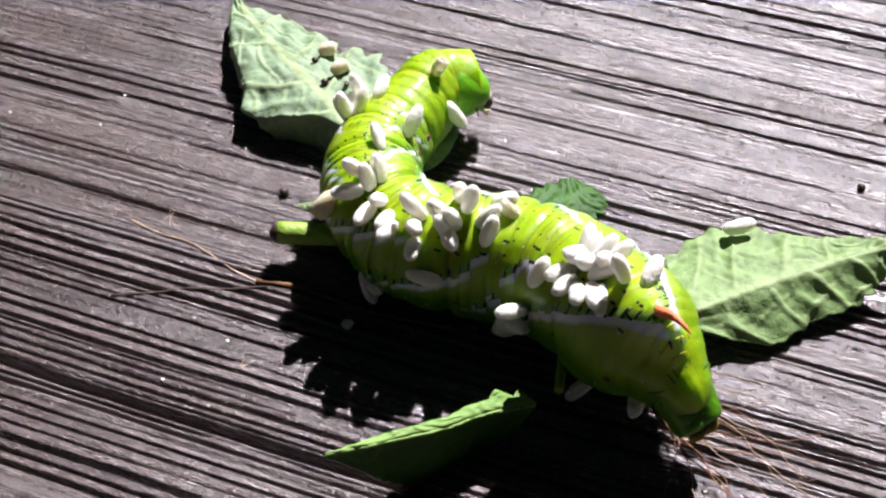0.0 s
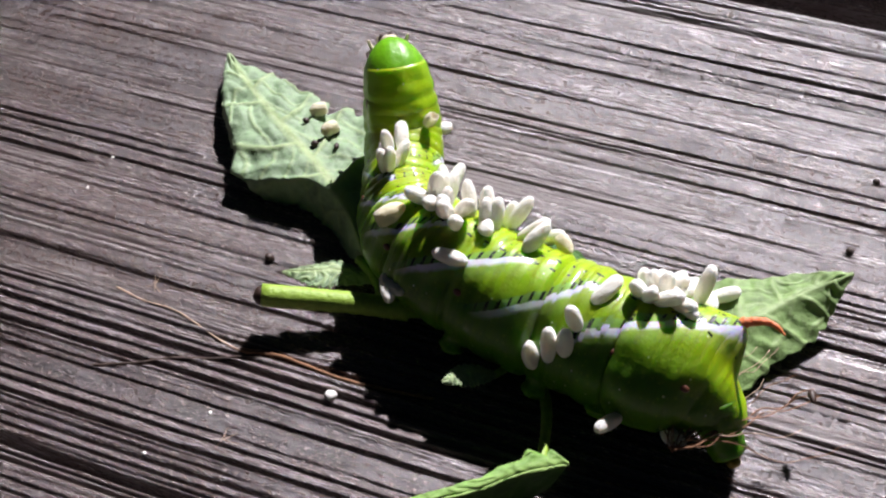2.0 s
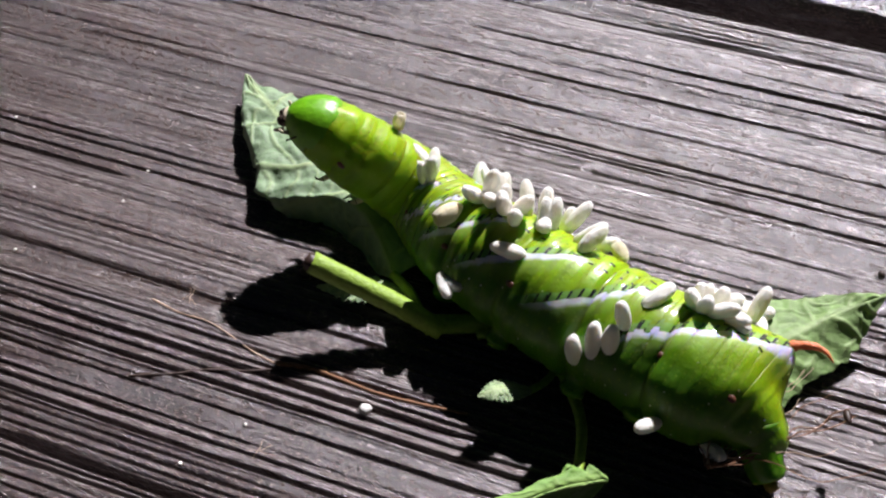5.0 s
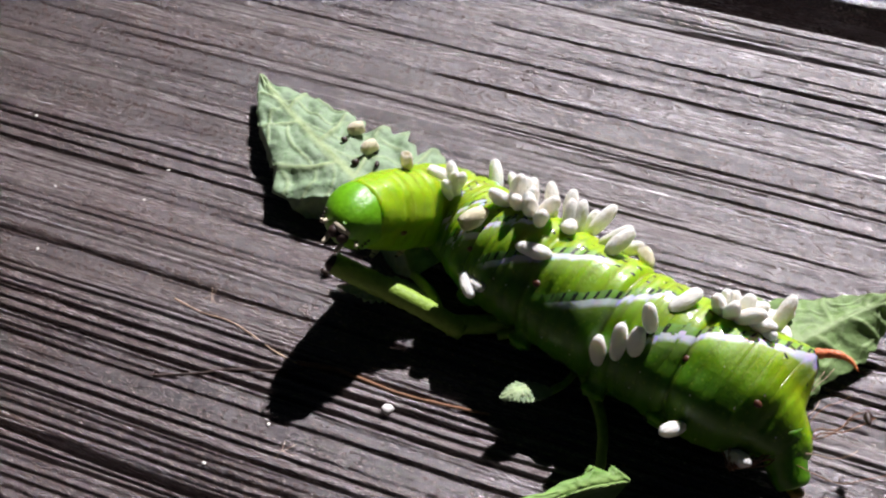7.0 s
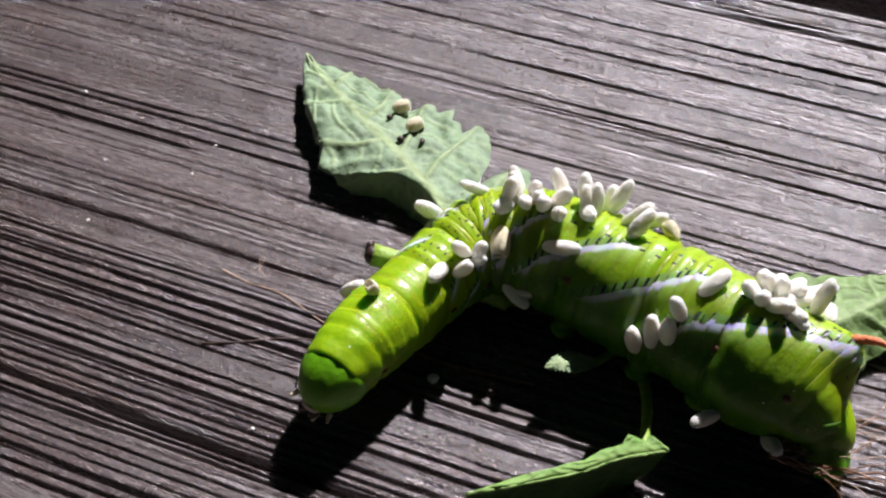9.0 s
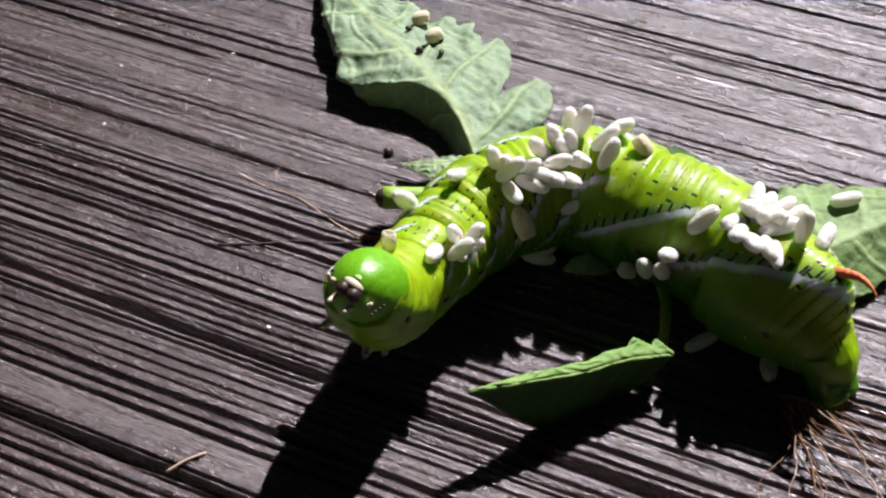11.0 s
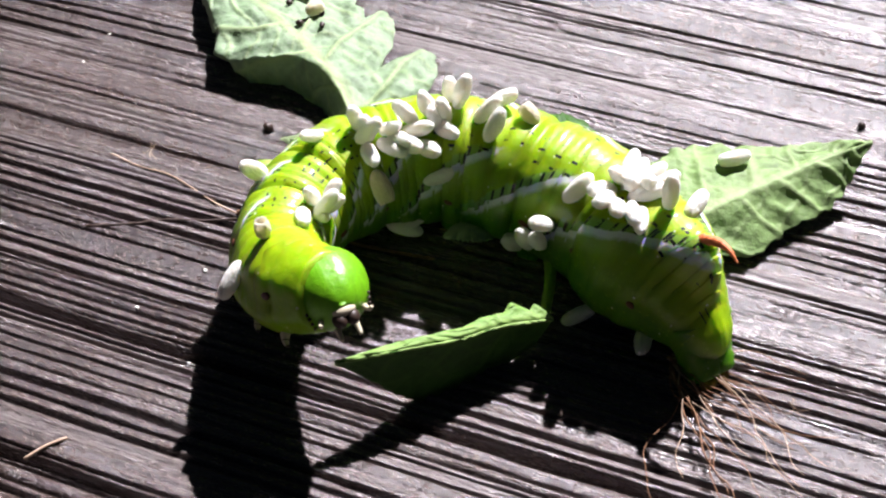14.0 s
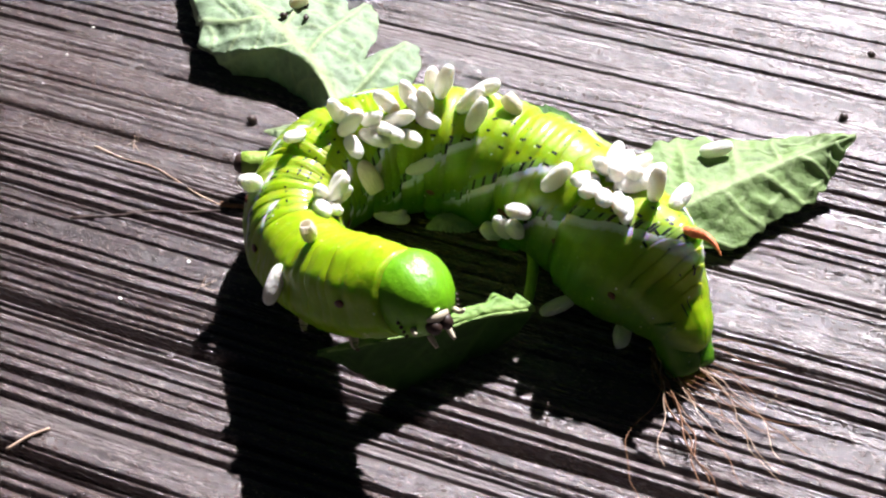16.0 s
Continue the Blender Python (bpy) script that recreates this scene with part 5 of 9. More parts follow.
    walk(rings[8], [
        (0, mm(-3.44, -26.48, 11.11, -3.3, -10.6, 36.0)), (0.5, mm(-3.07, -23.96, 12.59, -6.9, 1.1, 38.5)), (1, mm(-1.09, -23.39, 13.41, -8.6, 6.2, 35.8)),
        (1.5, mm(1.11, -22.40, 12.16, -7.4, 14.7, 41.4)), (2, mm(3.63, -19.17, 8.49, 6.2, 39.5, 60.4)), (2.5, mm(3.35, -18.91, 8.45, 7.3, 44.3, 60.5)),
        (3, mm(3.52, -18.82, 8.45, 7.4, 45.1, 58.5)), (3.5, mm(3.78, -18.75, 8.41, 7.9, 45.8, 60.3)), (4, mm(4.51, -18.61, 8.41, 8.1, 46.5, 57.9)),
        (5.25, mm(4.51, -19.11, 8.50, 8.8, 48.4, 57.9)), (6.5, mm(4.49, -19.63, 8.32, 8.7, 50.5, 57.2)), (7, mm(4.80, -19.55, 8.32, 8.9, 51.2, 57.8)),
        (7.5, mm(4.85, -19.56, 8.30, 9.2, 51.6, 59.2)), (8, mm(5.89, -19.26, 8.36, 8.7, 49.7, 59.6)), (9.25, mm(3.50, -21.99, 8.41, 6.4, 29.4, 48.7)),
        (10.5, mm(2.00, -23.50, 7.02, 5.5, 8.7, 42.2)), (11, mm(1.75, -22.63, 7.01, 5.9, 7.8, 42.7)), (11.5, mm(1.76, -22.37, 6.92, 6.3, 6.2, 43.1)),
        (12, mm(1.86, -22.50, 7.03, 5.5, 6.6, 42.8)), (12.5, mm(1.19, -23.93, 7.15, 4.5, 8.2, 39.0)), (13, mm(0.97, -24.03, 7.26, 3.9, 10.4, 38.2)),
        (13.5, mm(0.21, -24.72, 7.27, 4.0, 8.6, 36.0)), (14, mm(0.56, -24.69, 7.31, 3.6, 5.5, 35.1)), (14.5, mm(0.57, -25.24, 7.32, 3.6, 6.2, 35.6)),
        (15, mm(-0.10, -24.65, 7.26, 3.9, 6.1, 35.3)), (15.5, mm(0.44, -24.97, 7.28, 3.7, 7.8, 34.6)), (16, mm(0.39, -25.13, 7.23, 4.0, 9.2, 34.6))])
    walk(rings[9], [
        (0, mm(-3.96, -25.79, 11.03, -5.2, -10.6, 36.0)), (0.5, mm(-3.62, -23.31, 12.45, -8.7, 1.1, 38.0)), (1, mm(-1.63, -22.70, 13.24, -10.4, 6.1, 35.2)),
        (1.5, mm(0.52, -21.80, 12.02, -9.4, 14.6, 40.5)), (2, mm(3.00, -18.76, 8.52, 3.3, 39.7, 58.5)), (2.5, mm(2.72, -18.48, 8.48, 4.3, 44.5, 58.2)),
        (3, mm(2.91, -18.37, 8.48, 4.3, 45.3, 56.2)), (3.5, mm(3.16, -18.31, 8.45, 4.8, 46.0, 58.0)), (4, mm(3.90, -18.14, 8.45, 5.0, 46.8, 55.6)),
        (5.25, mm(3.90, -18.64, 8.53, 5.4, 48.7, 55.3)), (6.5, mm(3.89, -19.14, 8.36, 5.4, 50.8, 54.6)), (7, mm(4.20, -19.07, 8.36, 5.5, 51.5, 55.2)),
        (7.5, mm(4.23, -19.08, 8.34, 5.9, 52.0, 56.5)), (8, mm(5.28, -18.80, 8.40, 5.4, 50.0, 57.0)), (9.25, mm(2.86, -21.40, 8.45, 4.1, 29.6, 47.2)),
        (10.5, mm(1.32, -22.82, 7.07, 3.7, 8.7, 41.3)), (11, mm(1.07, -21.96, 7.07, 4.1, 7.9, 41.9)), (11.5, mm(1.05, -21.69, 6.98, 4.5, 6.3, 42.3)),
        (12, mm(1.17, -21.84, 7.08, 3.7, 6.7, 42.0)), (12.5, mm(0.60, -23.22, 7.18, 2.8, 8.2, 38.3)), (13, mm(0.36, -23.32, 7.28, 2.0, 10.4, 37.4)),
        (13.5, mm(-0.38, -23.98, 7.29, 2.2, 8.6, 35.2)), (14, mm(-0.02, -23.95, 7.33, 1.8, 5.5, 34.4)), (14.5, mm(-0.02, -24.49, 7.34, 1.8, 6.2, 35.0)),
        (15, mm(-0.68, -23.88, 7.28, 2.1, 6.2, 34.7)), (15.5, mm(-0.11, -24.20, 7.31, 2.0, 7.8, 34.0)), (16, mm(-0.17, -24.35, 7.26, 2.4, 9.2, 34.0))])
    walk(rings[10], [
        (0, mm(-4.47, -25.11, 10.91, -6.8, -10.6, 35.7)), (0.5, mm(-4.16, -22.67, 12.27, -10.3, 1.0, 37.3)), (1, mm(-2.16, -22.02, 13.04, -12.0, 6.0, 34.5)),
        (1.5, mm(-0.06, -21.20, 11.84, -11.1, 14.5, 39.6)), (2, mm(2.37, -18.35, 8.51, 0.8, 39.9, 56.7)), (2.5, mm(2.10, -18.06, 8.48, 1.7, 44.6, 56.3)),
        (3, mm(2.30, -17.93, 8.48, 1.6, 45.5, 54.1)), (3.5, mm(2.54, -17.88, 8.45, 2.1, 46.2, 55.9)), (4, mm(3.29, -17.67, 8.46, 2.3, 47.0, 53.5)),
        (5.25, mm(3.30, -18.16, 8.53, 2.5, 48.9, 53.1)), (6.5, mm(3.29, -18.65, 8.36, 2.4, 51.0, 52.2)), (7, mm(3.59, -18.58, 8.37, 2.6, 51.7, 52.8)),
        (7.5, mm(3.61, -18.60, 8.35, 3.0, 52.2, 54.1)), (8, mm(4.66, -18.34, 8.40, 2.6, 50.3, 54.7)), (9.25, mm(2.23, -20.82, 8.46, 2.1, 29.8, 45.6)),
        (10.5, mm(0.64, -22.15, 7.09, 2.3, 8.9, 40.1)), (11, mm(0.37, -21.29, 7.08, 2.7, 8.1, 40.7)), (11.5, mm(0.34, -21.01, 7.01, 3.1, 6.4, 41.2)),
        (12, mm(0.48, -21.19, 7.09, 2.2, 6.8, 40.8)), (12.5, mm(-0.00, -22.51, 7.18, 1.4, 8.3, 37.5)), (13, mm(-0.26, -22.61, 7.27, 0.5, 10.5, 36.3)),
        (13.5, mm(-0.98, -23.24, 7.28, 0.7, 8.7, 34.2)), (14, mm(-0.61, -23.21, 7.31, 0.3, 5.6, 33.5)), (14.5, mm(-0.61, -23.74, 7.32, 0.3, 6.3, 34.1)),
        (15, mm(-1.27, -23.13, 7.27, 0.6, 6.2, 33.9)), (15.5, mm(-0.66, -23.42, 7.29, 0.7, 7.8, 33.4)), (16, mm(-0.72, -23.57, 7.25, 1.0, 9.3, 33.3))])
    walk(rings[11], [
        (0, mm(-5.43, -23.70, 10.61, -9.1, -10.7, 34.9)), (0.5, mm(-5.19, -21.33, 11.87, -12.4, 0.7, 36.0)), (1, mm(-3.16, -20.63, 12.59, -14.2, 5.6, 33.1)),
        (1.5, mm(-1.18, -19.97, 11.43, -13.7, 14.1, 38.0)), (2, mm(1.12, -17.51, 8.44, -2.9, 40.0, 54.0)), (2.5, mm(0.84, -17.18, 8.42, -2.2, 44.7, 53.3)),
        (3, mm(1.09, -17.01, 8.42, -2.3, 45.6, 50.8)), (3.5, mm(1.29, -16.98, 8.39, -1.9, 46.3, 52.8)), (4, mm(2.07, -16.71, 8.40, -1.7, 47.1, 50.4)),
        (5.25, mm(2.09, -17.19, 8.47, -1.5, 49.1, 49.6)), (6.5, mm(2.09, -17.65, 8.31, -2.0, 51.1, 48.6)), (7, mm(2.38, -17.59, 8.32, -1.8, 51.8, 49.2)),
        (7.5, mm(2.37, -17.62, 8.30, -1.3, 52.4, 50.5)), (8, mm(3.42, -17.40, 8.35, -1.7, 50.5, 51.1)), (9.25, mm(1.01, -19.60, 8.41, -0.8, 29.9, 42.9)),
        (10.5, mm(-0.57, -20.70, 7.03, 0.6, 8.9, 37.8)), (11, mm(-0.87, -19.84, 7.05, 1.2, 8.1, 38.4)), (11.5, mm(-0.93, -19.55, 6.99, 1.5, 6.4, 39.0)),
        (12, mm(-0.75, -19.76, 7.04, 0.6, 6.8, 38.4)), (12.5, mm(-1.11, -21.03, 7.12, -0.1, 8.2, 36.2)), (13, mm(-1.37, -21.10, 7.16, -1.1, 10.4, 34.2)),
        (13.5, mm(-2.04, -21.69, 7.18, -1.0, 8.6, 32.1)), (14, mm(-1.65, -21.65, 7.20, -1.5, 5.4, 31.5)), (14.5, mm(-1.68, -22.16, 7.21, -1.5, 6.1, 32.3)),
        (15, mm(-2.33, -21.54, 7.17, -1.1, 6.1, 32.2)), (15.5, mm(-1.69, -21.84, 7.21, -0.9, 7.6, 32.3)), (16, mm(-1.74, -21.97, 7.17, -0.5, 9.1, 32.2))])
    walk(rings[12], [
        (0, mm(-6.27, -22.22, 10.28, -10.5, -11.7, 35.0)), (0.5, mm(-6.09, -19.90, 11.45, -13.6, -1.3, 36.1)), (1, mm(-4.04, -19.15, 12.10, -15.3, 3.4, 33.2)),
        (1.5, mm(-2.20, -18.67, 10.97, -14.9, 11.6, 38.0)), (2, mm(-0.13, -16.61, 8.30, -4.8, 39.1, 52.7)), (2.5, mm(-0.42, -16.26, 8.30, -4.2, 43.7, 51.9)),
        (3, mm(-0.12, -16.03, 8.30, -4.4, 44.5, 49.3)), (3.5, mm(0.04, -16.05, 8.28, -4.0, 45.3, 51.3)), (4, mm(0.84, -15.70, 8.30, -3.7, 46.1, 48.8)),
        (5.25, mm(0.86, -16.15, 8.37, -3.5, 48.1, 48.1)), (6.5, mm(0.89, -16.62, 8.20, -4.2, 50.2, 46.9)), (7, mm(1.16, -16.56, 8.21, -4.1, 51.0, 47.4)),
        (7.5, mm(1.12, -16.60, 8.21, -3.6, 51.6, 48.7)), (8, mm(2.19, -16.41, 8.25, -3.9, 49.8, 49.4)), (9.25, mm(-0.09, -18.24, 8.31, -2.2, 28.7, 41.7)),
        (10.5, mm(-1.48, -19.04, 6.92, 0.8, 7.1, 37.7)), (11, mm(-1.80, -18.16, 6.97, 1.4, 6.4, 38.2)), (11.5, mm(-1.89, -17.87, 6.92, 1.8, 4.7, 38.9)),
        (12, mm(-1.66, -18.09, 6.93, 0.9, 5.1, 38.2)), (12.5, mm(-2.04, -19.44, 7.01, -0.1, 6.2, 36.8)), (13, mm(-2.21, -19.41, 7.00, -0.9, 8.3, 34.3)),
        (13.5, mm(-2.83, -19.96, 7.02, -0.8, 6.4, 32.1)), (14, mm(-2.41, -19.92, 7.02, -1.3, 3.2, 31.4)), (14.5, mm(-2.50, -20.44, 7.03, -1.3, 3.9, 32.4)),
        (15, mm(-3.17, -19.82, 7.00, -0.9, 3.9, 32.4)), (15.5, mm(-2.56, -20.18, 7.07, -0.9, 5.4, 32.9)), (16, mm(-2.62, -20.30, 7.05, -0.5, 6.9, 32.8))])
    walk(rings[13], [
        (0, mm(-7.11, -20.73, 9.94, -11.0, -11.4, 36.5)), (0.5, mm(-6.99, -18.46, 11.02, -14.2, -2.0, 37.8)), (1, mm(-4.91, -17.68, 11.59, -15.8, 2.8, 34.7)),
        (1.5, mm(-3.22, -17.38, 10.49, -15.1, 10.7, 39.4)), (2, mm(-1.38, -15.74, 8.15, -5.2, 38.1, 53.0)), (2.5, mm(-1.67, -15.35, 8.18, -4.6, 42.1, 52.0)),
        (3, mm(-1.32, -15.07, 8.17, -4.8, 42.9, 49.6)), (3.5, mm(-1.20, -15.13, 8.16, -4.4, 43.8, 51.4)), (4, mm(-0.37, -14.71, 8.18, -4.2, 44.6, 48.9)),
        (5.25, mm(-0.35, -15.13, 8.27, -3.9, 46.6, 48.2)), (6.5, mm(-0.31, -15.61, 8.07, -4.6, 48.7, 46.9)), (7, mm(-0.05, -15.55, 8.09, -4.5, 49.5, 47.4)),
        (7.5, mm(-0.12, -15.60, 8.10, -4.1, 50.2, 48.6)), (8, mm(0.96, -15.44, 8.14, -4.5, 48.9, 49.4)), (9.25, mm(-1.19, -16.90, 8.21, -2.4, 27.6, 42.7)),
        (10.5, mm(-2.43, -17.46, 6.90, 2.6, 5.7, 41.6)), (11, mm(-2.77, -16.56, 6.98, 3.1, 5.0, 42.1)), (11.5, mm(-2.88, -16.29, 6.93, 3.5, 3.6, 42.7)),
        (12, mm(-2.61, -16.53, 6.92, 2.6, 4.0, 42.3)), (12.5, mm(-3.01, -17.94, 6.97, 1.3, 4.9, 40.1)), (13, mm(-3.09, -17.82, 6.93, 0.8, 6.6, 37.9)),
        (13.5, mm(-3.64, -18.32, 6.95, 0.9, 4.9, 35.5)), (14, mm(-3.20, -18.28, 6.93, 0.5, 2.2, 34.8)), (14.5, mm(-3.35, -18.81, 6.93, 0.5, 2.8, 35.5)),
        (15, mm(-4.02, -18.19, 6.93, 0.8, 2.8, 35.3)), (15.5, mm(-3.46, -18.61, 7.00, 0.5, 4.1, 35.7)), (16, mm(-3.53, -18.71, 7.00, 0.9, 5.4, 35.6))])
    walk(rings[14], [
        (0, mm(-8.05, -19.30, 9.60, -10.9, -11.2, 39.6)), (0.5, mm(-7.99, -17.09, 10.57, -14.5, -2.3, 41.4)), (1, mm(-5.89, -16.26, 11.09, -15.8, 2.6, 38.1)),
        (1.5, mm(-4.33, -16.13, 10.02, -14.6, 10.4, 42.3)), (2, mm(-2.61, -14.91, 8.02, -4.5, 37.2, 54.5)), (2.5, mm(-2.90, -14.49, 8.07, -4.0, 40.7, 53.2)),
        (3, mm(-2.51, -14.17, 8.05, -4.1, 41.5, 51.3)), (3.5, mm(-2.42, -14.26, 8.06, -3.8, 42.4, 52.6)), (4, mm(-1.58, -13.77, 8.08, -3.6, 43.2, 50.0)),
        (5.25, mm(-1.54, -14.18, 8.18, -3.4, 45.2, 49.3)), (6.5, mm(-1.50, -14.63, 7.97, -3.7, 47.3, 48.0)), (7, mm(-1.25, -14.59, 7.99, -3.7, 48.2, 48.4)),
        (7.5, mm(-1.35, -14.64, 8.01, -3.6, 49.0, 49.6)), (8, mm(-0.27, -14.51, 8.04, -3.8, 48.0, 50.6)), (9.25, mm(-2.37, -15.67, 8.13, -1.9, 26.5, 45.6)),
        (10.5, mm(-3.64, -16.18, 7.06, 4.7, 4.4, 48.1)), (11, mm(-4.01, -15.28, 7.16, 5.0, 3.7, 48.7)), (11.5, mm(-4.15, -15.01, 7.12, 5.5, 2.6, 49.2)),
        (12, mm(-3.82, -15.27, 7.08, 4.6, 2.9, 49.3)), (12.5, mm(-4.13, -16.65, 7.06, 3.1, 3.7, 45.7)), (13, mm(-4.18, -16.50, 7.03, 3.0, 5.2, 44.0)),
        (13.5, mm(-4.68, -16.93, 7.06, 3.1, 3.7, 41.5)), (14, mm(-4.22, -16.90, 7.02, 2.8, 1.5, 40.9)), (14.5, mm(-4.39, -17.42, 7.02, 2.8, 2.0, 41.0)),
        (15, mm(-5.07, -16.79, 7.03, 3.1, 1.9, 40.5)), (15.5, mm(-4.50, -17.20, 7.07, 2.4, 3.1, 40.4)), (16, mm(-4.57, -17.29, 7.08, 2.7, 4.1, 40.2))])
    walk(rings[15], [
        (0, mm(-9.12, -17.96, 9.27, -10.6, -10.8, 43.9)), (0.5, mm(-9.12, -15.83, 10.12, -14.4, -2.2, 46.3)), (1, mm(-7.00, -14.92, 10.59, -15.3, 2.7, 42.4)),
        (1.5, mm(-5.55, -14.96, 9.59, -13.6, 10.5, 45.9)), (2, mm(-3.86, -14.13, 7.93, -3.2, 36.4, 56.4)), (2.5, mm(-4.14, -13.66, 7.99, -2.9, 39.3, 54.7)),
        (3, mm(-3.72, -13.31, 7.97, -2.8, 40.2, 53.5)), (3.5, mm(-3.66, -13.41, 7.98, -2.5, 41.1, 54.3)), (4, mm(-2.79, -12.86, 8.01, -2.5, 41.9, 51.6)),
        (5.25, mm(-2.73, -13.26, 8.12, -2.3, 43.9, 50.6)), (6.5, mm(-2.69, -13.67, 7.90, -2.2, 46.1, 49.6)), (7, mm(-2.46, -13.63, 7.92, -2.3, 46.9, 49.8)),
        (7.5, mm(-2.58, -13.70, 7.95, -2.5, 47.7, 50.9)), (8, mm(-1.50, -13.62, 7.97, -2.6, 47.1, 52.3)), (9.25, mm(-3.65, -14.52, 8.09, -1.2, 25.5, 49.2)),
        (10.5, mm(-5.09, -15.10, 7.30, 5.9, 3.1, 54.6)), (11, mm(-5.47, -14.21, 7.40, 5.9, 2.6, 55.3)), (11.5, mm(-5.65, -13.94, 7.39, 6.5, 1.6, 55.6)),
        (12, mm(-5.27, -14.25, 7.31, 5.8, 1.9, 56.4)), (12.5, mm(-5.44, -15.52, 7.22, 4.3, 2.6, 51.6)), (13, mm(-5.47, -15.36, 7.20, 4.4, 3.8, 50.4)),
        (13.5, mm(-5.92, -15.73, 7.24, 4.5, 2.7, 48.0)), (14, mm(-5.44, -15.69, 7.19, 4.4, 0.9, 47.4)), (14.5, mm(-5.63, -16.19, 7.20, 4.5, 1.3, 46.9)),
        (15, mm(-6.29, -15.54, 7.21, 4.5, 1.2, 46.1)), (15.5, mm(-5.69, -15.93, 7.21, 3.8, 2.2, 45.7)), (16, mm(-5.76, -16.01, 7.23, 4.0, 2.9, 45.3))])
    walk(rings[16], [
        (0, mm(-10.34, -16.71, 8.96, -10.0, -10.6, 48.6)), (0.5, mm(-10.42, -14.70, 9.68, -14.0, -2.0, 51.4)), (1, mm(-8.28, -13.69, 10.11, -14.6, 3.1, 46.9)),
        (1.5, mm(-6.89, -13.87, 9.20, -12.3, 11.0, 49.4)), (2, mm(-5.14, -13.36, 7.88, -1.8, 35.7, 58.3)), (2.5, mm(-5.41, -12.85, 7.94, -1.6, 38.1, 56.2)),
        (3, mm(-4.97, -12.48, 7.93, -1.4, 39.0, 55.8)), (3.5, mm(-4.91, -12.58, 7.95, -1.1, 39.9, 56.0)), (4, mm(-4.02, -11.96, 7.97, -1.2, 40.7, 53.1)),
        (5.25, mm(-3.94, -12.34, 8.09, -1.2, 42.8, 51.9)), (6.5, mm(-3.89, -12.71, 7.88, -0.5, 44.9, 51.0)), (7, mm(-3.67, -12.67, 7.89, -0.7, 45.8, 51.2)),
        (7.5, mm(-3.83, -12.76, 7.91, -1.2, 46.6, 52.3)), (8, mm(-2.75, -12.74, 7.93, -1.2, 46.4, 54.0)), (9.25, mm(-5.03, -13.45, 8.08, -0.6, 24.6, 52.5)),
        (10.5, mm(-6.73, -14.18, 7.57, 5.9, 1.9, 59.3)), (11, mm(-7.15, -13.32, 7.66, 5.7, 1.5, 59.8)), (11.5, mm(-7.35, -13.03, 7.68, 6.3, 0.8, 60.1)),
        (12, mm(-6.94, -13.40, 7.57, 5.7, 1.0, 61.6)), (12.5, mm(-6.92, -14.54, 7.42, 4.6, 1.6, 56.6)), (13, mm(-6.94, -14.36, 7.41, 4.7, 2.5, 55.5)),
        (13.5, mm(-7.35, -14.67, 7.45, 4.8, 1.6, 53.2)), (14, mm(-6.85, -14.63, 7.41, 4.8, 0.3, 52.7)), (14.5, mm(-7.04, -15.08, 7.41, 4.9, 0.6, 51.8)),
        (15, mm(-7.67, -14.41, 7.43, 4.9, 0.5, 50.8)), (15.5, mm(-7.04, -14.79, 7.39, 4.3, 1.2, 50.3)), (16, mm(-7.11, -14.85, 7.42, 4.4, 1.8, 49.9))])
    walk(rings[17], [
        (0, mm(-11.66, -15.59, 8.67, -9.3, -10.5, 53.2)), (0.5, mm(-11.81, -13.69, 9.25, -13.3, -1.7, 56.3)), (1, mm(-9.66, -12.56, 9.66, -13.8, 3.5, 51.0)),
        (1.5, mm(-8.30, -12.86, 8.86, -11.0, 11.4, 52.5)), (2, mm(-6.49, -12.59, 7.86, -0.5, 35.0, 59.8)), (2.5, mm(-6.73, -12.02, 7.93, -0.5, 36.9, 57.3)),
        (3, mm(-6.28, -11.65, 7.92, -0.2, 37.8, 57.4)), (3.5, mm(-6.23, -11.74, 7.94, 0.1, 38.7, 57.2)), (4, mm(-5.30, -11.04, 7.97, -0.1, 39.5, 54.2)),
        (5.25, mm(-5.20, -11.39, 8.08, -0.2, 41.6, 52.8)), (6.5, mm(-5.15, -11.72, 7.89, 0.9, 43.8, 52.2)), (7, mm(-4.94, -11.68, 7.90, 0.7, 44.7, 52.3)),
        (7.5, mm(-5.12, -11.80, 7.90, -0.1, 45.6, 53.3)), (8, mm(-4.05, -11.83, 7.93, -0.0, 45.7, 55.3)), (9.25, mm(-6.49, -12.42, 8.08, -0.1, 23.7, 55.0)),
        (10.5, mm(-8.48, -13.31, 7.79, 5.0, 0.7, 61.9)), (11, mm(-8.92, -12.47, 7.88, 4.5, 0.5, 62.1)), (11.5, mm(-9.15, -12.17, 7.93, 5.1, 0.0, 62.5)),
        (12, mm(-8.72, -12.61, 7.78, 4.8, 0.1, 64.7)), (12.5, mm(-8.52, -13.63, 7.59, 4.1, 0.6, 60.2)), (13, mm(-8.52, -13.42, 7.58, 4.1, 1.2, 59.0)),
        (13.5, mm(-8.90, -13.67, 7.63, 4.2, 0.6, 57.1)), (14, mm(-8.39, -13.62, 7.59, 4.2, -0.3, 56.6)), (14.5, mm(-8.56, -14.03, 7.60, 4.4, -0.1, 55.4)),
        (15, mm(-9.16, -13.32, 7.61, 4.3, -0.1, 54.4)), (15.5, mm(-8.51, -13.70, 7.56, 4.0, 0.4, 54.1)), (16, mm(-8.57, -13.74, 7.59, 4.0, 0.8, 53.6))])
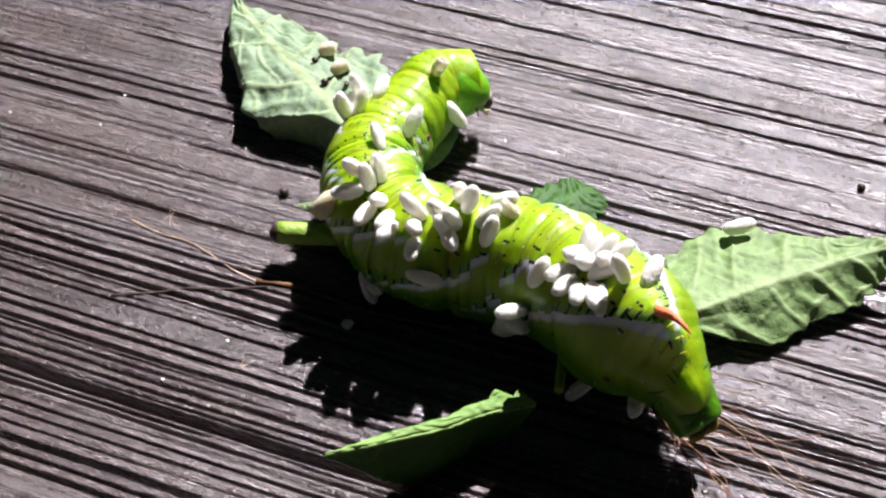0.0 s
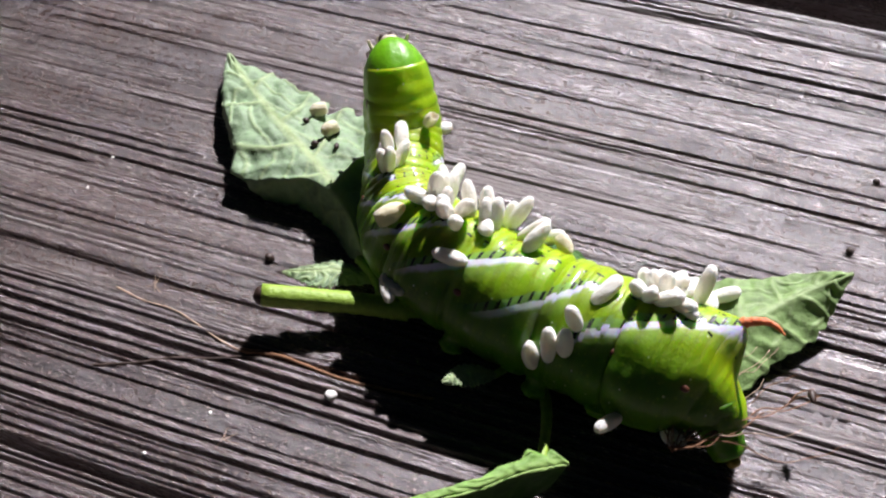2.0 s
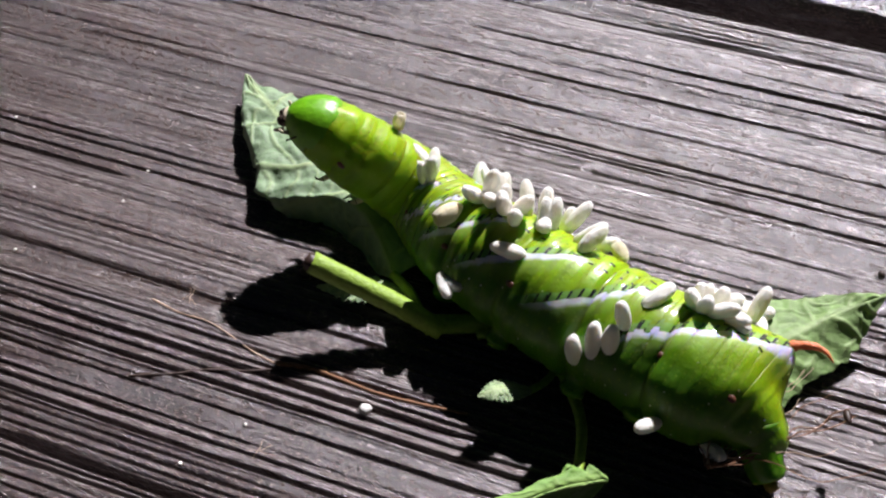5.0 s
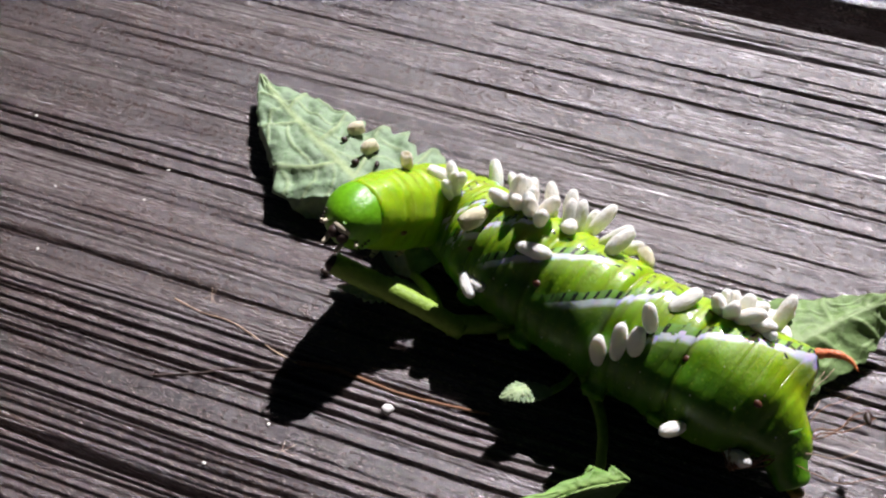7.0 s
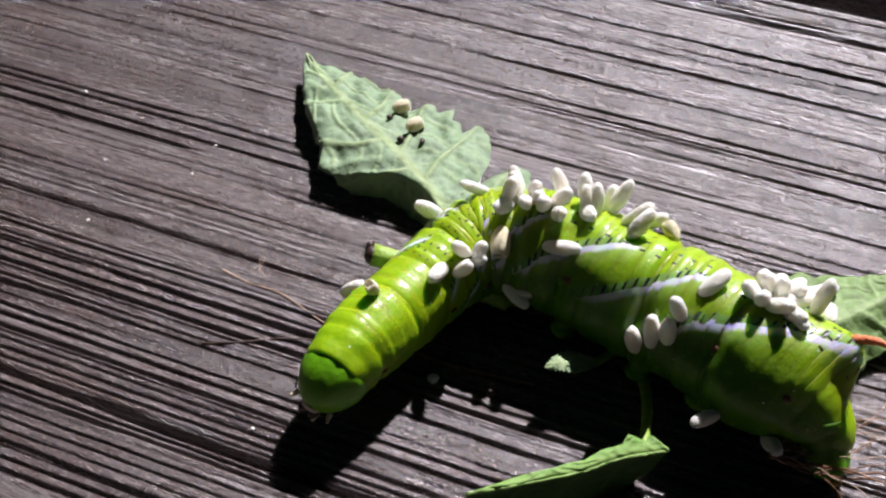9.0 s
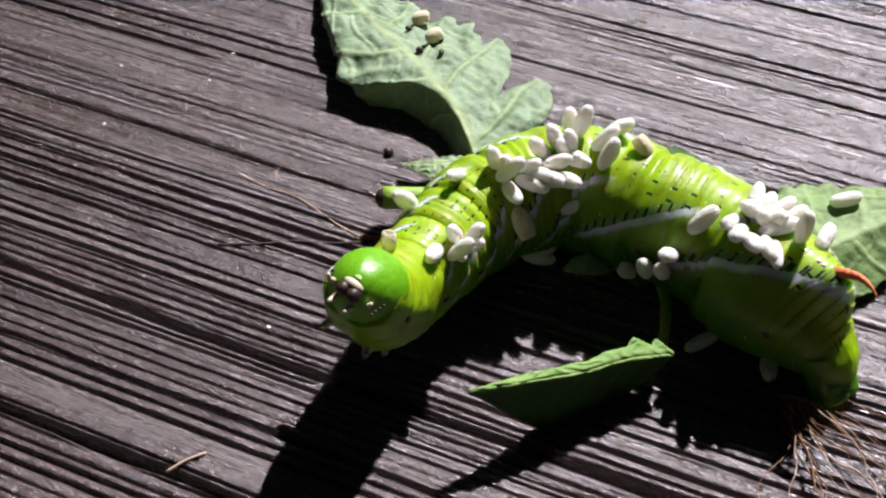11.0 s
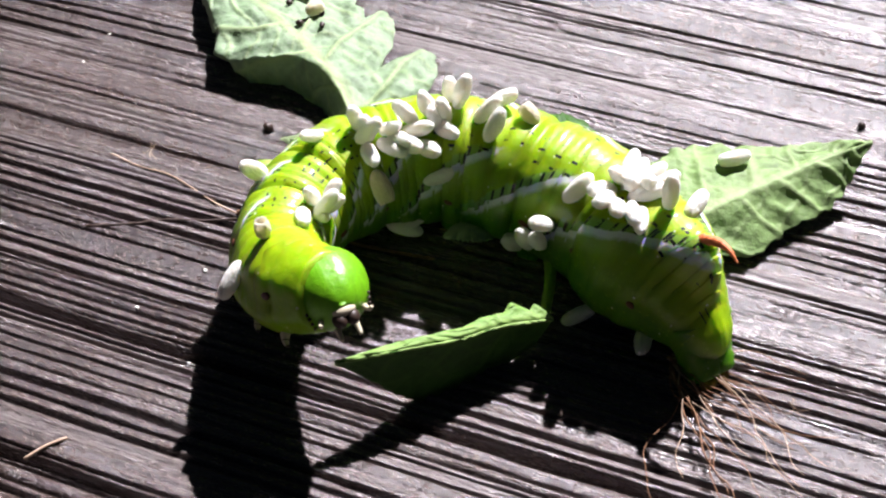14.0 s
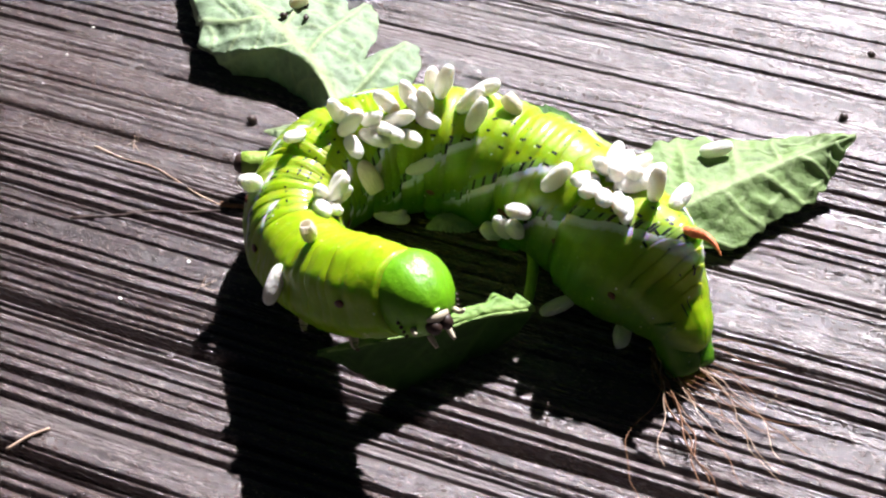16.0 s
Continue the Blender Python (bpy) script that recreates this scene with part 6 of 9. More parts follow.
    walk(rings[18], [
        (0, mm(-13.08, -14.58, 8.40, -8.4, -10.4, 57.6)), (0.5, mm(-13.30, -12.82, 8.84, -12.2, -1.3, 60.5)), (1, mm(-11.14, -11.54, 9.24, -12.7, 4.1, 54.6)),
        (1.5, mm(-9.77, -11.93, 8.55, -9.6, 12.2, 54.8)), (2, mm(-7.91, -11.81, 7.88, 0.4, 34.4, 60.6)), (2.5, mm(-8.11, -11.17, 7.94, 0.3, 35.7, 57.8)),
        (3, mm(-7.68, -10.81, 7.94, 0.6, 36.6, 58.3)), (3.5, mm(-7.61, -10.88, 7.97, 0.9, 37.5, 57.7)), (4, mm(-6.65, -10.09, 7.99, 0.6, 38.4, 54.7)),
        (5.25, mm(-6.53, -10.41, 8.10, 0.3, 40.6, 53.2)), (6.5, mm(-6.47, -10.69, 7.94, 1.7, 42.8, 52.8)), (7, mm(-6.26, -10.65, 7.94, 1.5, 43.7, 52.8)),
        (7.5, mm(-6.47, -10.81, 7.93, 0.7, 44.6, 53.9)), (8, mm(-5.42, -10.91, 7.95, 0.8, 45.1, 56.0)), (9.25, mm(-8.05, -11.43, 8.09, 0.1, 22.9, 56.6)),
        (10.5, mm(-10.30, -12.47, 7.97, 3.5, -0.4, 62.8)), (11, mm(-10.76, -11.64, 8.03, 2.8, -0.4, 62.5)), (11.5, mm(-11.03, -11.34, 8.11, 3.2, -0.7, 63.1)),
        (12, mm(-10.59, -11.86, 7.95, 3.4, -0.7, 66.1)), (12.5, mm(-10.22, -12.77, 7.73, 3.2, -0.4, 62.6)), (13, mm(-10.20, -12.52, 7.71, 3.2, -0.0, 61.3)),
        (13.5, mm(-10.55, -12.71, 7.76, 3.1, -0.4, 59.8)), (14, mm(-10.03, -12.66, 7.73, 3.2, -0.8, 59.3)), (14.5, mm(-10.18, -13.02, 7.76, 3.4, -0.7, 58.0)),
        (15, mm(-10.75, -12.28, 7.76, 3.3, -0.7, 57.2)), (15.5, mm(-10.08, -12.66, 7.70, 3.1, -0.5, 57.1)), (16, mm(-10.13, -12.68, 7.73, 3.2, -0.3, 56.6))])
    walk(rings[19], [
        (0, mm(-14.51, -13.72, 8.17, -7.5, -10.4, 61.8)), (0.5, mm(-14.80, -12.07, 8.49, -10.8, -1.2, 64.1)), (1, mm(-12.60, -10.63, 8.86, -11.5, 4.5, 57.5)),
        (1.5, mm(-11.21, -11.06, 8.29, -8.2, 12.8, 56.1)), (2, mm(-9.41, -10.98, 7.91, 0.8, 33.7, 60.5)), (2.5, mm(-9.58, -10.26, 7.97, 0.6, 34.6, 57.5)),
        (3, mm(-9.15, -9.92, 7.98, 0.9, 35.5, 58.0)), (3.5, mm(-9.07, -9.96, 8.02, 1.1, 36.4, 57.3)), (4, mm(-8.07, -9.09, 8.02, 0.8, 37.3, 54.4)),
        (5.25, mm(-7.93, -9.36, 8.12, 0.5, 39.5, 53.1)), (6.5, mm(-7.86, -9.59, 8.00, 2.0, 41.8, 52.7)), (7, mm(-7.66, -9.55, 8.00, 1.8, 42.7, 52.8)),
        (7.5, mm(-7.91, -9.76, 7.96, 1.0, 43.6, 53.9)), (8, mm(-6.87, -9.93, 7.99, 1.2, 44.5, 56.1)), (9.25, mm(-9.66, -10.43, 8.10, 0.0, 22.0, 57.2)),
        (10.5, mm(-12.13, -11.58, 8.07, 1.8, -1.5, 62.8)), (11, mm(-12.59, -10.72, 8.10, 1.1, -1.4, 61.9)), (11.5, mm(-12.89, -10.43, 8.19, 1.2, -1.4, 62.8)),
        (12, mm(-12.48, -11.07, 8.04, 1.9, -1.5, 66.6)), (12.5, mm(-11.98, -11.91, 7.82, 2.2, -1.4, 64.5)), (13, mm(-11.95, -11.61, 7.80, 2.3, -1.3, 63.2)),
        (13.5, mm(-12.27, -11.76, 7.85, 2.0, -1.3, 62.1)), (14, mm(-11.74, -11.70, 7.82, 2.1, -1.3, 61.5)), (14.5, mm(-11.87, -12.02, 7.85, 2.2, -1.4, 60.3)),
        (15, mm(-12.42, -11.25, 7.85, 2.2, -1.3, 59.8)), (15.5, mm(-11.73, -11.65, 7.79, 2.2, -1.3, 59.9)), (16, mm(-11.78, -11.65, 7.82, 2.2, -1.3, 59.4))])
    walk(rings[20], [
        (0, mm(-15.92, -13.01, 7.98, -6.4, -11.4, 66.0)), (0.5, mm(-16.25, -11.43, 8.21, -9.0, -1.7, 67.4)), (1, mm(-14.02, -9.84, 8.55, -10.2, 3.9, 60.1)),
        (1.5, mm(-12.58, -10.24, 8.09, -6.8, 12.3, 57.0)), (2, mm(-11.02, -10.08, 7.94, 0.8, 33.1, 59.7)), (2.5, mm(-11.13, -9.28, 8.00, 0.6, 34.0, 56.6)),
        (3, mm(-10.71, -8.96, 8.02, 0.8, 34.9, 56.9)), (3.5, mm(-10.61, -8.97, 8.06, 1.0, 35.9, 56.2)), (4, mm(-9.57, -8.01, 8.06, 0.7, 36.8, 53.5)),
        (5.25, mm(-9.44, -8.24, 8.14, 0.3, 39.0, 52.4)), (6.5, mm(-9.34, -8.42, 8.07, 1.8, 41.3, 52.2)), (7, mm(-9.15, -8.38, 8.06, 1.6, 42.2, 52.4)),
        (7.5, mm(-9.43, -8.64, 8.00, 1.1, 43.1, 53.5)), (8, mm(-8.40, -8.88, 8.03, 1.1, 44.0, 55.5)), (9.25, mm(-11.31, -9.40, 8.11, -0.2, 21.1, 57.2)),
        (10.5, mm(-13.91, -10.58, 8.07, 0.5, -2.9, 63.1)), (11, mm(-14.36, -9.67, 8.07, -0.3, -2.7, 61.8)), (11.5, mm(-14.70, -9.40, 8.16, -0.6, -2.8, 63.0)),
        (12, mm(-14.36, -10.21, 8.04, 0.7, -2.9, 67.3)), (12.5, mm(-13.78, -11.04, 7.86, 1.4, -2.8, 66.7)), (13, mm(-13.74, -10.67, 7.84, 1.7, -2.8, 65.5)),
        (13.5, mm(-14.05, -10.80, 7.87, 1.2, -2.8, 64.6)), (14, mm(-13.50, -10.73, 7.84, 1.3, -2.8, 63.8)), (14.5, mm(-13.61, -11.01, 7.88, 1.3, -2.8, 62.7)),
        (15, mm(-14.16, -10.24, 7.87, 1.4, -2.8, 62.7)), (15.5, mm(-13.45, -10.66, 7.82, 1.4, -2.8, 62.8)), (16, mm(-13.51, -10.64, 7.85, 1.4, -2.8, 62.4))])
    walk(rings[21], [
        (0, mm(-17.30, -12.44, 7.83, -5.2, -12.6, 70.0)), (0.5, mm(-17.67, -10.91, 8.00, -7.0, -2.5, 70.2)), (1, mm(-15.37, -9.14, 8.30, -8.6, 3.2, 62.4)),
        (1.5, mm(-13.88, -9.47, 7.94, -5.3, 11.8, 57.3)), (2, mm(-12.66, -9.12, 7.98, 0.7, 32.5, 58.4)), (2.5, mm(-12.72, -8.23, 8.02, 0.3, 33.4, 55.2)),
        (3, mm(-12.29, -7.93, 8.04, 0.4, 34.4, 55.1)), (3.5, mm(-12.18, -7.90, 8.09, 0.6, 35.3, 54.6)), (4, mm(-11.11, -6.87, 8.08, 0.3, 36.3, 52.2)),
        (5.25, mm(-10.98, -7.05, 8.16, 0.0, 38.6, 51.4)), (6.5, mm(-10.86, -7.19, 8.12, 1.4, 40.9, 51.4)), (7, mm(-10.68, -7.16, 8.11, 1.2, 41.8, 51.6)),
        (7.5, mm(-11.01, -7.45, 8.03, 0.9, 42.7, 52.7)), (8, mm(-9.98, -7.78, 8.06, 0.8, 43.6, 54.4)), (9.25, mm(-12.97, -8.33, 8.10, -0.4, 20.1, 56.9)),
        (10.5, mm(-15.68, -9.59, 8.02, -0.5, -4.3, 64.7)), (11, mm(-16.10, -8.60, 8.00, -1.2, -4.0, 63.4)), (11.5, mm(-16.48, -8.38, 8.06, -1.8, -4.1, 64.7)),
        (12, mm(-16.23, -9.36, 8.01, -0.0, -4.4, 69.0)), (12.5, mm(-15.61, -10.23, 7.87, 1.0, -4.3, 69.6)), (13, mm(-15.60, -9.80, 7.87, 1.4, -4.3, 68.6)),
        (13.5, mm(-15.89, -9.92, 7.87, 0.9, -4.3, 68.0)), (14, mm(-15.32, -9.83, 7.85, 0.9, -4.3, 66.9)), (14.5, mm(-15.43, -10.08, 7.89, 0.8, -4.3, 65.7)),
        (15, mm(-15.98, -9.31, 7.88, 1.0, -4.3, 66.1)), (15.5, mm(-15.24, -9.76, 7.84, 1.0, -4.3, 66.3)), (16, mm(-15.31, -9.72, 7.87, 1.0, -4.3, 66.0))])
    walk(rings[22], [
        (0, mm(-18.64, -12.02, 7.72, -3.9, -13.5, 73.3)), (0.5, mm(-19.04, -10.49, 7.86, -4.9, -3.1, 72.0)), (1, mm(-16.66, -8.53, 8.11, -6.9, 2.6, 64.1)),
        (1.5, mm(-15.08, -8.73, 7.83, -3.7, 11.4, 57.3)), (2, mm(-14.30, -8.08, 7.99, 0.4, 31.9, 56.6)), (2.5, mm(-14.30, -7.10, 8.02, -0.0, 32.8, 53.6)),
        (3, mm(-13.85, -6.80, 8.05, -0.1, 33.7, 52.9)), (3.5, mm(-13.73, -6.76, 8.10, 0.1, 34.7, 52.5)), (4, mm(-12.64, -5.66, 8.08, -0.2, 35.7, 50.6)),
        (5.25, mm(-12.52, -5.80, 8.15, -0.4, 38.0, 50.1)), (6.5, mm(-12.39, -5.92, 8.15, 0.7, 40.4, 50.5)), (7, mm(-12.22, -5.89, 8.13, 0.6, 41.3, 50.7)),
        (7.5, mm(-12.60, -6.21, 8.05, 0.6, 42.2, 51.6)), (8, mm(-11.56, -6.61, 8.08, 0.4, 43.1, 52.9)), (9.25, mm(-14.62, -7.22, 8.08, -0.7, 19.0, 57.0)),
        (10.5, mm(-17.45, -8.67, 7.98, -0.9, -5.5, 68.2)), (11, mm(-17.82, -7.60, 7.92, -1.5, -5.0, 67.7)), (11.5, mm(-18.23, -7.44, 7.96, -2.3, -5.0, 69.0)),
        (12, mm(-18.11, -8.59, 7.99, -0.3, -5.5, 72.2)), (12.5, mm(-17.49, -9.53, 7.90, 0.7, -5.6, 73.8)), (13, mm(-17.52, -9.05, 7.93, 1.2, -5.6, 73.1)),
        (13.5, mm(-17.79, -9.16, 7.90, 0.8, -5.5, 72.4)), (14, mm(-17.20, -9.04, 7.88, 0.8, -5.6, 71.0)), (14.5, mm(-17.31, -9.26, 7.91, 0.6, -5.6, 69.5)),
        (15, mm(-17.87, -8.51, 7.91, 0.8, -5.6, 70.2)), (15.5, mm(-17.11, -8.98, 7.87, 0.8, -5.6, 70.5)), (16, mm(-17.19, -8.92, 7.90, 0.7, -5.6, 70.2))])
    walk(rings[23], [
        (0, mm(-19.98, -11.69, 7.65, -2.6, -14.6, 75.0)), (0.5, mm(-20.39, -10.13, 7.78, -3.1, -3.9, 72.0)), (1, mm(-17.92, -7.98, 7.96, -5.2, 1.9, 64.9)),
        (1.5, mm(-16.25, -8.00, 7.77, -2.3, 11.0, 57.1)), (2, mm(-15.93, -6.97, 7.99, 0.1, 31.2, 54.7)), (2.5, mm(-15.86, -5.91, 8.01, -0.3, 32.2, 52.0)),
        (3, mm(-15.37, -5.60, 8.03, -0.5, 33.1, 50.8)), (3.5, mm(-15.25, -5.56, 8.09, -0.4, 34.1, 50.5)), (4, mm(-14.14, -4.39, 8.07, -0.7, 35.1, 49.0)),
        (5.25, mm(-14.04, -4.51, 8.13, -0.8, 37.4, 48.9)), (6.5, mm(-13.90, -4.63, 8.16, 0.1, 39.8, 49.5)), (7, mm(-13.76, -4.60, 8.13, -0.0, 40.7, 49.8)),
        (7.5, mm(-14.18, -4.92, 8.06, 0.3, 41.6, 50.1)), (8, mm(-13.13, -5.40, 8.08, -0.1, 42.6, 51.1)), (9.25, mm(-16.26, -6.12, 8.05, -0.9, 17.9, 57.8)),
        (10.5, mm(-19.26, -7.92, 7.94, -1.1, -6.7, 74.0)), (11, mm(-19.55, -6.84, 7.86, -1.3, -6.1, 75.4)), (11.5, mm(-19.99, -6.72, 7.86, -2.1, -6.1, 76.4)),
        (12, mm(-20.01, -7.97, 7.97, -0.3, -6.8, 77.0)), (12.5, mm(-19.42, -9.00, 7.92, 0.6, -6.9, 79.1)), (13, mm(-19.51, -8.49, 7.98, 1.0, -7.0, 78.6)),
        (13.5, mm(-19.75, -8.59, 7.93, 0.7, -6.8, 77.9)), (14, mm(-19.13, -8.42, 7.91, 0.7, -6.9, 76.0)), (14.5, mm(-19.25, -8.58, 7.93, 0.5, -7.0, 74.1)),
        (15, mm(-19.83, -7.86, 7.94, 0.8, -6.9, 75.1)), (15.5, mm(-19.04, -8.35, 7.90, 0.7, -6.9, 75.4)), (16, mm(-19.13, -8.28, 7.92, 0.6, -6.9, 75.2))])
    walk(rings[24], [
        (0, mm(-21.37, -11.41, 7.61, -1.5, -15.2, 74.6)), (0.5, mm(-21.76, -9.78, 7.74, -1.7, -4.4, 69.6)), (1, mm(-19.20, -7.44, 7.86, -3.5, 1.3, 64.4)),
        (1.5, mm(-17.43, -7.24, 7.74, -1.0, 10.6, 56.6)), (2, mm(-17.50, -5.81, 7.99, -0.1, 30.4, 52.8)), (2.5, mm(-17.38, -4.68, 7.99, -0.6, 31.4, 50.6)),
        (3, mm(-16.83, -4.34, 8.01, -0.8, 32.3, 49.2)), (3.5, mm(-16.70, -4.31, 8.07, -0.8, 33.3, 48.5)), (4, mm(-15.60, -3.10, 8.04, -1.0, 34.2, 47.6)),
        (5.25, mm(-15.51, -3.21, 8.10, -1.1, 36.6, 48.0)), (6.5, mm(-15.39, -3.33, 8.15, -0.5, 39.0, 48.8)), (7, mm(-15.26, -3.30, 8.12, -0.5, 39.9, 49.2)),
        (7.5, mm(-15.72, -3.61, 8.06, -0.1, 40.8, 48.3)), (8, mm(-14.64, -4.16, 8.07, -0.6, 41.7, 49.1)), (9.25, mm(-17.93, -5.05, 8.02, -1.0, 16.7, 59.5)),
        (10.5, mm(-21.15, -7.45, 7.90, -1.1, -7.6, 81.4)), (11, mm(-21.33, -6.49, 7.83, -0.8, -6.9, 85.5)), (11.5, mm(-21.78, -6.39, 7.79, -1.6, -6.8, 86.0)),
        (12, mm(-21.96, -7.59, 7.97, -0.2, -7.8, 82.9)), (12.5, mm(-21.40, -8.71, 7.95, 0.4, -7.9, 85.0)), (13, mm(-21.57, -8.17, 8.01, 0.6, -8.0, 84.9)),
        (13.5, mm(-21.75, -8.25, 7.96, 0.7, -7.7, 84.2)), (14, mm(-21.13, -7.99, 7.94, 0.6, -7.8, 81.7)), (14.5, mm(-21.24, -8.08, 7.95, 0.3, -7.9, 79.3)),
        (15, mm(-21.85, -7.40, 7.98, 0.7, -7.9, 80.6)), (15.5, mm(-21.02, -7.90, 7.92, 0.5, -7.9, 80.9)), (16, mm(-21.12, -7.83, 7.94, 0.4, -7.9, 80.7))])
    walk(rings[25], [
        (0, mm(-22.86, -11.09, 7.59, -0.7, -15.8, 71.9)), (0.5, mm(-23.17, -9.34, 7.73, -0.9, -4.8, 64.6)), (1, mm(-20.56, -6.85, 7.79, -2.2, 0.7, 62.3)),
        (1.5, mm(-18.69, -6.43, 7.73, -0.1, 10.2, 55.5)), (2, mm(-19.03, -4.61, 7.98, -0.3, 29.6, 50.9)), (2.5, mm(-18.86, -3.43, 7.97, -0.7, 30.6, 49.5)),
        (3, mm(-18.25, -3.06, 7.97, -1.0, 31.5, 48.0)), (3.5, mm(-18.10, -3.03, 8.04, -1.1, 32.4, 46.8)), (4, mm(-17.01, -1.79, 8.00, -1.3, 33.4, 46.4)),
        (5.25, mm(-16.95, -1.90, 8.06, -1.3, 35.8, 47.3)), (6.5, mm(-16.84, -2.05, 8.12, -1.0, 38.1, 48.2)), (7, mm(-16.73, -2.03, 8.10, -0.8, 39.1, 48.6)),
        (7.5, mm(-17.21, -2.28, 8.06, -0.6, 39.9, 46.1)), (8, mm(-16.08, -2.89, 8.05, -1.2, 40.9, 46.9)), (9.25, mm(-19.62, -4.06, 7.98, -1.3, 15.4, 62.0)),
        (10.5, mm(-23.11, -7.27, 7.87, -1.1, -8.5, 89.4)), (11, mm(-23.14, -6.53, 7.82, -0.3, -8.0, 96.0)), (11.5, mm(-23.59, -6.43, 7.75, -1.0, -7.9, 96.0)),
        (12, mm(-23.96, -7.44, 7.97, -0.3, -8.9, 89.2)), (12.5, mm(-23.43, -8.65, 7.96, 0.2, -9.0, 91.0)), (13, mm(-23.67, -8.11, 8.03, 0.2, -9.0, 91.2)),
        (13.5, mm(-23.80, -8.15, 7.98, 0.7, -8.6, 90.8)), (14, mm(-23.16, -7.79, 7.96, 0.4, -8.8, 87.9)), (14.5, mm(-23.29, -7.76, 7.96, 0.1, -8.9, 85.2)),
        (15, mm(-23.92, -7.13, 8.01, 0.4, -8.9, 86.7)), (15.5, mm(-23.04, -7.66, 7.94, 0.2, -8.9, 87.0)), (16, mm(-23.16, -7.58, 7.96, 0.1, -8.9, 86.8))])
    walk(rings[26], [
        (0, mm(-24.52, -10.61, 7.58, -0.2, -15.6, 67.0)), (0.5, mm(-24.66, -8.68, 7.73, -0.6, -4.9, 57.5)), (1, mm(-22.07, -6.13, 7.76, -1.3, 0.3, 58.5)),
        (1.5, mm(-20.11, -5.51, 7.75, 0.3, 9.7, 53.5)), (2, mm(-20.48, -3.40, 7.97, -0.5, 28.5, 48.9)), (2.5, mm(-20.29, -2.20, 7.95, -0.9, 29.5, 48.4)),
        (3, mm(-19.64, -1.80, 7.95, -1.1, 30.5, 47.2)), (3.5, mm(-19.44, -1.76, 8.01, -1.4, 31.4, 45.2)), (4, mm(-18.38, -0.49, 7.96, -1.6, 32.3, 45.3)),
        (5.25, mm(-18.34, -0.63, 8.03, -1.5, 34.7, 46.9)), (6.5, mm(-18.25, -0.83, 8.09, -1.6, 36.9, 47.6)), (7, mm(-18.16, -0.80, 8.08, -1.2, 37.9, 47.9)),
        (7.5, mm(-18.60, -0.94, 8.05, -1.2, 38.7, 43.1)), (8, mm(-17.44, -1.61, 8.02, -1.9, 39.6, 44.4)), (9.25, mm(-21.36, -3.18, 7.95, -1.7, 14.1, 65.3)),
        (10.5, mm(-25.10, -7.40, 7.84, -1.1, -9.2, 97.3)), (11, mm(-24.97, -6.97, 7.83, -0.0, -8.9, 105.3)), (11.5, mm(-25.41, -6.85, 7.75, -0.5, -8.7, 105.1)),
        (12, mm(-25.99, -7.55, 7.97, -0.6, -9.7, 95.3)), (12.5, mm(-25.50, -8.81, 7.97, -0.1, -9.7, 96.6)), (13, mm(-25.81, -8.30, 8.02, -0.2, -9.6, 97.2)),
        (13.5, mm(-25.86, -8.31, 7.99, 0.9, -9.1, 97.3)), (14, mm(-25.22, -7.82, 7.97, 0.2, -9.4, 94.4)), (14.5, mm(-25.35, -7.66, 7.96, -0.3, -9.5, 91.8)),
        (15, mm(-26.01, -7.10, 8.02, -0.1, -9.6, 93.4)), (15.5, mm(-25.07, -7.64, 7.95, -0.1, -9.5, 93.7)), (16, mm(-25.21, -7.56, 7.96, -0.3, -9.5, 93.5))])
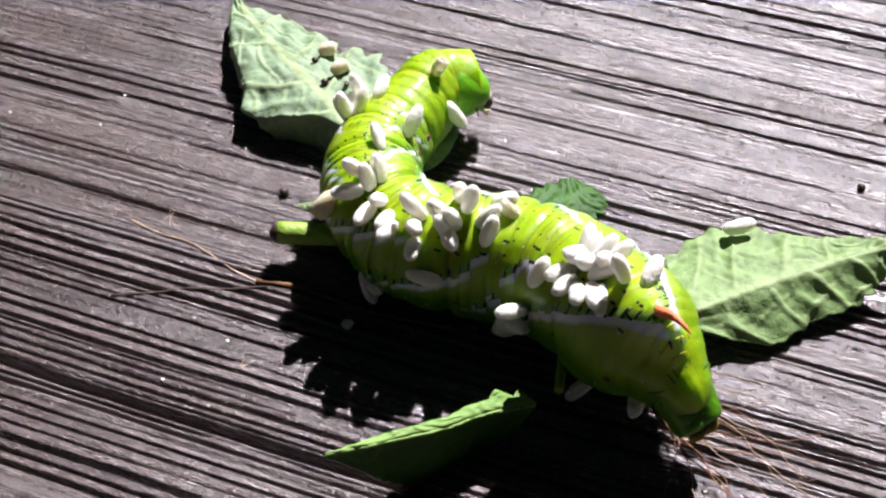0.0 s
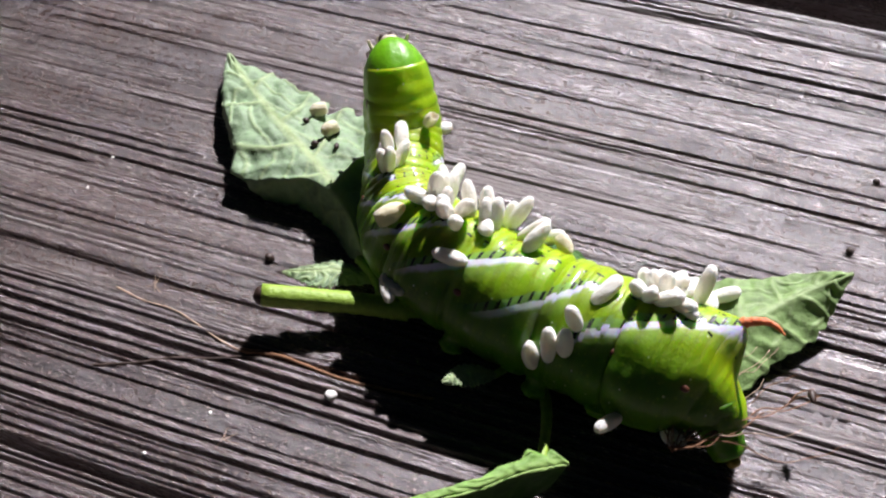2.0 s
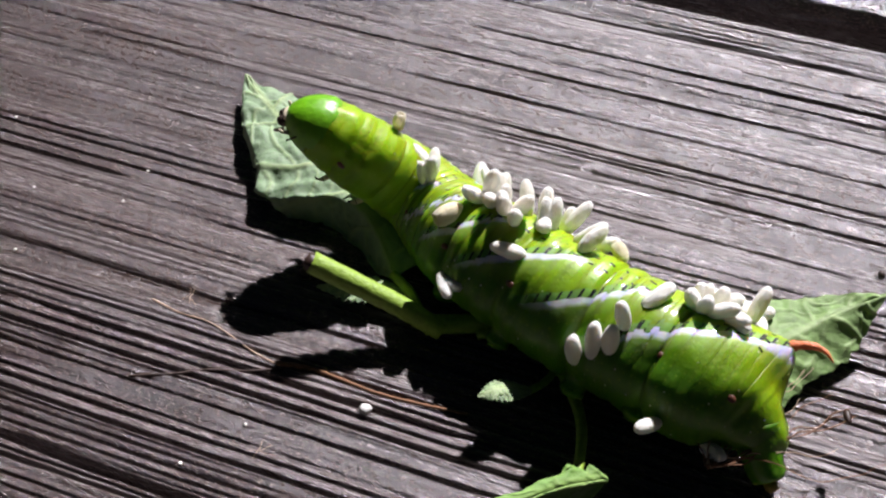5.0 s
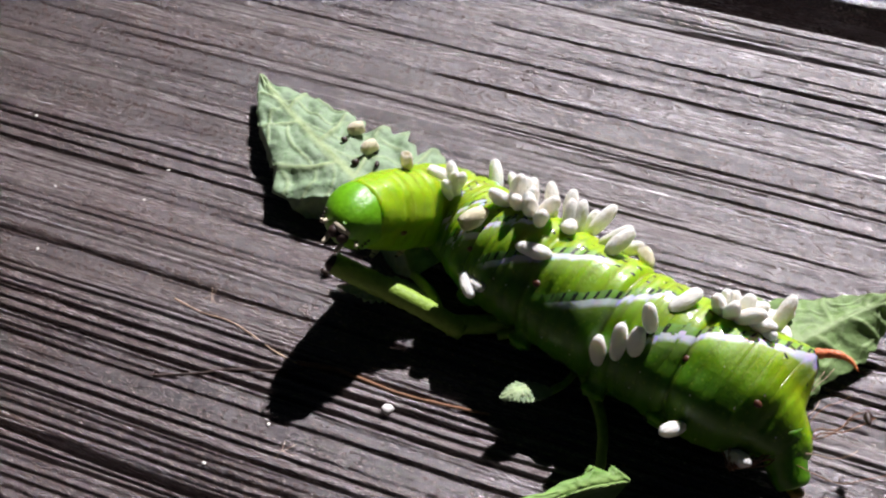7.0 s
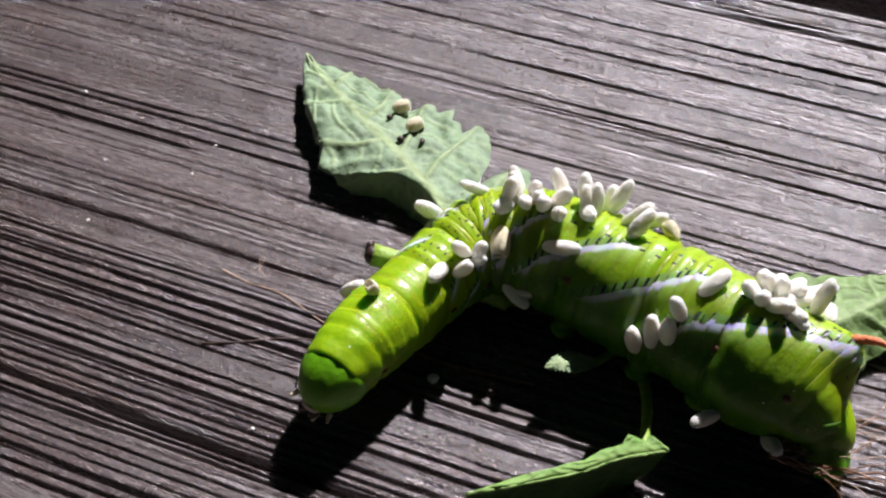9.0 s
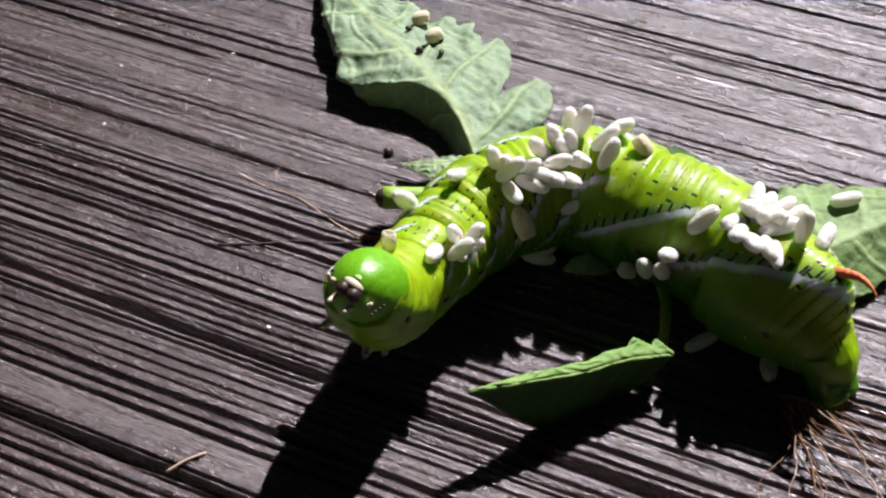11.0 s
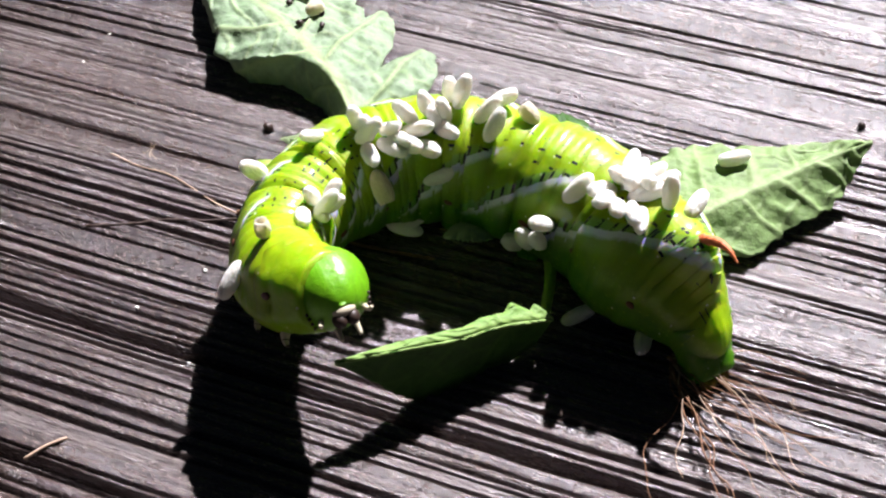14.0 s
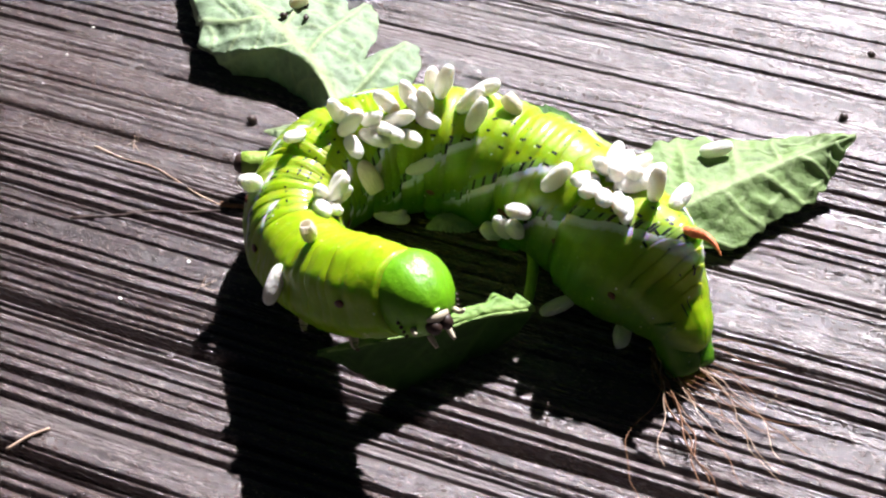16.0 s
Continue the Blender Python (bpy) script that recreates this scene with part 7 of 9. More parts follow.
    walk(rings[27], [
        (0, mm(-26.37, -9.87, 7.60, 0.0, -15.2, 60.6)), (0.5, mm(-26.22, -7.67, 7.72, -0.7, -4.9, 49.3)), (1, mm(-23.73, -5.16, 7.74, -0.8, 0.0, 53.1)),
        (1.5, mm(-21.71, -4.40, 7.79, 0.3, 9.2, 50.0)), (2, mm(-21.85, -2.19, 7.96, -0.9, 27.5, 46.5)), (2.5, mm(-21.67, -1.00, 7.93, -1.2, 28.4, 46.9)),
        (3, mm(-20.97, -0.59, 7.92, -1.3, 29.4, 46.2)), (3.5, mm(-20.70, -0.52, 7.97, -1.9, 30.2, 43.3)), (4, mm(-19.69, 0.77, 7.92, -1.9, 31.1, 43.9)),
        (5.25, mm(-19.68, 0.58, 8.00, -2.0, 33.5, 46.2)), (6.5, mm(-19.56, 0.32, 8.05, -2.3, 35.7, 46.8)), (7, mm(-19.50, 0.36, 8.05, -1.9, 36.6, 46.5)),
        (7.5, mm(-19.84, 0.39, 8.02, -2.3, 37.3, 39.2)), (8, mm(-18.68, -0.34, 7.98, -2.9, 38.1, 41.6)), (9.25, mm(-23.12, -2.43, 7.90, -2.4, 12.8, 69.2)),
        (10.5, mm(-27.08, -7.81, 7.80, -1.2, -9.9, 105.0)), (11, mm(-26.79, -7.69, 7.84, 0.1, -9.8, 112.7)), (11.5, mm(-27.21, -7.55, 7.74, -0.2, -9.5, 112.8)),
        (12, mm(-28.04, -7.86, 7.96, -1.1, -10.5, 101.1)), (12.5, mm(-27.58, -9.17, 7.96, -0.4, -10.4, 101.8)), (13, mm(-27.94, -8.70, 8.00, -0.3, -10.1, 102.8)),
        (13.5, mm(-27.90, -8.70, 8.02, 1.3, -9.6, 103.8)), (14, mm(-27.26, -8.09, 7.97, 0.1, -9.9, 101.1)), (14.5, mm(-27.40, -7.82, 7.95, -0.8, -10.1, 99.1)),
        (15, mm(-28.09, -7.32, 8.02, -0.7, -10.3, 100.8)), (15.5, mm(-27.09, -7.87, 7.94, -0.7, -10.1, 100.9)), (16, mm(-27.24, -7.78, 7.95, -0.8, -10.2, 100.7))])
    walk(rings[28], [
        (0, mm(-28.36, -8.76, 7.61, -0.0, -14.4, 52.9)), (0.5, mm(-27.79, -6.23, 7.70, -1.0, -5.0, 40.6)), (1, mm(-25.50, -3.89, 7.73, -0.7, -0.1, 45.9)),
        (1.5, mm(-23.44, -3.04, 7.82, -0.1, 8.6, 44.7)), (2, mm(-23.11, -0.99, 7.94, -1.5, 26.2, 43.4)), (2.5, mm(-22.97, 0.16, 7.90, -1.7, 27.1, 44.4)),
        (3, mm(-22.25, 0.57, 7.89, -1.7, 28.1, 44.3)), (3.5, mm(-21.88, 0.69, 7.93, -2.6, 28.9, 40.8)), (4, mm(-20.92, 1.99, 7.88, -2.6, 29.8, 41.8)),
        (5.25, mm(-20.95, 1.73, 7.95, -2.7, 32.1, 45.1)), (6.5, mm(-20.76, 1.38, 8.00, -3.3, 34.2, 45.4)), (7, mm(-20.71, 1.43, 8.02, -3.0, 35.1, 44.0)),
        (7.5, mm(-20.90, 1.71, 7.97, -3.9, 35.6, 34.6)), (8, mm(-19.77, 0.89, 7.91, -4.3, 36.3, 39.0)), (9.25, mm(-24.88, -1.84, 7.83, -3.4, 11.4, 73.9)),
        (10.5, mm(-28.99, -8.46, 7.76, -1.3, -10.4, 112.4)), (11, mm(-28.58, -8.60, 7.84, 0.2, -10.4, 118.7)), (11.5, mm(-28.95, -8.44, 7.73, 0.3, -10.0, 119.2)),
        (12, mm(-30.10, -8.36, 7.92, -1.8, -11.1, 106.8)), (12.5, mm(-29.65, -9.70, 7.93, -0.7, -10.9, 106.8)), (13, mm(-30.04, -9.28, 7.97, -0.2, -10.5, 108.1)),
        (13.5, mm(-29.90, -9.32, 8.05, 2.0, -9.9, 110.3)), (14, mm(-29.26, -8.60, 7.96, 0.2, -10.4, 107.9)), (14.5, mm(-29.40, -8.25, 7.92, -1.4, -10.7, 107.1)),
        (15, mm(-30.13, -7.82, 7.99, -1.5, -10.8, 108.9)), (15.5, mm(-29.06, -8.36, 7.92, -1.4, -10.6, 108.7)), (16, mm(-29.23, -8.26, 7.91, -1.3, -10.7, 108.5))])
    walk(rings[29], [
        (0, mm(-30.25, -7.25, 7.61, -0.2, -13.4, 43.9)), (0.5, mm(-29.20, -4.40, 7.65, -1.2, -5.0, 32.1)), (1, mm(-27.10, -2.28, 7.72, -0.9, 0.0, 37.0)),
        (1.5, mm(-25.06, -1.44, 7.82, -0.9, 8.1, 37.2)), (2, mm(-24.25, 0.21, 7.90, -2.2, 25.0, 39.4)), (2.5, mm(-24.16, 1.32, 7.85, -2.4, 25.7, 40.3)),
        (3, mm(-23.44, 1.71, 7.85, -2.4, 26.7, 40.9)), (3.5, mm(-22.95, 1.89, 7.86, -3.6, 27.6, 37.3)), (4, mm(-22.05, 3.20, 7.81, -3.4, 28.4, 38.6)),
        (5.25, mm(-22.14, 2.84, 7.88, -3.6, 30.6, 43.3)), (6.5, mm(-21.80, 2.35, 7.92, -4.6, 32.5, 43.3)), (7, mm(-21.73, 2.45, 7.95, -4.6, 33.4, 40.2)),
        (7.5, mm(-21.75, 3.01, 7.86, -5.9, 33.4, 30.0)), (8, mm(-20.71, 2.08, 7.80, -6.0, 34.2, 37.2)), (9.25, mm(-26.64, -1.42, 7.70, -4.4, 10.3, 79.5)),
        (10.5, mm(-30.79, -9.32, 7.69, -1.2, -10.9, 119.6)), (11, mm(-30.28, -9.64, 7.82, 0.7, -10.9, 124.0)), (11.5, mm(-30.59, -9.48, 7.71, 1.3, -10.4, 125.0)),
        (12, mm(-32.12, -9.03, 7.83, -2.6, -11.6, 112.7)), (12.5, mm(-31.68, -10.37, 7.89, -0.7, -11.3, 112.0)), (13, mm(-32.06, -10.02, 7.94, 0.4, -10.7, 113.6)),
        (13.5, mm(-31.81, -10.15, 8.11, 3.3, -10.2, 116.9)), (14, mm(-31.18, -9.35, 7.95, 0.6, -10.8, 114.9)), (14.5, mm(-31.31, -8.96, 7.85, -2.0, -11.2, 115.8)),
        (15, mm(-32.07, -8.60, 7.92, -2.2, -11.2, 117.6)), (15.5, mm(-30.92, -9.12, 7.87, -2.4, -11.1, 116.8)), (16, mm(-31.10, -9.00, 7.85, -1.9, -11.1, 116.9))])
    walk(rings[30], [
        (0, mm(-31.87, -5.37, 7.60, -0.5, -12.5, 34.1)), (0.5, mm(-30.34, -2.24, 7.59, -1.4, -5.1, 23.9)), (1, mm(-28.37, -0.38, 7.69, -1.4, 0.2, 26.9)),
        (1.5, mm(-26.37, 0.42, 7.77, -1.8, 7.4, 28.1)), (2, mm(-25.25, 1.44, 7.82, -3.0, 23.6, 34.3)), (2.5, mm(-25.18, 2.49, 7.78, -3.1, 24.3, 34.4)),
        (3, mm(-24.48, 2.85, 7.78, -3.2, 25.3, 35.5)), (3.5, mm(-23.90, 3.10, 7.76, -4.6, 26.2, 32.7)), (4, mm(-23.04, 4.40, 7.71, -4.3, 26.9, 34.4)),
        (5.25, mm(-23.25, 3.94, 7.77, -4.7, 29.1, 40.7)), (6.5, mm(-22.70, 3.26, 7.81, -6.0, 30.8, 40.9)), (7, mm(-22.58, 3.43, 7.84, -6.3, 29.8, 36.1)),
        (7.5, mm(-22.44, 4.30, 7.70, -7.6, 26.1, 27.7)), (8, mm(-21.56, 3.21, 7.65, -7.5, 26.9, 38.1)), (9.25, mm(-28.38, -1.17, 7.52, -5.0, 6.8, 86.9)),
        (10.5, mm(-32.44, -10.40, 7.63, -0.8, -11.6, 126.7)), (11, mm(-31.88, -10.81, 7.81, 1.7, -11.4, 129.3)), (11.5, mm(-32.10, -10.65, 7.72, 3.2, -10.9, 130.5)),
        (12, mm(-34.05, -9.89, 7.71, -3.1, -12.1, 119.2)), (12.5, mm(-33.62, -11.22, 7.84, -0.5, -11.6, 117.8)), (13, mm(-33.96, -10.93, 7.94, 1.5, -11.0, 119.6)),
        (13.5, mm(-33.59, -11.19, 8.21, 5.0, -10.6, 123.8)), (14, mm(-32.99, -10.32, 7.95, 1.5, -11.2, 121.8)), (14.5, mm(-33.07, -9.95, 7.77, -2.4, -11.7, 125.0)),
        (15, mm(-33.84, -9.67, 7.81, -2.9, -11.7, 127.1)), (15.5, mm(-32.64, -10.15, 7.80, -4.1, -11.5, 125.2)), (16, mm(-32.83, -10.01, 7.77, -2.3, -11.6, 126.0))])
    walk(rings[31], [
        (0, mm(-33.04, -3.19, 7.58, -0.9, -11.5, 24.0)), (0.5, mm(-31.13, 0.09, 7.54, -1.6, -5.1, 16.2)), (1, mm(-29.15, 1.72, 7.64, -2.1, 0.4, 16.7)),
        (1.5, mm(-27.22, 2.47, 7.68, -2.8, 6.8, 18.5)), (2, mm(-26.08, 2.69, 7.73, -3.5, 22.2, 28.4)), (2.5, mm(-25.98, 3.71, 7.70, -3.7, 22.9, 26.9)),
        (3, mm(-25.32, 4.04, 7.69, -3.9, 23.9, 28.7)), (3.5, mm(-24.70, 4.32, 7.64, -5.7, 24.8, 27.4)), (4, mm(-23.86, 5.59, 7.60, -5.1, 25.5, 29.4)),
        (5.25, mm(-24.27, 5.07, 7.65, -5.6, 27.6, 37.6)), (6.5, mm(-23.54, 4.16, 7.68, -7.3, 29.0, 38.7)), (7, mm(-23.32, 4.45, 7.69, -7.5, 26.3, 32.7)),
        (7.5, mm(-23.07, 5.56, 7.49, -8.9, 18.6, 28.4)), (8, mm(-22.41, 4.24, 7.46, -8.8, 19.6, 42.1)), (9.25, mm(-30.06, -1.15, 7.35, -5.0, 3.4, 96.2)),
        (10.5, mm(-33.89, -11.67, 7.61, -0.2, -12.2, 133.4)), (11, mm(-33.32, -12.12, 7.88, 3.2, -11.9, 134.5)), (11.5, mm(-33.44, -11.96, 7.84, 5.9, -11.3, 135.9)),
        (12, mm(-35.82, -10.96, 7.59, -3.5, -12.4, 126.5)), (12.5, mm(-35.42, -12.26, 7.83, -0.0, -11.9, 124.3)), (13, mm(-35.71, -12.05, 8.00, 3.1, -11.2, 126.1)),
        (13.5, mm(-35.20, -12.46, 8.42, 6.9, -11.0, 131.0)), (14, mm(-34.65, -11.52, 8.01, 2.6, -11.6, 128.8)), (14.5, mm(-34.64, -11.22, 7.68, -2.9, -12.1, 134.6)),
        (15, mm(-35.38, -11.01, 7.71, -3.4, -12.0, 137.3)), (15.5, mm(-34.14, -11.40, 7.69, -6.7, -11.8, 134.0)), (16, mm(-34.34, -11.28, 7.69, -2.6, -11.9, 135.5))])
    walk(rings[32], [
        (0, mm(-33.74, -0.84, 7.54, -1.4, -10.9, 14.4)), (0.5, mm(-31.57, 2.46, 7.48, -1.8, -5.1, 9.3)), (1, mm(-29.47, 3.91, 7.56, -3.1, 0.4, 7.2)),
        (1.5, mm(-27.63, 4.62, 7.55, -3.6, 6.1, 9.5)), (2, mm(-26.74, 4.00, 7.63, -3.5, 20.9, 22.3)), (2.5, mm(-26.54, 4.99, 7.60, -4.0, 21.6, 19.2)),
        (3, mm(-25.93, 5.31, 7.59, -4.3, 22.4, 21.6)), (3.5, mm(-25.34, 5.58, 7.49, -6.3, 23.5, 22.0)), (4, mm(-24.51, 6.79, 7.46, -5.3, 24.2, 24.5)),
        (5.25, mm(-25.21, 6.24, 7.51, -6.4, 26.1, 34.7)), (6.5, mm(-24.38, 5.14, 7.53, -8.2, 27.2, 37.2)), (7, mm(-24.02, 5.56, 7.49, -7.9, 23.0, 31.5)),
        (7.5, mm(-23.72, 6.79, 7.24, -9.8, 11.6, 32.7)), (8, mm(-23.29, 5.15, 7.24, -9.7, 12.6, 49.9)), (9.25, mm(-31.65, -1.41, 7.19, -4.2, -0.1, 107.4)),
        (10.5, mm(-35.17, -13.11, 7.64, 0.3, -13.0, 139.0)), (11, mm(-34.59, -13.58, 8.02, 4.9, -12.6, 139.4)), (11.5, mm(-34.61, -13.41, 8.08, 8.7, -12.1, 140.8)),
        (12, mm(-37.39, -12.25, 7.46, -3.7, -12.8, 134.3)), (12.5, mm(-37.04, -13.50, 7.84, 0.5, -12.4, 131.5)), (13, mm(-37.27, -13.38, 8.14, 4.9, -11.6, 133.0)),
        (13.5, mm(-36.61, -13.93, 8.72, 8.7, -11.8, 138.2)), (14, mm(-36.15, -12.91, 8.13, 3.7, -12.2, 135.7)), (14.5, mm(-35.95, -12.72, 7.59, -3.3, -12.6, 144.7)),
        (15, mm(-36.62, -12.58, 7.59, -3.8, -12.5, 147.9)), (15.5, mm(-35.40, -12.77, 7.47, -10.0, -12.2, 143.6)), (16, mm(-35.59, -12.78, 7.60, -2.7, -12.3, 145.1))])
    walk(rings[33], [
        (0, mm(-34.01, 1.49, 7.47, -1.9, -10.2, 5.7)), (0.5, mm(-31.71, 4.76, 7.39, -2.1, -5.0, 3.1)), (1, mm(-29.44, 6.03, 7.42, -3.9, 0.3, -0.6)),
        (1.5, mm(-27.71, 6.74, 7.38, -4.1, 5.4, 2.0)), (2, mm(-27.25, 5.40, 7.51, -2.6, 19.5, 16.5)), (2.5, mm(-26.91, 6.38, 7.48, -3.7, 20.3, 12.9)),
        (3, mm(-26.36, 6.68, 7.46, -4.1, 21.1, 16.2)), (3.5, mm(-25.84, 6.94, 7.30, -6.2, 22.3, 18.0)), (4, mm(-25.02, 8.04, 7.30, -4.4, 23.3, 20.9)),
        (5.25, mm(-26.09, 7.50, 7.32, -6.6, 24.9, 32.7)), (6.5, mm(-25.31, 6.27, 7.32, -8.7, 25.5, 37.0)), (7, mm(-24.77, 6.85, 7.25, -7.2, 20.2, 33.0)),
        (7.5, mm(-24.43, 7.97, 6.96, -9.7, 4.6, 41.8)), (8, mm(-24.22, 5.90, 7.00, -9.6, 5.7, 62.8)), (9.25, mm(-33.11, -2.02, 7.07, -2.8, -3.8, 119.3)),
        (10.5, mm(-36.28, -14.69, 7.68, 0.4, -13.5, 143.0)), (11, mm(-35.71, -15.16, 8.22, 6.5, -13.0, 143.6)), (11.5, mm(-35.61, -14.96, 8.42, 11.3, -12.7, 144.8)),
        (12, mm(-38.74, -13.74, 7.32, -3.6, -12.9, 142.2)), (12.5, mm(-38.44, -14.93, 7.87, 1.1, -12.6, 139.1)), (13, mm(-38.63, -14.89, 8.33, 6.9, -11.6, 139.8)),
        (13.5, mm(-37.80, -15.60, 9.08, 9.9, -12.2, 145.3)), (14, mm(-37.45, -14.48, 8.29, 4.6, -12.4, 142.7)), (14.5, mm(-36.98, -14.41, 7.47, -3.7, -12.7, 155.2)),
        (15, mm(-37.54, -14.36, 7.46, -4.2, -12.6, 158.7)), (15.5, mm(-36.38, -14.13, 7.04, -12.7, -12.3, 154.9)), (16, mm(-36.56, -14.47, 7.50, -2.5, -12.3, 154.6))])
    walk(rings[34], [
        (0, mm(-33.95, 3.68, 7.38, -2.2, -9.7, -2.3)), (0.5, mm(-31.63, 6.87, 7.29, -2.0, -4.9, -2.3)), (1, mm(-29.18, 7.99, 7.24, -4.3, 0.1, -6.9)),
        (1.5, mm(-27.57, 8.70, 7.20, -3.8, 4.9, -3.9)), (2, mm(-27.62, 6.91, 7.42, -0.9, 18.3, 11.8)), (2.5, mm(-27.14, 7.90, 7.37, -2.8, 19.3, 9.2)),
        (3, mm(-26.66, 8.18, 7.33, -3.0, 20.0, 13.8)), (3.5, mm(-26.27, 8.43, 7.10, -4.8, 21.4, 16.3)), (4, mm(-25.46, 9.41, 7.15, -1.7, 22.6, 20.1)),
        (5.25, mm(-26.98, 8.89, 7.10, -5.7, 23.8, 32.7)), (6.5, mm(-26.34, 7.56, 7.06, -8.5, 24.0, 38.5)), (7, mm(-25.64, 8.23, 7.01, -5.1, 17.6, 37.6)),
        (7.5, mm(-25.28, 8.95, 6.70, -8.0, -1.5, 57.2)), (8, mm(-25.22, 6.38, 6.78, -7.6, -0.9, 80.9)), (9.25, mm(-34.44, -3.00, 7.01, -1.3, -7.7, 129.5)),
        (10.5, mm(-37.31, -16.32, 7.71, 0.1, -13.8, 145.0)), (11, mm(-36.72, -16.83, 8.47, 7.9, -13.5, 146.5)), (11.5, mm(-36.49, -16.59, 8.84, 13.4, -13.2, 147.5)),
        (12, mm(-39.85, -15.39, 7.19, -3.1, -13.2, 149.9)), (12.5, mm(-39.62, -16.52, 7.92, 1.8, -13.1, 146.8)), (13, mm(-39.77, -16.55, 8.59, 9.3, -12.1, 146.3)),
        (13.5, mm(-38.79, -17.43, 9.46, 10.9, -12.8, 151.9)), (14, mm(-38.54, -16.18, 8.46, 5.6, -12.8, 149.5)), (14.5, mm(-37.67, -16.24, 7.34, -3.9, -13.0, 166.0)),
        (15, mm(-38.10, -16.26, 7.30, -4.3, -13.0, 169.5)), (15.5, mm(-37.03, -15.54, 6.52, -12.6, -12.6, 168.1)), (16, mm(-37.23, -16.26, 7.40, -1.5, -12.6, 163.8))])
    walk(rings[35], [
        (0, mm(-33.65, 5.58, 7.29, -2.3, -9.1, -9.8)), (0.5, mm(-31.40, 8.72, 7.21, -1.6, -4.7, -7.3)), (1, mm(-28.82, 9.70, 7.06, -4.0, -0.3, -12.0)),
        (1.5, mm(-27.32, 10.40, 7.06, -2.6, 4.4, -9.0)), (2, mm(-27.87, 8.54, 7.40, 1.5, 17.1, 8.2)), (2.5, mm(-27.30, 9.56, 7.29, -1.5, 18.3, 7.8)),
        (3, mm(-26.94, 9.80, 7.23, -1.2, 19.0, 14.4)), (3.5, mm(-26.67, 10.07, 6.93, -2.0, 21.2, 17.6)), (4, mm(-25.92, 10.92, 7.06, 3.1, 22.7, 22.3)),
        (5.25, mm(-27.96, 10.46, 6.87, -3.2, 23.6, 35.3)), (6.5, mm(-27.49, 8.95, 6.77, -7.4, 23.0, 42.4)), (7, mm(-26.71, 9.61, 6.84, -1.5, 15.6, 45.2)),
        (7.5, mm(-26.30, 9.55, 6.54, -4.4, -8.2, 77.9)), (8, mm(-26.33, 6.45, 6.63, -4.3, -8.2, 99.6)), (9.25, mm(-35.67, -4.34, 7.01, -0.0, -11.4, 136.7)),
        (10.5, mm(-38.34, -17.92, 7.69, -0.2, -13.9, 145.5)), (11, mm(-37.65, -18.53, 8.74, 9.4, -13.6, 148.5)), (11.5, mm(-37.32, -18.23, 9.30, 15.2, -13.3, 149.4)),
        (12, mm(-40.72, -17.15, 7.08, -2.4, -13.1, 157.3)), (12.5, mm(-40.54, -18.24, 7.97, 2.8, -13.2, 154.4)), (13, mm(-40.69, -18.31, 8.92, 11.9, -11.9, 152.7)),
        (13.5, mm(-39.56, -19.36, 9.83, 12.1, -12.7, 158.3)), (14, mm(-39.39, -17.99, 8.65, 6.6, -12.6, 156.3)), (14.5, mm(-37.97, -18.13, 7.19, -3.7, -12.7, 177.0)),
        (15, mm(-38.29, -18.19, 7.14, -4.1, -12.8, 179.9)), (15.5, mm(-37.27, -17.11, 6.11, -9.4, -12.3, -178.6)), (16, mm(-37.61, -18.06, 7.32, 0.5, -12.2, 172.9))])
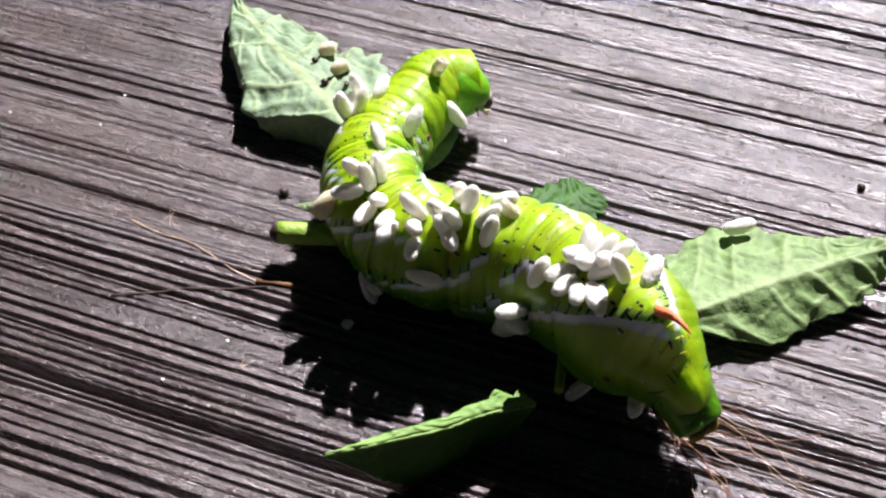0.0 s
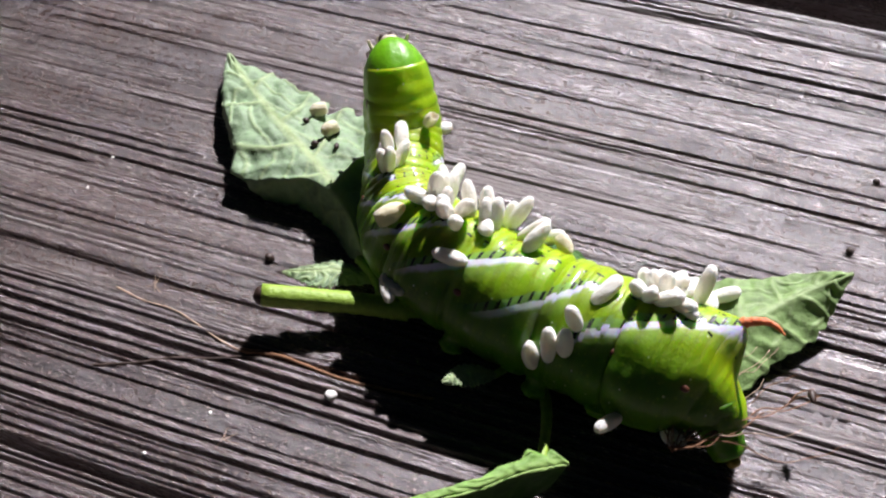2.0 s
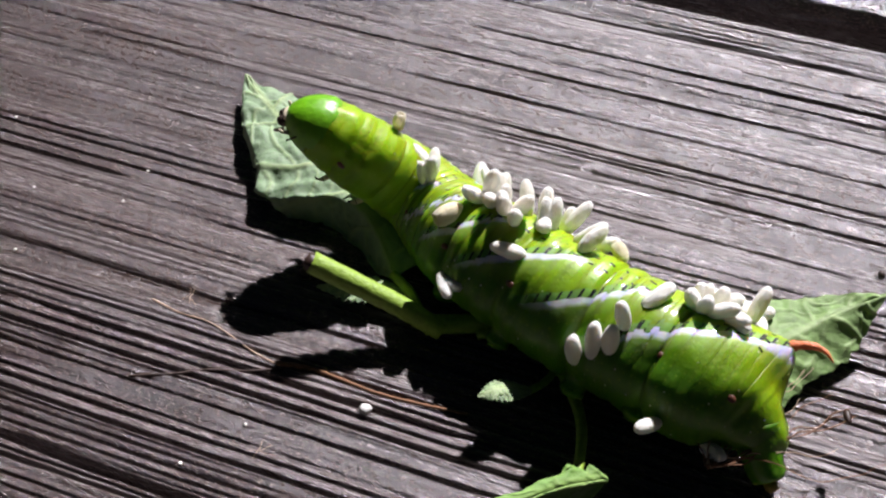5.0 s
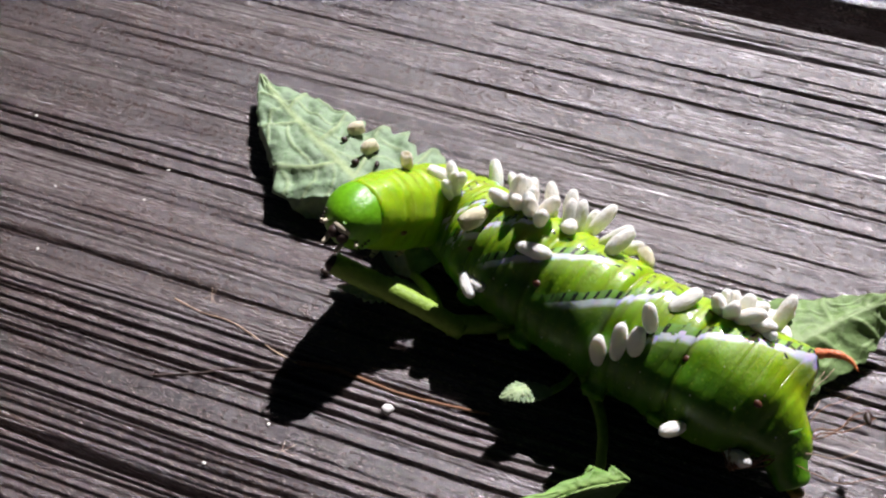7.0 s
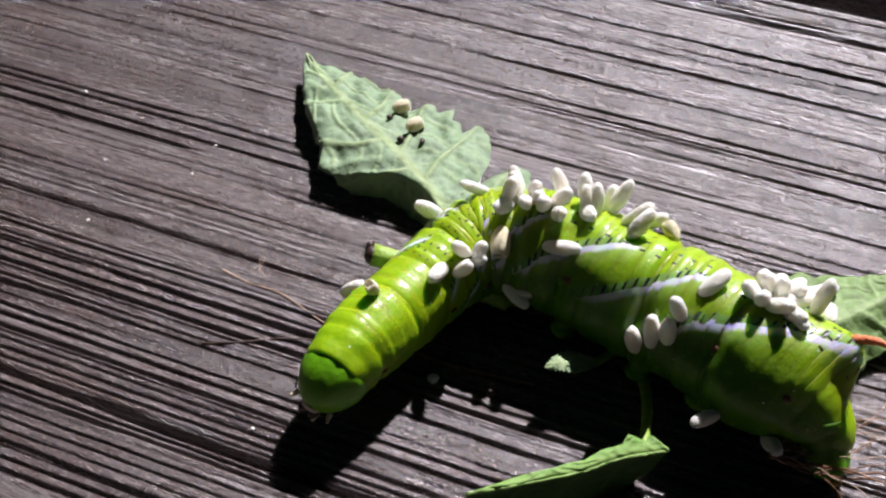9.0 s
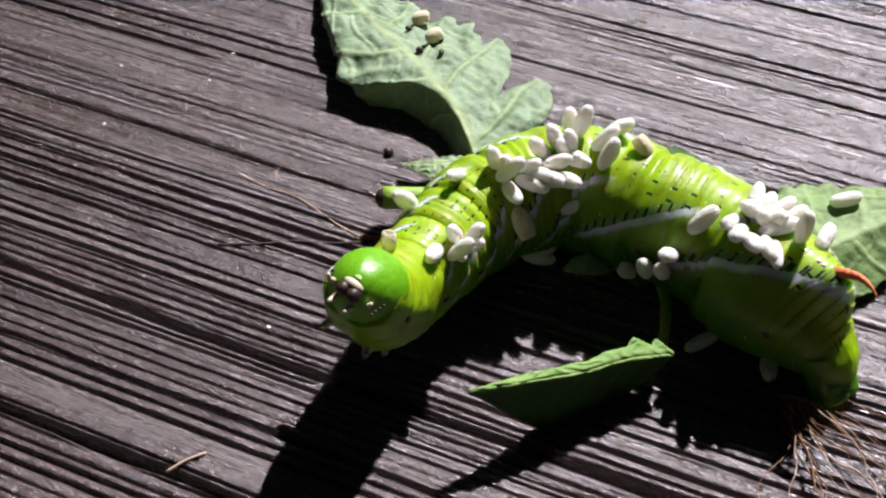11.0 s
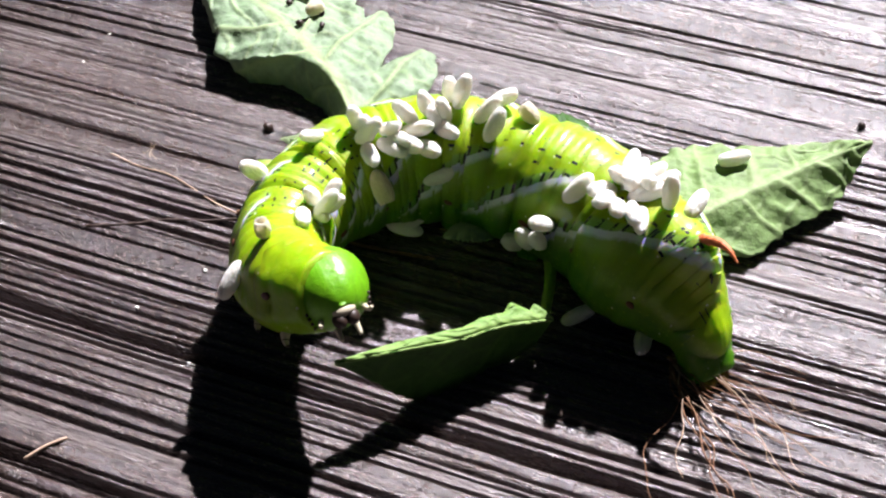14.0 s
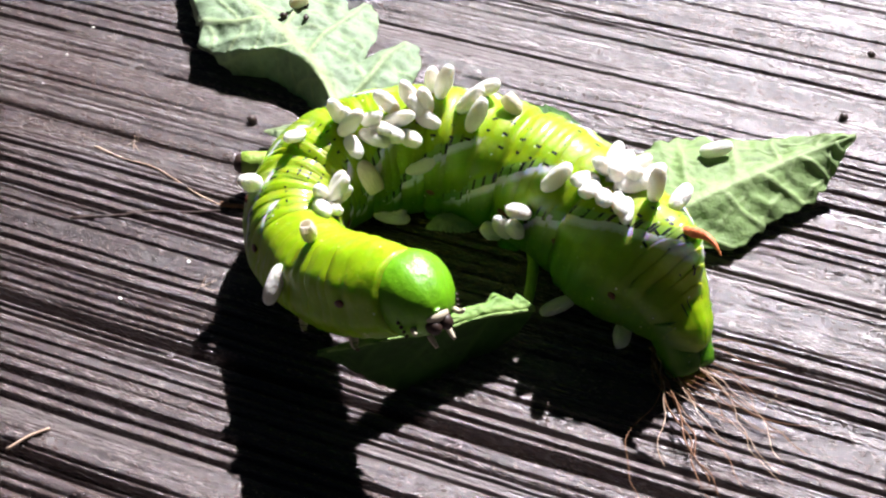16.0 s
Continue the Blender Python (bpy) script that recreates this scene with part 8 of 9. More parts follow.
    walk(rings[36], [
        (0, mm(-33.17, 7.20, 7.21, -2.0, -8.6, -17.0)), (0.5, mm(-31.07, 10.34, 7.16, -0.7, -4.5, -12.0)), (1, mm(-28.37, 11.25, 6.92, -2.7, -0.6, -16.6)),
        (1.5, mm(-26.98, 11.85, 6.99, -0.3, 4.1, -13.5)), (2, mm(-28.01, 10.25, 7.46, 4.2, 16.1, 5.6)), (2.5, mm(-27.47, 11.30, 7.25, 0.2, 17.4, 8.3)),
        (3, mm(-27.27, 11.41, 7.21, 1.1, 18.0, 17.9)), (3.5, mm(-27.09, 11.72, 6.85, 2.6, 21.0, 22.7)), (4, mm(-26.43, 12.46, 7.11, 10.4, 22.1, 28.0)),
        (5.25, mm(-29.01, 12.03, 6.73, 1.4, 23.2, 41.3)), (6.5, mm(-28.72, 10.29, 6.51, -4.9, 22.4, 49.7)), (7, mm(-27.94, 10.80, 6.79, 4.0, 15.0, 56.2)),
        (7.5, mm(-27.41, 9.67, 6.50, -0.7, -10.0, 96.1)), (8, mm(-27.49, 6.12, 6.58, -1.4, -9.9, 112.8)), (9.25, mm(-36.85, -5.91, 7.06, 0.7, -12.4, 141.2)),
        (10.5, mm(-39.38, -19.47, 7.65, -0.1, -13.8, 145.0)), (11, mm(-38.54, -20.24, 9.06, 11.1, -13.5, 149.8)), (11.5, mm(-38.10, -19.88, 9.82, 16.8, -13.3, 150.6)),
        (12, mm(-41.35, -18.99, 7.01, -1.4, -13.1, 164.3)), (12.5, mm(-41.21, -20.03, 8.04, 4.3, -13.2, 161.5)), (13, mm(-41.39, -20.13, 9.35, 14.9, -12.2, 158.7)),
        (13.5, mm(-40.12, -21.35, 10.21, 14.4, -13.1, 164.4)), (14, mm(-40.00, -19.86, 8.87, 8.0, -12.5, 162.8)), (14.5, mm(-37.98, -19.14, 7.12, -3.4, -12.7, -177.2)),
        (15, mm(-38.25, -19.22, 7.06, -3.8, -12.9, -174.8)), (15.5, mm(-37.24, -17.92, 5.96, -7.2, -12.2, -172.5)), (16, mm(-37.70, -19.55, 7.29, 3.2, -12.3, -179.7))])
    walk(rings[37], [
        (0, mm(-32.55, 8.58, 7.15, -1.4, -8.0, -23.3)), (0.5, mm(-30.67, 11.75, 7.17, 0.4, -4.1, -16.3)), (1, mm(-27.87, 12.68, 6.85, -0.3, -1.1, -20.9)),
        (1.5, mm(-26.55, 13.06, 7.01, 2.9, 4.1, -16.9)), (2, mm(-28.05, 11.98, 7.62, 7.2, 15.3, 4.2)), (2.5, mm(-27.66, 13.05, 7.27, 2.3, 16.8, 10.5)),
        (3, mm(-27.71, 12.94, 7.26, 4.2, 17.0, 24.1)), (3.5, mm(-27.56, 13.27, 6.91, 9.7, 20.3, 33.4)), (4, mm(-27.01, 13.95, 7.37, 20.5, 20.2, 37.5)),
        (5.25, mm(-30.13, 13.49, 6.72, 9.5, 22.1, 52.7)), (6.5, mm(-30.03, 11.46, 6.33, -0.0, 22.3, 62.9)), (7, mm(-29.32, 11.69, 6.91, 12.2, 13.9, 72.7)),
        (7.5, mm(-28.71, 9.30, 6.57, 1.8, -11.9, 110.3)), (8, mm(-28.86, 5.39, 6.61, 0.5, -11.5, 122.2)), (9.25, mm(-37.99, -7.58, 7.11, 1.1, -13.2, 143.4)),
        (10.5, mm(-40.44, -20.92, 7.61, 0.9, -13.5, 144.1)), (11, mm(-39.40, -21.94, 9.43, 13.3, -13.3, 150.7)), (11.5, mm(-38.86, -21.51, 10.37, 18.3, -13.1, 151.7)),
        (12, mm(-41.74, -20.87, 7.00, -0.4, -12.9, 171.2)), (12.5, mm(-41.64, -21.91, 8.15, 6.5, -13.0, 167.9)), (13, mm(-41.86, -21.98, 9.88, 18.2, -12.3, 164.6)),
        (13.5, mm(-40.45, -23.35, 10.63, 18.6, -13.8, 170.6)), (14, mm(-40.38, -21.77, 9.12, 10.0, -11.9, 168.9)), (14.5, mm(-37.88, -20.14, 7.06, -3.0, -12.5, -171.7)),
        (15, mm(-38.10, -20.23, 6.99, -3.5, -12.8, -169.7)), (15.5, mm(-37.11, -18.76, 5.86, -4.8, -12.1, -166.9)), (16, mm(-37.59, -21.04, 7.32, 6.9, -12.0, -172.9))])
    walk(rings[38], [
        (0, mm(-31.82, 9.87, 7.12, -0.6, -7.6, -27.6)), (0.5, mm(-30.19, 13.10, 7.21, 1.2, -3.7, -19.8)), (1, mm(-27.30, 14.06, 6.84, 3.1, -1.5, -25.1)),
        (1.5, mm(-26.09, 14.20, 7.11, 6.6, 4.1, -18.2)), (2, mm(-28.04, 13.72, 7.85, 10.8, 14.4, 4.1)), (2.5, mm(-27.95, 14.81, 7.34, 5.3, 16.3, 14.4)),
        (3, mm(-28.34, 14.35, 7.39, 7.7, 15.6, 32.6)), (3.5, mm(-28.25, 14.45, 7.20, 17.9, 17.2, 49.3)), (4, mm(-27.71, 15.11, 7.94, 31.3, 14.5, 48.7)),
        (5.25, mm(-31.31, 14.46, 6.99, 20.7, 17.1, 69.6)), (6.5, mm(-31.40, 12.13, 6.35, 7.1, 21.1, 83.2)), (7, mm(-30.63, 12.02, 7.27, 21.6, 9.6, 94.1)),
        (7.5, mm(-30.11, 8.54, 6.68, 3.0, -12.9, 119.9)), (8, mm(-30.32, 4.33, 6.68, 1.4, -12.3, 129.2)), (9.25, mm(-39.13, -9.25, 7.14, 1.5, -13.8, 144.3)),
        (10.5, mm(-41.47, -22.29, 7.61, 3.1, -13.2, 143.3)), (11, mm(-40.21, -23.63, 9.87, 16.2, -13.1, 151.3)), (11.5, mm(-39.58, -23.16, 10.96, 20.1, -13.0, 152.8)),
        (12, mm(-41.91, -22.75, 7.01, 0.7, -12.8, 177.8)), (12.5, mm(-41.88, -23.88, 8.37, 9.3, -12.8, 173.5)), (13, mm(-42.11, -23.82, 10.51, 21.7, -12.9, 170.3)),
        (13.5, mm(-40.50, -25.21, 11.20, 25.6, -15.9, 176.8)), (14, mm(-40.55, -23.66, 9.45, 12.8, -11.6, 174.7)), (14.5, mm(-37.68, -21.14, 7.00, -2.5, -12.3, -166.4)),
        (15, mm(-37.86, -21.24, 6.93, -3.0, -12.6, -164.9)), (15.5, mm(-36.87, -19.63, 5.81, -2.3, -11.9, -161.8)), (16, mm(-37.26, -22.60, 7.46, 11.3, -12.0, -167.0))])
    walk(rings[39], [
        (0, mm(-30.98, 11.21, 7.10, 0.4, -7.0, -29.9)), (0.5, mm(-29.62, 14.49, 7.27, 1.5, -3.2, -22.5)), (1, mm(-26.62, 15.40, 6.94, 7.0, -1.8, -29.5)),
        (1.5, mm(-25.60, 15.37, 7.30, 10.2, 4.1, -17.4)), (2, mm(-28.03, 15.51, 8.14, 15.8, 13.8, 5.3)), (2.5, mm(-28.35, 16.60, 7.46, 9.4, 16.4, 20.0)),
        (3, mm(-29.20, 15.64, 7.61, 11.7, 14.3, 42.6)), (3.5, mm(-29.25, 15.15, 7.76, 23.5, 12.6, 64.6)), (4, mm(-28.58, 15.84, 8.88, 39.2, 7.3, 57.0)),
        (5.25, mm(-32.54, 14.78, 7.64, 30.4, 9.0, 85.8)), (6.5, mm(-32.84, 12.13, 6.64, 13.2, 18.0, 104.2)), (7, mm(-31.80, 11.70, 7.87, 28.0, 3.1, 113.6)),
        (7.5, mm(-31.58, 7.47, 6.80, 3.3, -14.1, 126.5)), (8, mm(-31.80, 2.97, 6.75, 1.7, -13.6, 134.7)), (9.25, mm(-40.27, -10.86, 7.13, 2.5, -14.4, 144.3)),
        (10.5, mm(-42.43, -23.56, 7.69, 6.5, -12.8, 142.9)), (11, mm(-40.97, -25.31, 10.38, 19.9, -13.0, 151.7)), (11.5, mm(-40.24, -24.81, 11.58, 22.5, -12.9, 153.8)),
        (12, mm(-41.86, -24.63, 7.03, 1.7, -12.6, -175.6)), (12.5, mm(-41.95, -25.98, 8.77, 12.1, -12.6, 178.7)), (13, mm(-42.15, -25.66, 11.25, 25.5, -13.6, 175.9)),
        (13.5, mm(-40.23, -26.86, 12.00, 35.0, -19.4, -177.8)), (14, mm(-40.52, -25.49, 9.86, 16.3, -11.3, -179.7)), (14.5, mm(-37.32, -22.27, 6.95, -1.7, -12.2, -160.6)),
        (15, mm(-37.48, -22.37, 6.87, -2.4, -12.5, -159.7)), (15.5, mm(-36.47, -20.69, 5.80, 0.3, -11.7, -156.4)), (16, mm(-36.64, -24.35, 7.84, 16.1, -11.9, -162.2))])
    walk(rings[40], [
        (0, mm(-30.03, 12.75, 7.13, 1.2, -6.4, -30.9)), (0.5, mm(-28.95, 16.06, 7.33, 1.4, -2.6, -24.9)), (1, mm(-25.78, 16.78, 7.18, 11.0, -1.9, -33.6)),
        (1.5, mm(-25.12, 16.74, 7.60, 13.2, 3.9, -15.2)), (2, mm(-28.06, 17.30, 8.60, 23.0, 12.7, 7.6)), (2.5, mm(-28.94, 18.38, 7.74, 15.2, 16.0, 27.4)),
        (3, mm(-30.29, 16.80, 7.96, 15.5, 12.9, 52.8)), (3.5, mm(-30.62, 15.57, 8.54, 24.7, 9.0, 74.0)), (4, mm(-29.67, 16.35, 10.12, 43.2, 1.7, 60.5)),
        (5.25, mm(-33.87, 14.58, 8.65, 35.4, 2.0, 95.5)), (6.5, mm(-34.45, 11.46, 7.16, 15.7, 14.8, 118.5)), (7, mm(-32.94, 10.80, 8.70, 30.5, -2.6, 125.5)),
        (7.5, mm(-33.14, 6.10, 6.92, 3.2, -15.0, 131.1)), (8, mm(-33.30, 1.30, 6.82, 1.7, -14.5, 139.0)), (9.25, mm(-41.38, -12.43, 7.20, 4.2, -14.9, 144.2)),
        (10.5, mm(-43.30, -24.75, 7.92, 10.3, -12.4, 143.1)), (11, mm(-41.68, -26.98, 11.04, 24.7, -12.9, 151.8)), (11.5, mm(-40.85, -26.48, 12.29, 25.8, -13.0, 154.6)),
        (12, mm(-41.59, -26.48, 7.10, 2.7, -12.5, -169.0)), (12.5, mm(-41.84, -28.16, 9.30, 14.2, -12.4, -176.0)), (13, mm(-41.97, -27.46, 12.13, 29.4, -14.7, -178.5)),
        (13.5, mm(-39.63, -28.27, 13.10, 45.7, -23.6, -174.3)), (14, mm(-40.30, -27.25, 10.41, 20.4, -11.3, -174.0)), (14.5, mm(-36.80, -23.51, 6.90, -0.7, -12.1, -154.6)),
        (15, mm(-36.93, -23.61, 6.82, -1.6, -12.5, -154.4)), (15.5, mm(-35.85, -21.91, 5.85, 3.0, -11.7, -151.0)), (16, mm(-35.74, -26.28, 8.48, 20.8, -11.7, -158.5))])
    walk(rings[41], [
        (0, mm(-28.99, 14.55, 7.20, 1.9, -5.7, -31.8)), (0.5, mm(-28.16, 17.82, 7.39, 0.9, -1.9, -27.9)), (1, mm(-24.79, 18.18, 7.60, 14.4, -1.8, -37.5)),
        (1.5, mm(-24.67, 18.32, 8.03, 15.6, 3.5, -12.3)), (2, mm(-28.15, 18.98, 9.33, 32.9, 10.7, 10.6)), (2.5, mm(-29.71, 20.05, 8.26, 22.5, 14.3, 36.7)),
        (3, mm(-31.62, 17.77, 8.46, 18.5, 11.7, 62.3)), (3.5, mm(-32.32, 15.88, 9.43, 23.1, 7.8, 77.8)), (4, mm(-30.96, 16.84, 11.56, 44.4, -0.7, 60.3)),
        (5.25, mm(-35.30, 14.09, 9.91, 36.9, -1.4, 99.1)), (6.5, mm(-36.24, 10.24, 7.84, 15.7, 12.8, 125.9)), (7, mm(-34.09, 9.52, 9.72, 31.6, -6.6, 131.1)),
        (7.5, mm(-34.78, 4.51, 7.05, 3.0, -16.2, 134.5)), (8, mm(-34.80, -0.64, 6.90, 1.6, -15.8, 142.3)), (9.25, mm(-42.46, -13.97, 7.39, 6.0, -15.5, 144.3)),
        (10.5, mm(-44.08, -25.88, 8.29, 13.3, -12.1, 144.4)), (11, mm(-42.32, -28.60, 11.88, 30.5, -12.9, 151.6)), (11.5, mm(-41.38, -28.13, 13.11, 30.3, -13.1, 154.7)),
        (12, mm(-41.11, -28.29, 7.23, 3.3, -12.4, -162.3)), (12.5, mm(-41.49, -30.38, 9.95, 15.3, -12.4, -170.1)), (13, mm(-41.57, -29.19, 13.17, 33.1, -16.0, -172.6)),
        (13.5, mm(-38.75, -29.41, 14.52, 56.2, -27.2, -173.2)), (14, mm(-39.90, -28.90, 11.13, 24.2, -11.7, -168.1)), (14.5, mm(-36.14, -24.71, 6.88, 0.5, -12.0, -149.1)),
        (15, mm(-36.27, -24.81, 6.77, -0.6, -12.4, -149.6)), (15.5, mm(-35.06, -23.13, 5.97, 5.2, -11.5, -146.1)), (16, mm(-34.66, -28.25, 9.37, 25.0, -11.4, -155.6))])
    walk(rings[42], [
        (0, mm(-27.93, 16.40, 7.30, 2.2, -4.7, -33.9)), (0.5, mm(-27.28, 19.53, 7.42, 0.2, -1.3, -33.0)), (1, mm(-23.72, 19.50, 8.15, 16.1, -1.4, -40.8)),
        (1.5, mm(-24.32, 19.99, 8.56, 17.2, 2.9, -9.4)), (2, mm(-28.26, 20.34, 10.36, 44.4, 7.5, 13.2)), (2.5, mm(-30.62, 21.37, 9.05, 29.6, 9.9, 46.3)),
        (3, mm(-33.12, 18.48, 9.11, 19.7, 10.7, 69.7)), (3.5, mm(-34.20, 16.23, 10.28, 19.7, 7.7, 77.3)), (4, mm(-32.29, 17.45, 13.04, 44.2, -0.8, 57.6)),
        (5.25, mm(-36.86, 13.61, 11.22, 36.2, -1.8, 98.9)), (6.5, mm(-38.10, 8.77, 8.55, 14.1, 11.3, 128.8)), (7, mm(-35.24, 8.12, 10.83, 32.5, -9.6, 132.7)),
        (7.5, mm(-36.49, 2.70, 7.18, 2.6, -17.4, 137.1)), (8, mm(-36.34, -2.82, 6.98, 1.2, -17.1, 144.6)), (9.25, mm(-43.50, -15.50, 7.67, 6.8, -16.1, 144.9)),
        (10.5, mm(-44.78, -26.98, 8.73, 13.7, -12.0, 147.1)), (11, mm(-42.87, -30.13, 12.89, 37.5, -13.0, 151.0)), (11.5, mm(-41.84, -29.70, 14.08, 36.3, -13.3, 154.0)),
        (12, mm(-40.42, -30.03, 7.39, 3.0, -12.4, -155.4)), (12.5, mm(-40.88, -32.63, 10.65, 15.0, -12.5, -163.1)), (13, mm(-40.96, -30.79, 14.30, 36.1, -17.3, -165.4)),
        (13.5, mm(-37.67, -30.28, 16.18, 65.3, -29.1, -173.4)), (14, mm(-39.32, -30.44, 11.95, 27.1, -12.1, -161.6)), (14.5, mm(-35.35, -25.86, 6.89, 1.7, -12.0, -144.0)),
        (15, mm(-35.50, -25.96, 6.76, 0.3, -12.4, -145.3)), (15.5, mm(-34.11, -24.34, 6.15, 7.0, -11.4, -141.7)), (16, mm(-33.42, -30.26, 10.55, 28.6, -10.9, -153.1))])
    walk(rings[43], [
        (0, mm(-26.89, 18.05, 7.39, 1.9, -3.6, -39.5)), (0.5, mm(-26.36, 20.95, 7.41, -0.8, -1.3, -42.8)), (1, mm(-22.61, 20.67, 8.75, 15.1, -1.2, -43.2)),
        (1.5, mm(-24.09, 21.65, 9.15, 17.5, 2.3, -7.1)), (2, mm(-28.39, 21.28, 11.70, 53.9, 3.9, 14.2)), (2.5, mm(-31.67, 22.26, 10.06, 33.8, 4.1, 53.8)),
        (3, mm(-34.76, 18.97, 9.82, 18.3, 10.7, 73.2)), (3.5, mm(-36.12, 16.72, 10.96, 14.9, 8.0, 74.4)), (4, mm(-33.54, 18.23, 14.45, 43.4, 0.7, 53.3)),
        (5.25, mm(-38.52, 13.33, 12.45, 34.4, -1.1, 97.2)), (6.5, mm(-39.94, 7.29, 9.15, 11.2, 10.3, 128.9)), (7, mm(-36.34, 6.77, 11.95, 33.0, -11.9, 132.6)),
        (7.5, mm(-38.62, 0.22, 7.34, 1.6, -19.2, 140.0)), (8, mm(-38.29, -5.77, 7.07, 0.3, -18.8, 146.5)), (9.25, mm(-44.50, -17.04, 7.97, 5.6, -16.8, 146.4)),
        (10.5, mm(-45.40, -28.10, 9.11, 10.5, -12.1, 151.0)), (11, mm(-43.32, -31.49, 14.06, 45.7, -12.7, 149.9)), (11.5, mm(-42.22, -31.11, 15.18, 44.0, -13.0, 152.5)),
        (12, mm(-39.52, -31.67, 7.51, 1.6, -12.2, -148.2)), (12.5, mm(-39.96, -34.78, 11.30, 13.1, -12.6, -154.7)), (13, mm(-40.13, -32.17, 15.45, 38.2, -19.3, -156.5)),
        (13.5, mm(-36.53, -30.89, 17.96, 73.2, -29.5, -174.2)), (14, mm(-38.57, -31.84, 12.81, 28.8, -12.9, -154.6)), (14.5, mm(-32.74, -28.63, 7.16, 3.8, -12.2, -132.2)),
        (15, mm(-33.03, -28.78, 6.92, 1.9, -12.3, -136.4)), (15.5, mm(-30.86, -27.43, 6.91, 10.1, -11.4, -130.6)), (16, mm(-31.37, -33.21, 12.74, 32.2, -9.8, -149.3))])
    walk(rings[44], [
        (0, mm(-25.89, 19.30, 7.45, 0.9, -2.4, -51.4)), (0.5, mm(-25.40, 21.87, 7.36, -2.0, -2.3, -61.4)), (1, mm(-21.50, 21.71, 9.26, 11.1, -1.3, -44.4)),
        (1.5, mm(-23.95, 23.31, 9.74, 16.7, 1.8, -5.7)), (2, mm(-28.54, 21.91, 13.24, 59.1, 1.2, 14.3)), (2.5, mm(-32.82, 22.79, 11.18, 34.2, 0.1, 58.9)),
        (3, mm(-36.57, 19.40, 10.53, 14.9, 11.2, 72.9)), (3.5, mm(-38.07, 17.41, 11.43, 9.8, 7.4, 70.8)), (4, mm(-34.67, 19.18, 15.77, 42.5, 2.7, 48.2)),
        (5.25, mm(-40.27, 13.25, 13.54, 32.5, -0.8, 95.9)), (6.5, mm(-41.77, 5.88, 9.57, 7.5, 8.9, 127.7)), (7, mm(-37.40, 5.50, 13.05, 33.0, -13.7, 132.5)),
        (7.5, mm(-40.80, -2.54, 7.44, 0.1, -21.0, 142.7)), (8, mm(-40.35, -8.99, 7.09, -1.3, -20.5, 148.1)), (9.25, mm(-45.47, -18.63, 8.19, 2.6, -17.5, 148.7)),
        (10.5, mm(-45.96, -29.29, 9.36, 4.9, -11.9, 155.5)), (11, mm(-43.65, -32.64, 15.38, 54.9, -12.0, 148.6)), (11.5, mm(-42.53, -32.30, 16.45, 53.0, -12.0, 150.4)),
        (12, mm(-38.43, -33.18, 7.56, -0.5, -12.0, -141.0)), (12.5, mm(-38.76, -36.68, 11.78, 9.5, -12.4, -144.2)), (13, mm(-39.09, -33.24, 16.56, 38.7, -21.1, -144.8)),
        (13.5, mm(-35.42, -31.24, 19.78, 80.3, -28.7, -174.6)), (14, mm(-37.64, -33.07, 13.67, 29.2, -13.6, -146.8)), (14.5, mm(-29.47, -30.99, 7.52, 2.1, -12.3, -122.2)),
        (15, mm(-30.10, -31.38, 7.13, -0.2, -12.0, -131.2)), (15.5, mm(-27.28, -29.73, 7.75, 10.2, -11.4, -120.2)), (16, mm(-29.20, -35.96, 15.19, 32.8, -9.0, -143.8))])
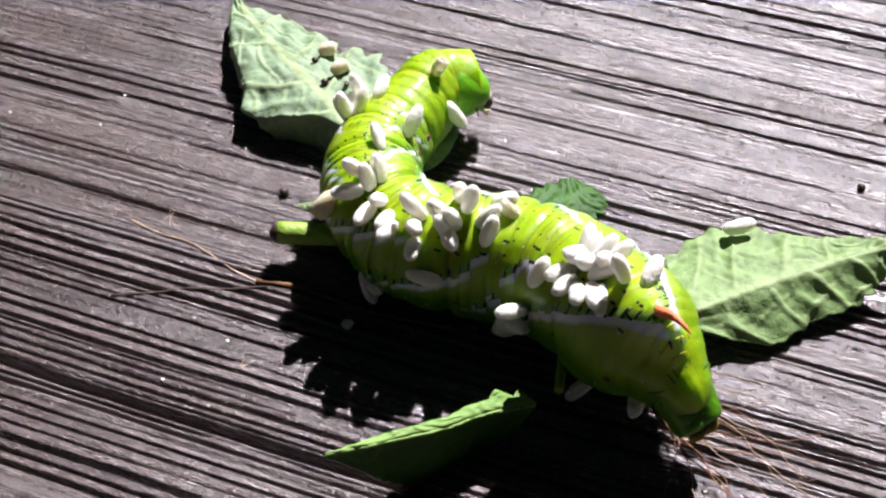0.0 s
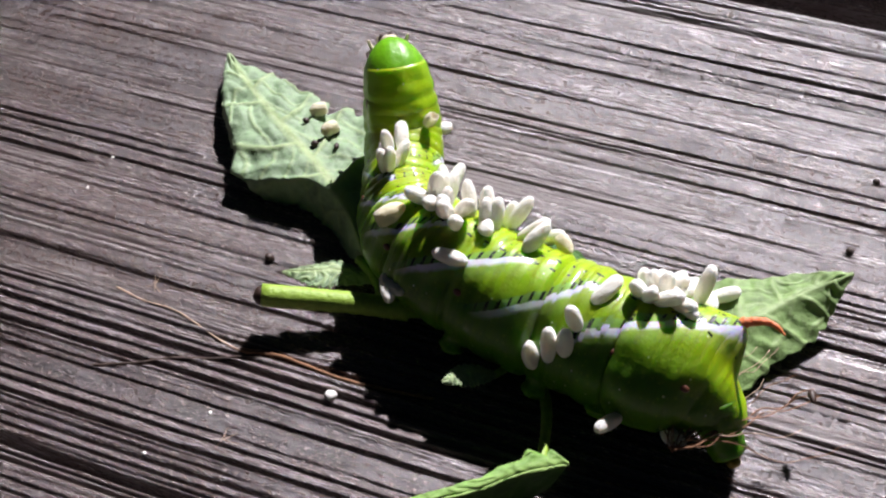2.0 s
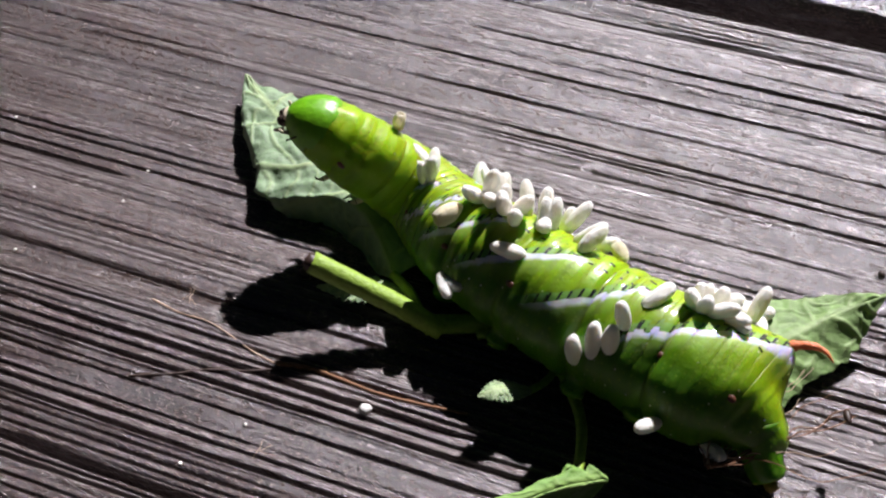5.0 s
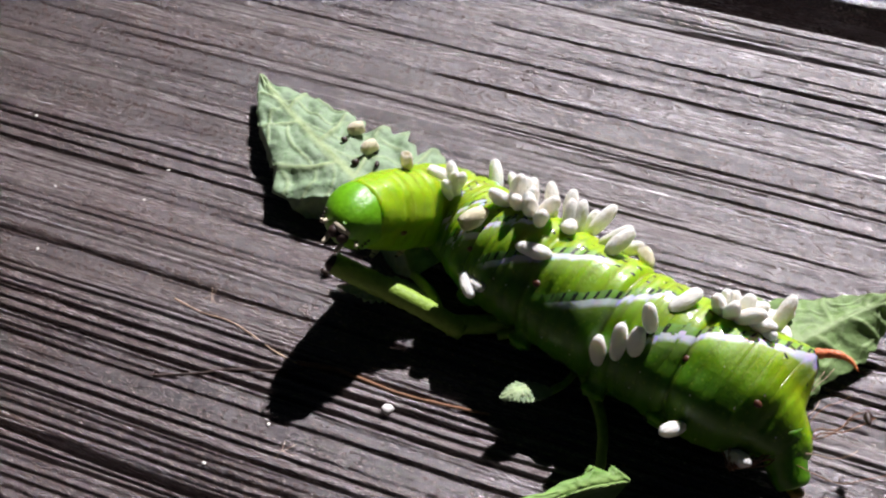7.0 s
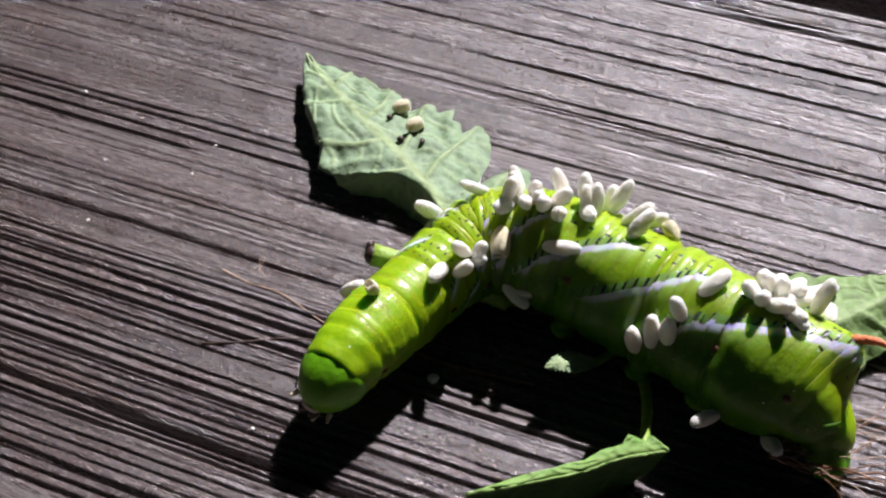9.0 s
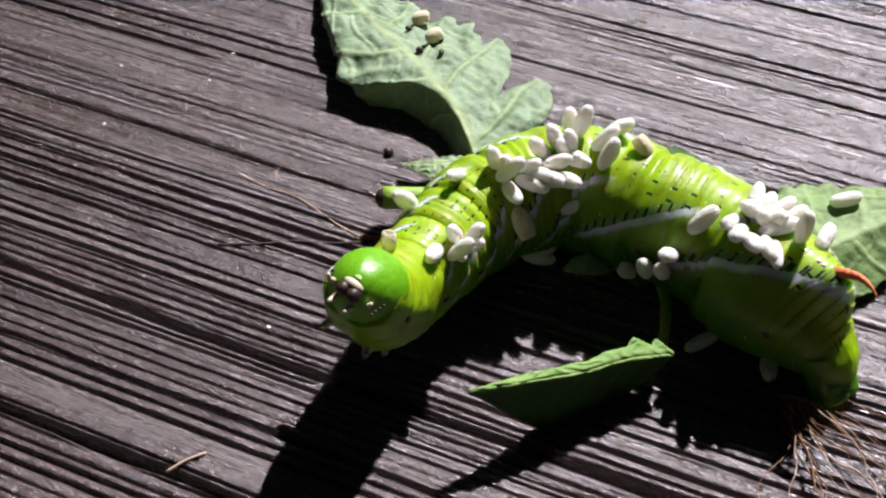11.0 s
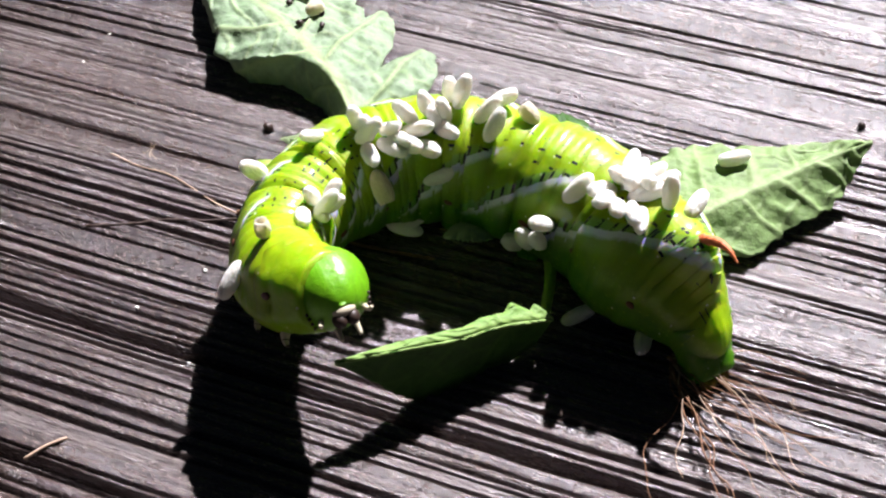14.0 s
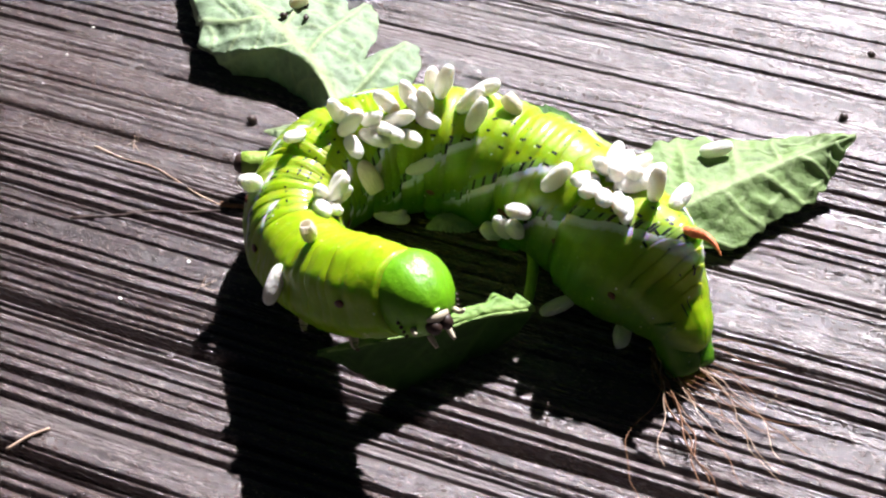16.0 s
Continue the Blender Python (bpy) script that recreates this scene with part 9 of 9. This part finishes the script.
    walk(rings[45], [
        (0, mm(-24.87, 19.95, 7.46, -1.2, -1.0, -73.1)), (0.5, mm(-24.41, 22.18, 7.30, -2.9, -4.0, -90.7)), (1, mm(-20.38, 22.81, 9.56, 5.0, -1.6, -44.4)),
        (1.5, mm(-23.80, 25.06, 10.27, 15.1, 1.3, -5.0)), (2, mm(-28.73, 22.58, 14.77, 60.4, -0.2, 14.7)), (2.5, mm(-34.04, 23.32, 12.17, 31.8, -0.5, 63.1)),
        (3, mm(-38.61, 20.07, 11.08, 10.7, 11.1, 70.2)), (3.5, mm(-40.23, 18.29, 11.72, 5.2, 6.3, 67.8)), (4, mm(-35.71, 20.32, 17.14, 41.7, 5.3, 43.7)),
        (5.25, mm(-42.05, 13.14, 14.61, 31.1, -1.2, 95.4)), (6.5, mm(-43.71, 4.45, 9.82, 3.5, 7.3, 126.2)), (7, mm(-38.47, 4.16, 14.13, 32.4, -14.6, 133.2)),
        (7.5, mm(-42.97, -5.52, 7.41, -1.7, -22.9, 145.4)), (8, mm(-42.42, -12.31, 6.98, -3.2, -22.2, 149.6)), (9.25, mm(-46.43, -20.30, 8.25, -1.4, -18.2, 151.4)),
        (10.5, mm(-46.47, -30.58, 9.41, -1.6, -11.4, 160.0)), (11, mm(-43.86, -33.54, 16.85, 64.5, -10.8, 147.6)), (11.5, mm(-42.75, -33.24, 17.88, 62.5, -10.2, 148.5)),
        (12, mm(-37.17, -34.56, 7.51, -3.0, -11.6, -133.9)), (12.5, mm(-37.41, -38.14, 12.04, 4.2, -11.6, -131.2)), (13, mm(-37.87, -34.00, 17.57, 37.1, -22.5, -130.7)),
        (13.5, mm(-34.44, -31.36, 21.56, 87.1, -27.3, -174.5)), (14, mm(-36.57, -34.14, 14.50, 28.7, -14.3, -138.7)), (14.5, mm(-25.77, -32.90, 7.57, -2.9, -11.9, -113.5)),
        (15, mm(-26.98, -33.94, 7.01, -5.5, -11.4, -128.7)), (15.5, mm(-23.53, -31.31, 8.43, 7.8, -11.3, -110.2)), (16, mm(-27.05, -38.18, 17.27, 30.4, -8.6, -136.0))])
    walk(rings[46], [
        (0, mm(-22.73, 19.44, 7.32, -2.3, 1.9, -84.7)), (0.5, mm(-22.36, 20.97, 7.19, -2.6, -1.9, -95.3)), (1, mm(-18.04, 25.29, 9.40, 1.8, -1.8, -43.5)),
        (1.5, mm(-23.45, 28.89, 11.15, 14.1, 0.4, -5.6)), (2, mm(-29.26, 24.33, 17.68, 57.5, 0.4, 15.6)), (2.5, mm(-36.63, 24.58, 13.60, 28.7, 6.8, 65.4)),
        (3, mm(-43.48, 22.33, 11.64, 9.2, 8.0, 68.0)), (3.5, mm(-45.39, 20.63, 11.88, 4.7, 3.1, 67.4)), (4, mm(-37.59, 23.21, 20.09, 41.7, 5.2, 42.1)),
        (5.25, mm(-45.72, 12.65, 16.76, 31.2, -3.4, 95.5)), (6.5, mm(-48.05, 1.43, 9.78, 2.3, 3.8, 125.6)), (7, mm(-40.67, 1.19, 16.26, 38.8, -21.1, 149.5)),
        (7.5, mm(-46.40, -10.67, 7.07, -2.3, -26.4, 146.1)), (8, mm(-45.59, -17.61, 6.46, -4.0, -25.2, 150.3)), (9.25, mm(-48.33, -23.93, 7.84, -3.2, -19.4, 152.4)),
        (10.5, mm(-47.36, -33.42, 8.99, -3.7, -9.6, 161.0)), (11, mm(-43.93, -34.64, 20.18, 67.5, -10.2, 147.5)), (11.5, mm(-42.96, -34.39, 21.17, 65.6, -9.4, 147.8)),
        (12, mm(-34.15, -36.93, 7.14, -4.0, -11.8, -131.8)), (12.5, mm(-34.30, -39.65, 11.88, -1.2, -12.3, -145.9)), (13, mm(-34.88, -34.58, 19.35, 33.9, 2.5, -140.7)),
        (13.5, mm(-32.83, -30.93, 25.04, 89.2, -26.3, -173.5)), (14, mm(-34.00, -35.79, 16.02, 31.5, 0.5, -153.1)), (14.5, mm(-20.56, -34.76, 6.95, -3.4, -12.0, -113.8)),
        (15, mm(-22.92, -37.29, 6.15, -6.1, -10.8, -129.3)), (15.5, mm(-18.63, -32.44, 8.92, 7.1, -9.6, -110.0)), (16, mm(-23.54, -40.44, 19.19, 27.7, -1.4, -145.9))])


motions()
